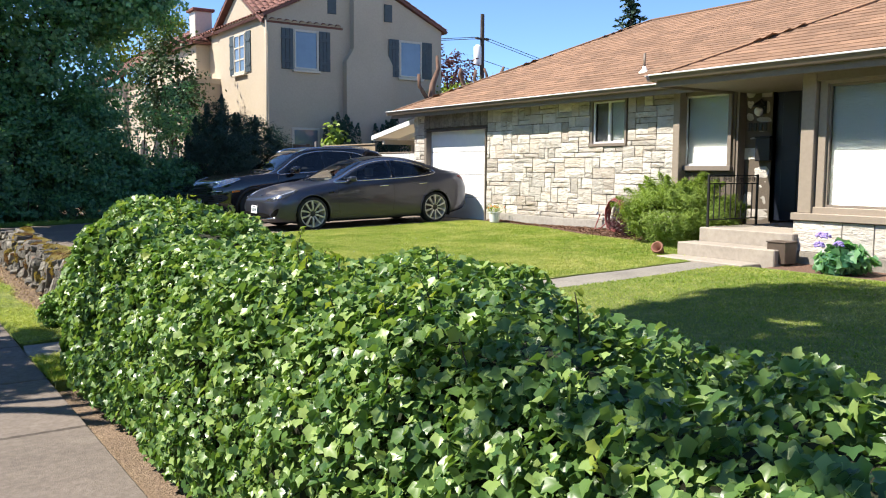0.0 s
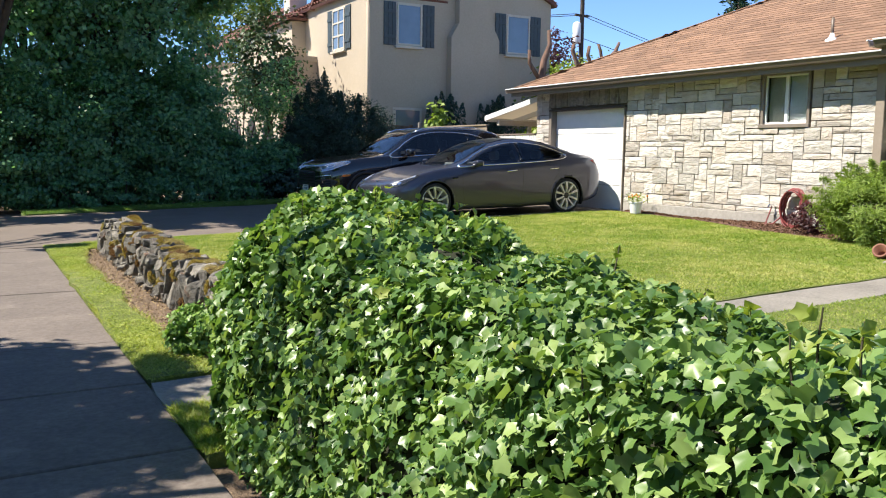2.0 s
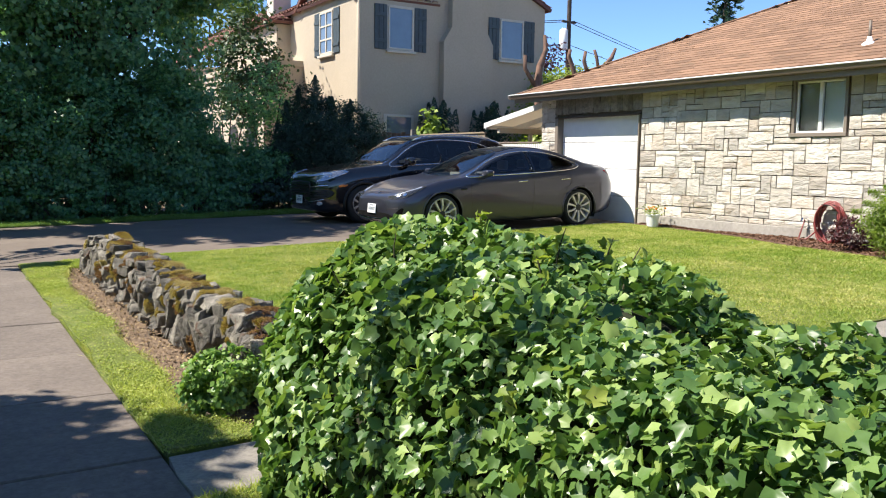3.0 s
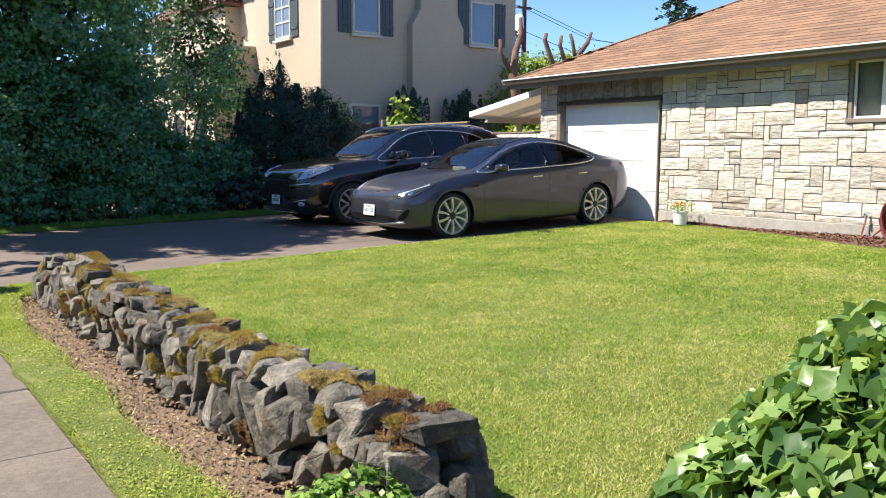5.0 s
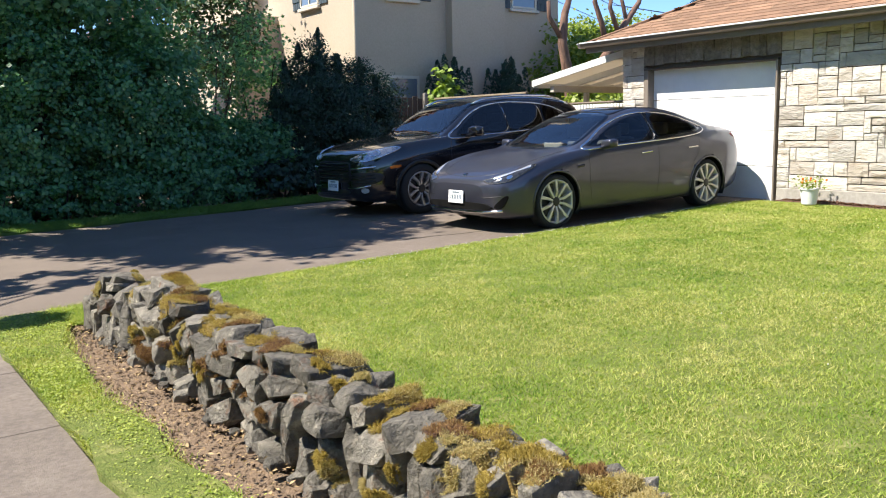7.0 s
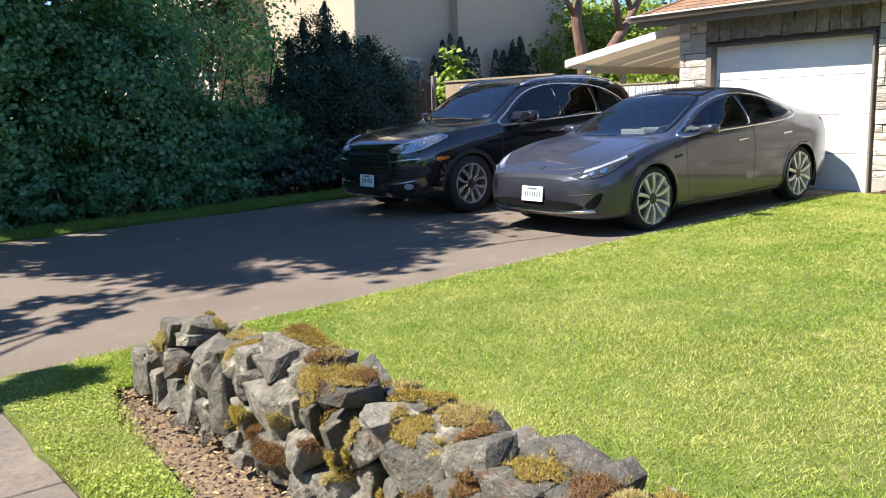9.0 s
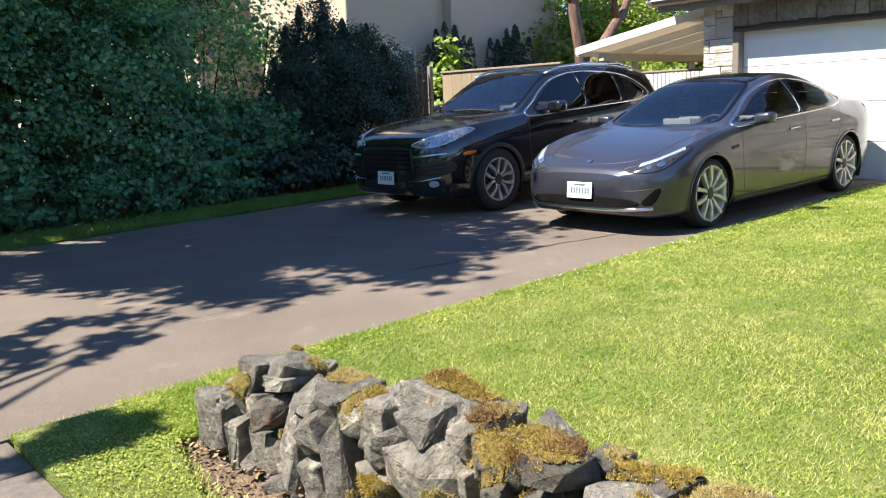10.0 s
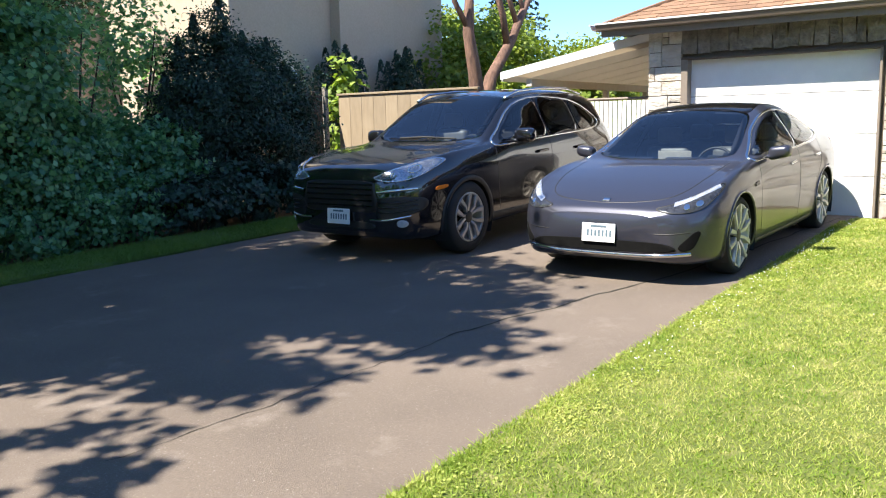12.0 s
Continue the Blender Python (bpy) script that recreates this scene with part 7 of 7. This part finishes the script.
part("lid", box(B(), -0.115, 0.0, -0.135, 0.135, 0.355, 0.38, 0.006), M_iron, mailbox)
number = thing("house_number", "row of dark number marks on the porch wall", "sign", (11.44, 0, 2.02))
for k in range(4):
    part("mark", box(B(), 0, 0.012, 7.88 + k * 0.09, 7.94 + k * 0.09, 0, 0.12, 0.004), M_iron, number)

# hose on its hanger
hose = thing("garden_hose", "coiled dark red garden hose hung on the stone wall", "hose", (11.03, 10.60, 0.29))
part("hanger", tube(B(), [(0.06, -0.12, 0.52), (-0.05, -0.1, 0.56), (-0.08, 0, 0.56), (-0.05, 0.1, 0.56), (0.06, 0.12, 0.52)], 0.01, 6), M_iron, hose)
for k in range(9):
    r1, r2 = 0.19 + rnd.uniform(-0.02, 0.03), 0.29 + rnd.uniform(-0.03, 0.03)
    pts = [(-0.03 + 0.016 * k - 0.05 * rnd.random(), r1 * math.cos(a) + 0.02 * math.sin(2 * a + k), 0.30 + r2 * math.sin(a)) for a in np.linspace(0, 2 * math.pi, 26)]
    part("coil", tube(B(), pts, 0.014, 6, False), M_hose, hose, smooth=True)
part("hose_end", tube(B(), [(0.0, 0.16, 0.2), (-0.08, 0.3, 0.05), (-0.1, 0.42, 0.03), (0.02, 0.45, 0.2), (0.06, 0.44, 0.32)], 0.012, 6), M_hose, hose, smooth=True)
part("tap", tube(B(), [(0.1, 0.44, 0.34), (0.0, 0.44, 0.34), (-0.03, 0.44, 0.30)], 0.014, 6), M_chrome, hose, "brass tap")


def potted(at, r, h, pot, leaf, flower, label, n=160):
    root = thing("flower_pot", label, "flower pot", at)
    part("pot", lathe(B(), [(r * 0.72, 0), (r * 0.8, 0.01), (r, h - 0.02), (r * 1.08, h - 0.018), (r * 1.08, h), (r * 0.9, h), (r * 0.85, h - 0.03)], 28), pot, root)
    P = np.stack([rng.normal(0, r * 0.8, n), rng.normal(0, r * 0.8, n), h + np.abs(rng.normal(0.05, 0.06, n))], 1)
    leaf_ob("leaves", P, rng.normal(0, 0.5, (n, 3)) + np.array([0, 0, 1]), 0.05, BLADE, leaf, root, 0.6)
    bm = B()
    for k in range(9):
        bmesh.ops.create_icosphere(bm, subdivisions=1, radius=0.018, matrix=Matrix.Translation((rnd.gauss(0, r * 0.7), rnd.gauss(0, r * 0.7), h + 0.08 + rnd.random() * 0.06)))
    part("blossom", bm, flower, root)
    return root


potted((10.83, 13.86, G(10.83) + 0.02), 0.12, 0.22, M_white, M_bright, M_amber, "white pot with yellow-green flowers by the garage")
hyd = shrub("hydrangea", (9.15, 5.25, G(9.1)), (0.24, 0.27, 0.17), 450, 60, M_maple, 0.10, IVY, "low hydrangea with violet flower heads", low=-1.0, hollow=0.4)
for k in range(5):
    bm = B()
    c = Vector((rnd.uniform(-0.2, 0.05), rnd.uniform(-0.25, 0.25), rnd.uniform(0.3, 0.42)))
    for j in range(34):
        d = Vector((rnd.gauss(0, 1), rnd.gauss(0, 1), abs(rnd.gauss(0, 1)))).normalized() * 0.055
        bmesh.ops.create_icosphere(bm, subdivisions=1, radius=0.014, matrix=Matrix.Translation(c + d))
    part("flower_head", bm, M_violet, hyd, "violet flower head")
NEEDLES = (BLADE[0] * np.array([0.32, 1, 1]), BLADE[1])
juniper = shrub("juniper", (10.25, 8.55, G(10.2)), (0.72, 0.9, 0.47), 30000, 170, M_juniper, 0.075, NEEDLES, "spreading yellow-green juniper beside the porch", low=-1.0, hollow=0.45, spread=0.12)
P, N = [], []
for k in range(34):
    # feathery sprays that lean outwards
    a, e = rnd.uniform(0, 6.283), rnd.uniform(0.25, 1.3)
    d = np.array([math.cos(a) * math.cos(e), math.sin(a) * math.cos(e) * 1.15, math.sin(e) * 0.75])
    t = rng.random(520)
    P.append(np.array([0, 0, 0.42]) + d * (0.45 + 0.52 * t)[:, None] + rng.normal(0, 1, (520, 3)) * (0.075 * (1.15 - t))[:, None])
    N.append(np.tile(d + np.array([0, 0, 0.5]), (520, 1)))
P, N = np.concatenate(P), np.concatenate(N)
P[:, 2] = np.maximum(P[:, 2], 0.03)
tagged(leaf_ob("sprays", P, N, 0.06, NEEDLES, M_juniper, juniper, 0.5), kind="stuff")
shrub("barberry", (10.72, 10.02, G(10.7)), (0.30, 0.34, 0.24), 2600, 60, M_purple, 0.04, BLADE, "dark red barberry bush beside the juniper", low=-1.0, hollow=0.3)
M_boxleaf = leafmat("box_leaf", (0.09, 0.20, 0.035), (0.30, 0.44, 0.10), 0.4, 0.35)
shrub("boxwood", (1.36, 7.68, 0.02), (0.22, 0.22, 0.17), 5200, 90, M_boxleaf, 0.032, LEAFLET, "small green shrub at the foot of the wall", low=-1.0, hollow=0.4)
planter = thing("brown_box", "small dark brown wooden box beside the steps", "box", (9.35, 6.16, G(9.3) + 0.02))
part("side", box(B(), -0.12, 0.12, -0.13, 0.13, 0, 0.26, 0.008), M_brown, planter)
part("lid", box(B(), -0.13, 0.13, -0.14, 0.14, 0.26, 0.275, 0.004), M_brown, planter)
jar = thing("clay_pot", "tipped terracotta pot beside the steps", "flower pot", (9.05, 7.86, G(9) + 0.075))
j = part("pot", lathe(B(), [(0.05, -0.08), (0.075, 0.06), (0.085, 0.06), (0.085, 0.09), (0.065, 0.09), (0.05, -0.05)], 18), M_clay, jar, smooth=True)
j.matrix_basis = pose(0, 0, 0, 0, -60, 20)
yucca = thing("yucca", "spiky grey-green yucca at the driveway edge", "plant", (9.55, 21.75, 0.24))
for k in range(38):
    a, e, ln = rnd.uniform(0, 6.28), rnd.uniform(0.25, 1.35), rnd.uniform(0.6, 0.95)
    d = Vector((math.cos(a) * math.cos(e), math.sin(a) * math.cos(e), math.sin(e)))
    s = d.orthogonal().normalized() * 0.02
    bm = B()
    v = [bm.verts.new(p) for p in (-s, s, d * ln * 0.6 + s * 0.8, d * ln * 0.6 - s * 0.8, d * ln + Vector((0, 0, -0.06)))]
    bm.faces.new(v[:4]), bm.faces.new((v[3], v[2], v[4]))
    part("blade", bm, M_yucca, yucca)

# long crack across the driveway
crack = thing("driveway_crack", "long dark crack with weeds across the asphalt", "crack", kind="structure")
bm = B()
line = [(11.0, 14.95), (6.84, 15.46), (5.9, 15.70), (4.9, 15.93), (4.44, 16.04), (4.1, 16.02), (3.4, 16.06), (2.7, 16.1), (1.9, 16.15)]
pts = []
for (xa, ya), (xb, yb) in zip(line, line[1:]):
    n = max(2, int((xa - xb) / 0.07))
    pts += [(xa + (xb - xa) * i / n, ya + (yb - ya) * i / n + 0.045 * noise.noise(Vector(((xa + (xb - xa) * i / n) * 2.3, 1.0, 3))) + 0.02 * noise.noise(Vector(((xa + (xb - xa) * i / n) * 9.0, 5.0, 3)))) for i in range(n)]
prev = None
for x, y in pts:
    w = (0.006 + 0.008 * rnd.random()) * (1 if x > 4.4 else 0.3)
    z = G(x) + 0.01 * noise.noise(Vector((x * 0.7, y * 0.7, 3))) + 0.003
    cur = (bm.verts.new((x, y - w, z)), bm.verts.new((x, y + w, z)))
    if prev:
        bm.faces.new((prev[0], prev[1], cur[1], cur[0]))
    prev = cur
part("fissure", bm, M_crack, crack)

chip_n = 5200
P = np.stack([rng.uniform(0, 1, chip_n), rng.uniform(7.7, 14.4, chip_n), np.zeros(chip_n)], 1)
for q in P:
    xa = bed_edge(q[1])
    q[0] = xa + (11.12 - xa) * q[0]
    q[2] = G(q[0]) + 0.035 + 0.05 * noise.noise(Vector((q[0] * 0.7, q[1] * 0.7, 3)))
chips = new("bark_chips", array_mesh("bark_chips", *scatter(P, np.tile(np.array([0, 0, 1.0]), (chip_n, 1)), 0.06 * rng.uniform(0.4, 1.3, chip_n), BLADE, 0.5), M_chip))
tagged(chips, "loose brown bark chips on the bed", "mulch", kind="stuff")

# dry litter on the bare soil below the wall
lit_n = 1900
P = np.stack([rng.uniform(1.2, 1.62, lit_n), rng.uniform(7.3, 14.3, lit_n), rng.uniform(-0.005, 0.02, lit_n) + 0.03], 1)
litter = new("leaf_litter", array_mesh("leaf_litter", *scatter(P, np.tile(np.array([0, 0, 1.0]), (lit_n, 1)), 0.028 * rng.uniform(0.4, 1.3, lit_n), BLADE, 0.35), M_litter))
tagged(litter, "dry straw and leaf litter on bare soil", "litter", kind="stuff")
crumb = (np.array([(0.5, 0, -0.2), (-0.3, 0.45, -0.2), (-0.3, -0.45, -0.2), (0, 0, 0.4)], float), np.array([(0, 1, 3), (1, 2, 3), (2, 0, 3)]))
P = np.stack([1.18 + 0.44 * rng.random(2600), rng.uniform(7.4, 14.2, 2600), np.full(2600, 0.034)], 1)
crumbs = new("soil_crumbs", array_mesh("soil_crumbs", *scatter(P, np.tile(np.array([0, 0, 1.0]), (2600, 1)), 0.03 * rng.random(2600) ** 2 + 0.006, crumb, 0.4), M_soil))
tagged(crumbs, "loose brown soil crumbs below the stone wall", "soil", kind="stuff")
lit2 = 1500
P = np.stack([rng.uniform(0.94, 1.2, lit2), rng.uniform(1.0, 5.9, lit2), rng.uniform(-0.06, -0.05, lit2) + 0.005 + 0.0], 1)
litter2 = new("leaf_litter", array_mesh("leaf_litter", *scatter(P, np.tile(np.array([0, 0, 1.0]), (lit2, 1)), 0.022 * rng.uniform(0.4, 1.3, lit2), BLADE, 0.35), M_litter))
tagged(litter2, "brown leaf crumbs on the soil below the hedge", "litter", kind="stuff")

# ---- split-stone facing, stone by stone ----
def split_stone(seed):
    """A stone one unit wide and high that stands out of the wall towards -x, with a rough broken face."""
    r = random.Random(seed)
    bm = B()
    ny, nz = 4, 3
    rows = []
    for i in range(ny + 1):
        row = []
        for j in range(nz + 1):
            edge = i in (0, ny) or j in (0, nz)
            u, v = i / ny, j / nz
            if not edge:
                u, v = u + r.uniform(-0.06, 0.06), v + r.uniform(-0.08, 0.08)
            d = -0.86 - r.uniform(0, 0.06) if edge else -0.95 - r.uniform(0, 0.16)
            row.append(bm.verts.new((d, u - 0.5, v - 0.5)))
        rows.append(row)
    for i in range(ny):
        for j in range(nz):
            bm.faces.new((rows[i][j], rows[i + 1][j], rows[i + 1][j + 1], rows[i][j + 1]))
    rim = [e for e in bm.edges if e.is_boundary]
    for v in bmesh.ops.extrude_edge_only(bm, edges=rim)["geom"]:
        if isinstance(v, bmesh.types.BMVert):
            v.co.x = 0.25
    bmesh.ops.triangulate(bm, faces=bm.faces)
    return mesh_of(bm, "stone", M_stone)


STONES = [split_stone(i) for i in range(14)]
# stone meshes copied for the lintel row, recoloured to carry the eave's shade
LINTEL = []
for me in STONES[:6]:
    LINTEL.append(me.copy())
    LINTEL[-1].materials[0] = M_stone_shaded


def face_with_stone(parent, x, y0, y1, z0, z1, holes=(), cy=0.095, cz=0.095, depth=0.036, soldier=None):
    """Fill a wall face with random ashlar: stones of mixed sizes fitted together, each an object."""
    ny, nz = round((y1 - y0) / cy), round((z1 - z0) / cz)
    cy, cz = (y1 - y0) / ny, (z1 - z0) / nz
    used = [[False] * nz for _ in range(ny)]
    for i in range(ny):
        for j in range(nz):
            y, z = y0 + (i + 0.5) * cy, z0 + (j + 0.5) * cz
            used[i][j] = any(a < y < b and c < z < d for a, b, c, d in holes)
    for j in range(nz):
        for i in range(ny):
            if used[i][j]:
                continue
            w, h = rnd.choice(((5, 1), (6, 1), (7, 1), (4, 1), (3, 1), (5, 2), (6, 2), (4, 2), (4, 2), (3, 2), (3, 2), (3, 3), (2, 1), (2, 2), (2, 3), (4, 3), (5, 2)))
            ww = 0
            while ww < w and i + ww < ny and not used[i + ww][j]:
                ww += 1
            hh = 1
            while hh < h and j + hh < nz and all(not used[i + k][j + hh] for k in range(ww)):
                hh += 1
            for a in range(ww):
                for b in range(hh):
                    used[i + a][j + b] = True
            g = rnd.uniform(0.010, 0.016)
            m = pose(x + 0.05, y0 + (i + ww / 2) * cy, z0 + (j + hh / 2) * cz, rnd.uniform(-0.6, 0.6), 0, 0) @ Matrix.Diagonal((0.05 + rnd.uniform(-0.008, 0.012), (ww * cy - g) * rnd.choice((1, -1)), (hh * cz - g) * rnd.choice((1, -1)), 1))
            piece("stone", rnd.choice(STONES), parent, m)


front_wall = [o for o in house.children if o.name == "front_wall"][0]
face_with_stone(front_wall, HX, 9.44, 17.5, 0.475, 2.70, [(GAR[0] - 0.05, GAR[1] + 0.02, -1, 2.8), (WIN[0], WIN[1], WIN[2], WIN[3])])
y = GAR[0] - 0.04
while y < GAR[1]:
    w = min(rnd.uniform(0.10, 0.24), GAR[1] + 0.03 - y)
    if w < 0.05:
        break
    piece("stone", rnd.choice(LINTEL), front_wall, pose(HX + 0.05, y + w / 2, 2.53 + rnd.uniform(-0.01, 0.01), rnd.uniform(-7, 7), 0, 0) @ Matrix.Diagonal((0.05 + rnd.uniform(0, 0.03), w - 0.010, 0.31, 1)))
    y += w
wing_wall = [o for o in house.children if o.name == "wing_wall"][0]
face_with_stone(wing_wall, PX, 1.5, 6.2, 0.40, 0.785, cy=0.13, cz=0.19)
porch_wall = [o for o in house.children if o.name == "porch_wall"][0]
face_with_stone(porch_wall, 11.5, 7.84, 8.32, 0.62, 2.72)

# ---- grass ----
M_dry = leafmat("dry_grass", (0.30, 0.34, 0.085), (0.60, 0.55, 0.24), 0.7, 0.35, 0.3)


def grass(name, x0, x1, y0, y1, n, hmin, hmax, material, parent, bias=1.0, patch=None, rise=0.0, width=0.0034, lean=0.8, limit=None, wave=0.0):
    """Short blades on a stretch of ground; bias > 1 sets more of them towards x0."""
    X = x0 + (x1 - x0) * rng.random(n) ** bias
    Y = y0 + (y1 - y0) * rng.random(n)
    if patch is not None:
        keep = np.array([noise.noise(Vector((a * 0.9, b * 0.9, 4))) + 0.5 * noise.noise(Vector((a * 3, b * 3, 7))) > patch for a, b in zip(X, Y)])
        X, Y = X[keep], Y[keep]
    if limit:
        keep = np.array([a < limit(b) for a, b in zip(X, Y)])
        X, Y = X[keep], Y[keep]
    n = len(X)
    Z = np.maximum(0, 0.026 * (X - 0.2)) + rise
    if wave:
        Z += np.array([wave * noise.noise(Vector((a * 0.7, b * 0.7, 3))) for a, b in zip(X, Y)])
    h = rng.uniform(hmin, hmax, n)
    a = rng.uniform(0, 2 * math.pi, n)
    wv = np.stack([np.cos(a), np.sin(a), np.zeros(n)], 1) * (width * rng.uniform(0.7, 1.4, n) * np.maximum(1, X / 4.5))[:, None]
    tip = np.stack([X + rng.normal(0, lean, n) * h, Y + rng.normal(0, lean, n) * h, Z + h], 1)
    base = np.stack([X, Y, Z], 1)
    V = np.stack([base - wv, base + wv, tip], 1).reshape(-1, 3)
    F = np.arange(3 * n).reshape(-1, 3)
    ob = new(name, array_mesh(name, V, F, material))
    ob.parent = parent
    return tagged(ob, kind="stuff")


M_vergegrass = leafmat("verge_grass", (0.14, 0.24, 0.02), (0.56, 0.58, 0.17), 0.6, 0.4, 0.3, drift=0.8)
grass("grass", 1.97, 10.9, 7.10, 14.80, 380000, 0.012, 0.026, M_grass, lawn, 1.35, rise=0.008, limit=bed_edge, wave=0.02)
grass("grass", 1.97, 10.9, 7.10, 14.75, 120000, 0.012, 0.026, M_dry, lawn, 1.35, patch=0.02, rise=0.008, limit=bed_edge, wave=0.02)
grass("grass", 1.97, 5.6, 7.3, 13.4, 60000, 0.012, 0.026, M_dry, lawn, 1.0, patch=-0.05, rise=0.008, wave=0.02)
grass("grass", 2.0, 10.6, 14.70, 14.86, 18000, 0.018, 0.042, M_grass, lawn, 1.2, rise=0.0)
grass("grass", 2.0, 8.8, 1.0, 6.52, 80000, 0.012, 0.028, M_grass, lawn_2, 0.8, rise=0.008, wave=0.02)
grass("grass", 0.92, 1.60, 7.10, 14.82, 60000, 0.010, 0.026, M_vergegrass, verge, 1.0, rise=0.012, lean=0.9, limit=lambda y: verge_edge(y) + rnd.gauss(0, 0.025))
grass("grass", 0.92, 1.40, 7.2, 14.6, 30000, 0.010, 0.030, M_dry, verge, 1.0, patch=-0.1, lean=0.9, rise=0.01, limit=lambda y: verge_edge(y) + rnd.gauss(0, 0.05))
grass("grass", 0.92, 1.22, 5.75, 6.52, 4000, 0.02, 0.05, M_grass, verge_2, 1.0, rise=0.01)
# greener blades for the strip, with the thicket's shade darkened into them
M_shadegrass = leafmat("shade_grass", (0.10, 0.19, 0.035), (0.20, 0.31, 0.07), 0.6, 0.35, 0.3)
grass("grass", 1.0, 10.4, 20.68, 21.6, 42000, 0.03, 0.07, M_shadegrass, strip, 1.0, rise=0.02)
grass("grass", 1.42, 2.0, 14.15, 14.82, 7000, 0.02, 0.06, M_grass, verge, 1.0, rise=0.0)
# small round leaves of clover and moss on the verge and along the lawn's edge
def creepers(x0, x1, y0, y1, n, size, parent, rise, limit=None):
    P = np.stack([rng.uniform(x0, x1, n), rng.uniform(y0, y1, n), np.zeros(n)], 1)
    keep = np.array([noise.noise(Vector((p[0] * 3, p[1] * 3, 2))) + rnd.gauss(0, 0.4) > 0.1 and (limit is None or p[0] < limit(p[1])) for p in P])
    P = P[keep]
    P[:, 2] = np.maximum(0, 0.026 * (P[:, 0] - 0.2)) + rise + rng.uniform(0, 0.016, len(P))
    tagged(leaf_ob("clover_leaves", P, np.tile(np.array([0, 0, 1.0]), (len(P), 1)), size * rng.uniform(0.6, 1.4, len(P)), LEAFLET, M_vergegrass, parent, 0.45), kind="stuff")


creepers(0.93, 1.45, 7.15, 14.7, 42000, 0.012, verge, 0.025, lambda y: verge_edge(y) + rnd.gauss(0, 0.04))
creepers(1.3, 2.0, 14.1, 14.8, 6000, 0.014, verge, 0.02)
creepers(2.2, 10.6, 14.5, 14.86, 14000, 0.013, lawn, 0.018)
# clover flowers along the lawn's edge
bm = B()
for i in range(180):
    x = rnd.uniform(4.0, 10.6)
    y = 14.8 - abs(rnd.gauss(0, 0.12)) if rnd.random() < 0.8 else rnd.uniform(8, 14.5)
    bmesh.ops.create_icosphere(bm, subdivisions=1, radius=0.0045, matrix=Matrix.Translation((x, y, G(x) + 0.045)))
clover = solid("clover_flowers", bm, M_white, "tiny white clover flowers in the lawn", "flowers", "stuff")
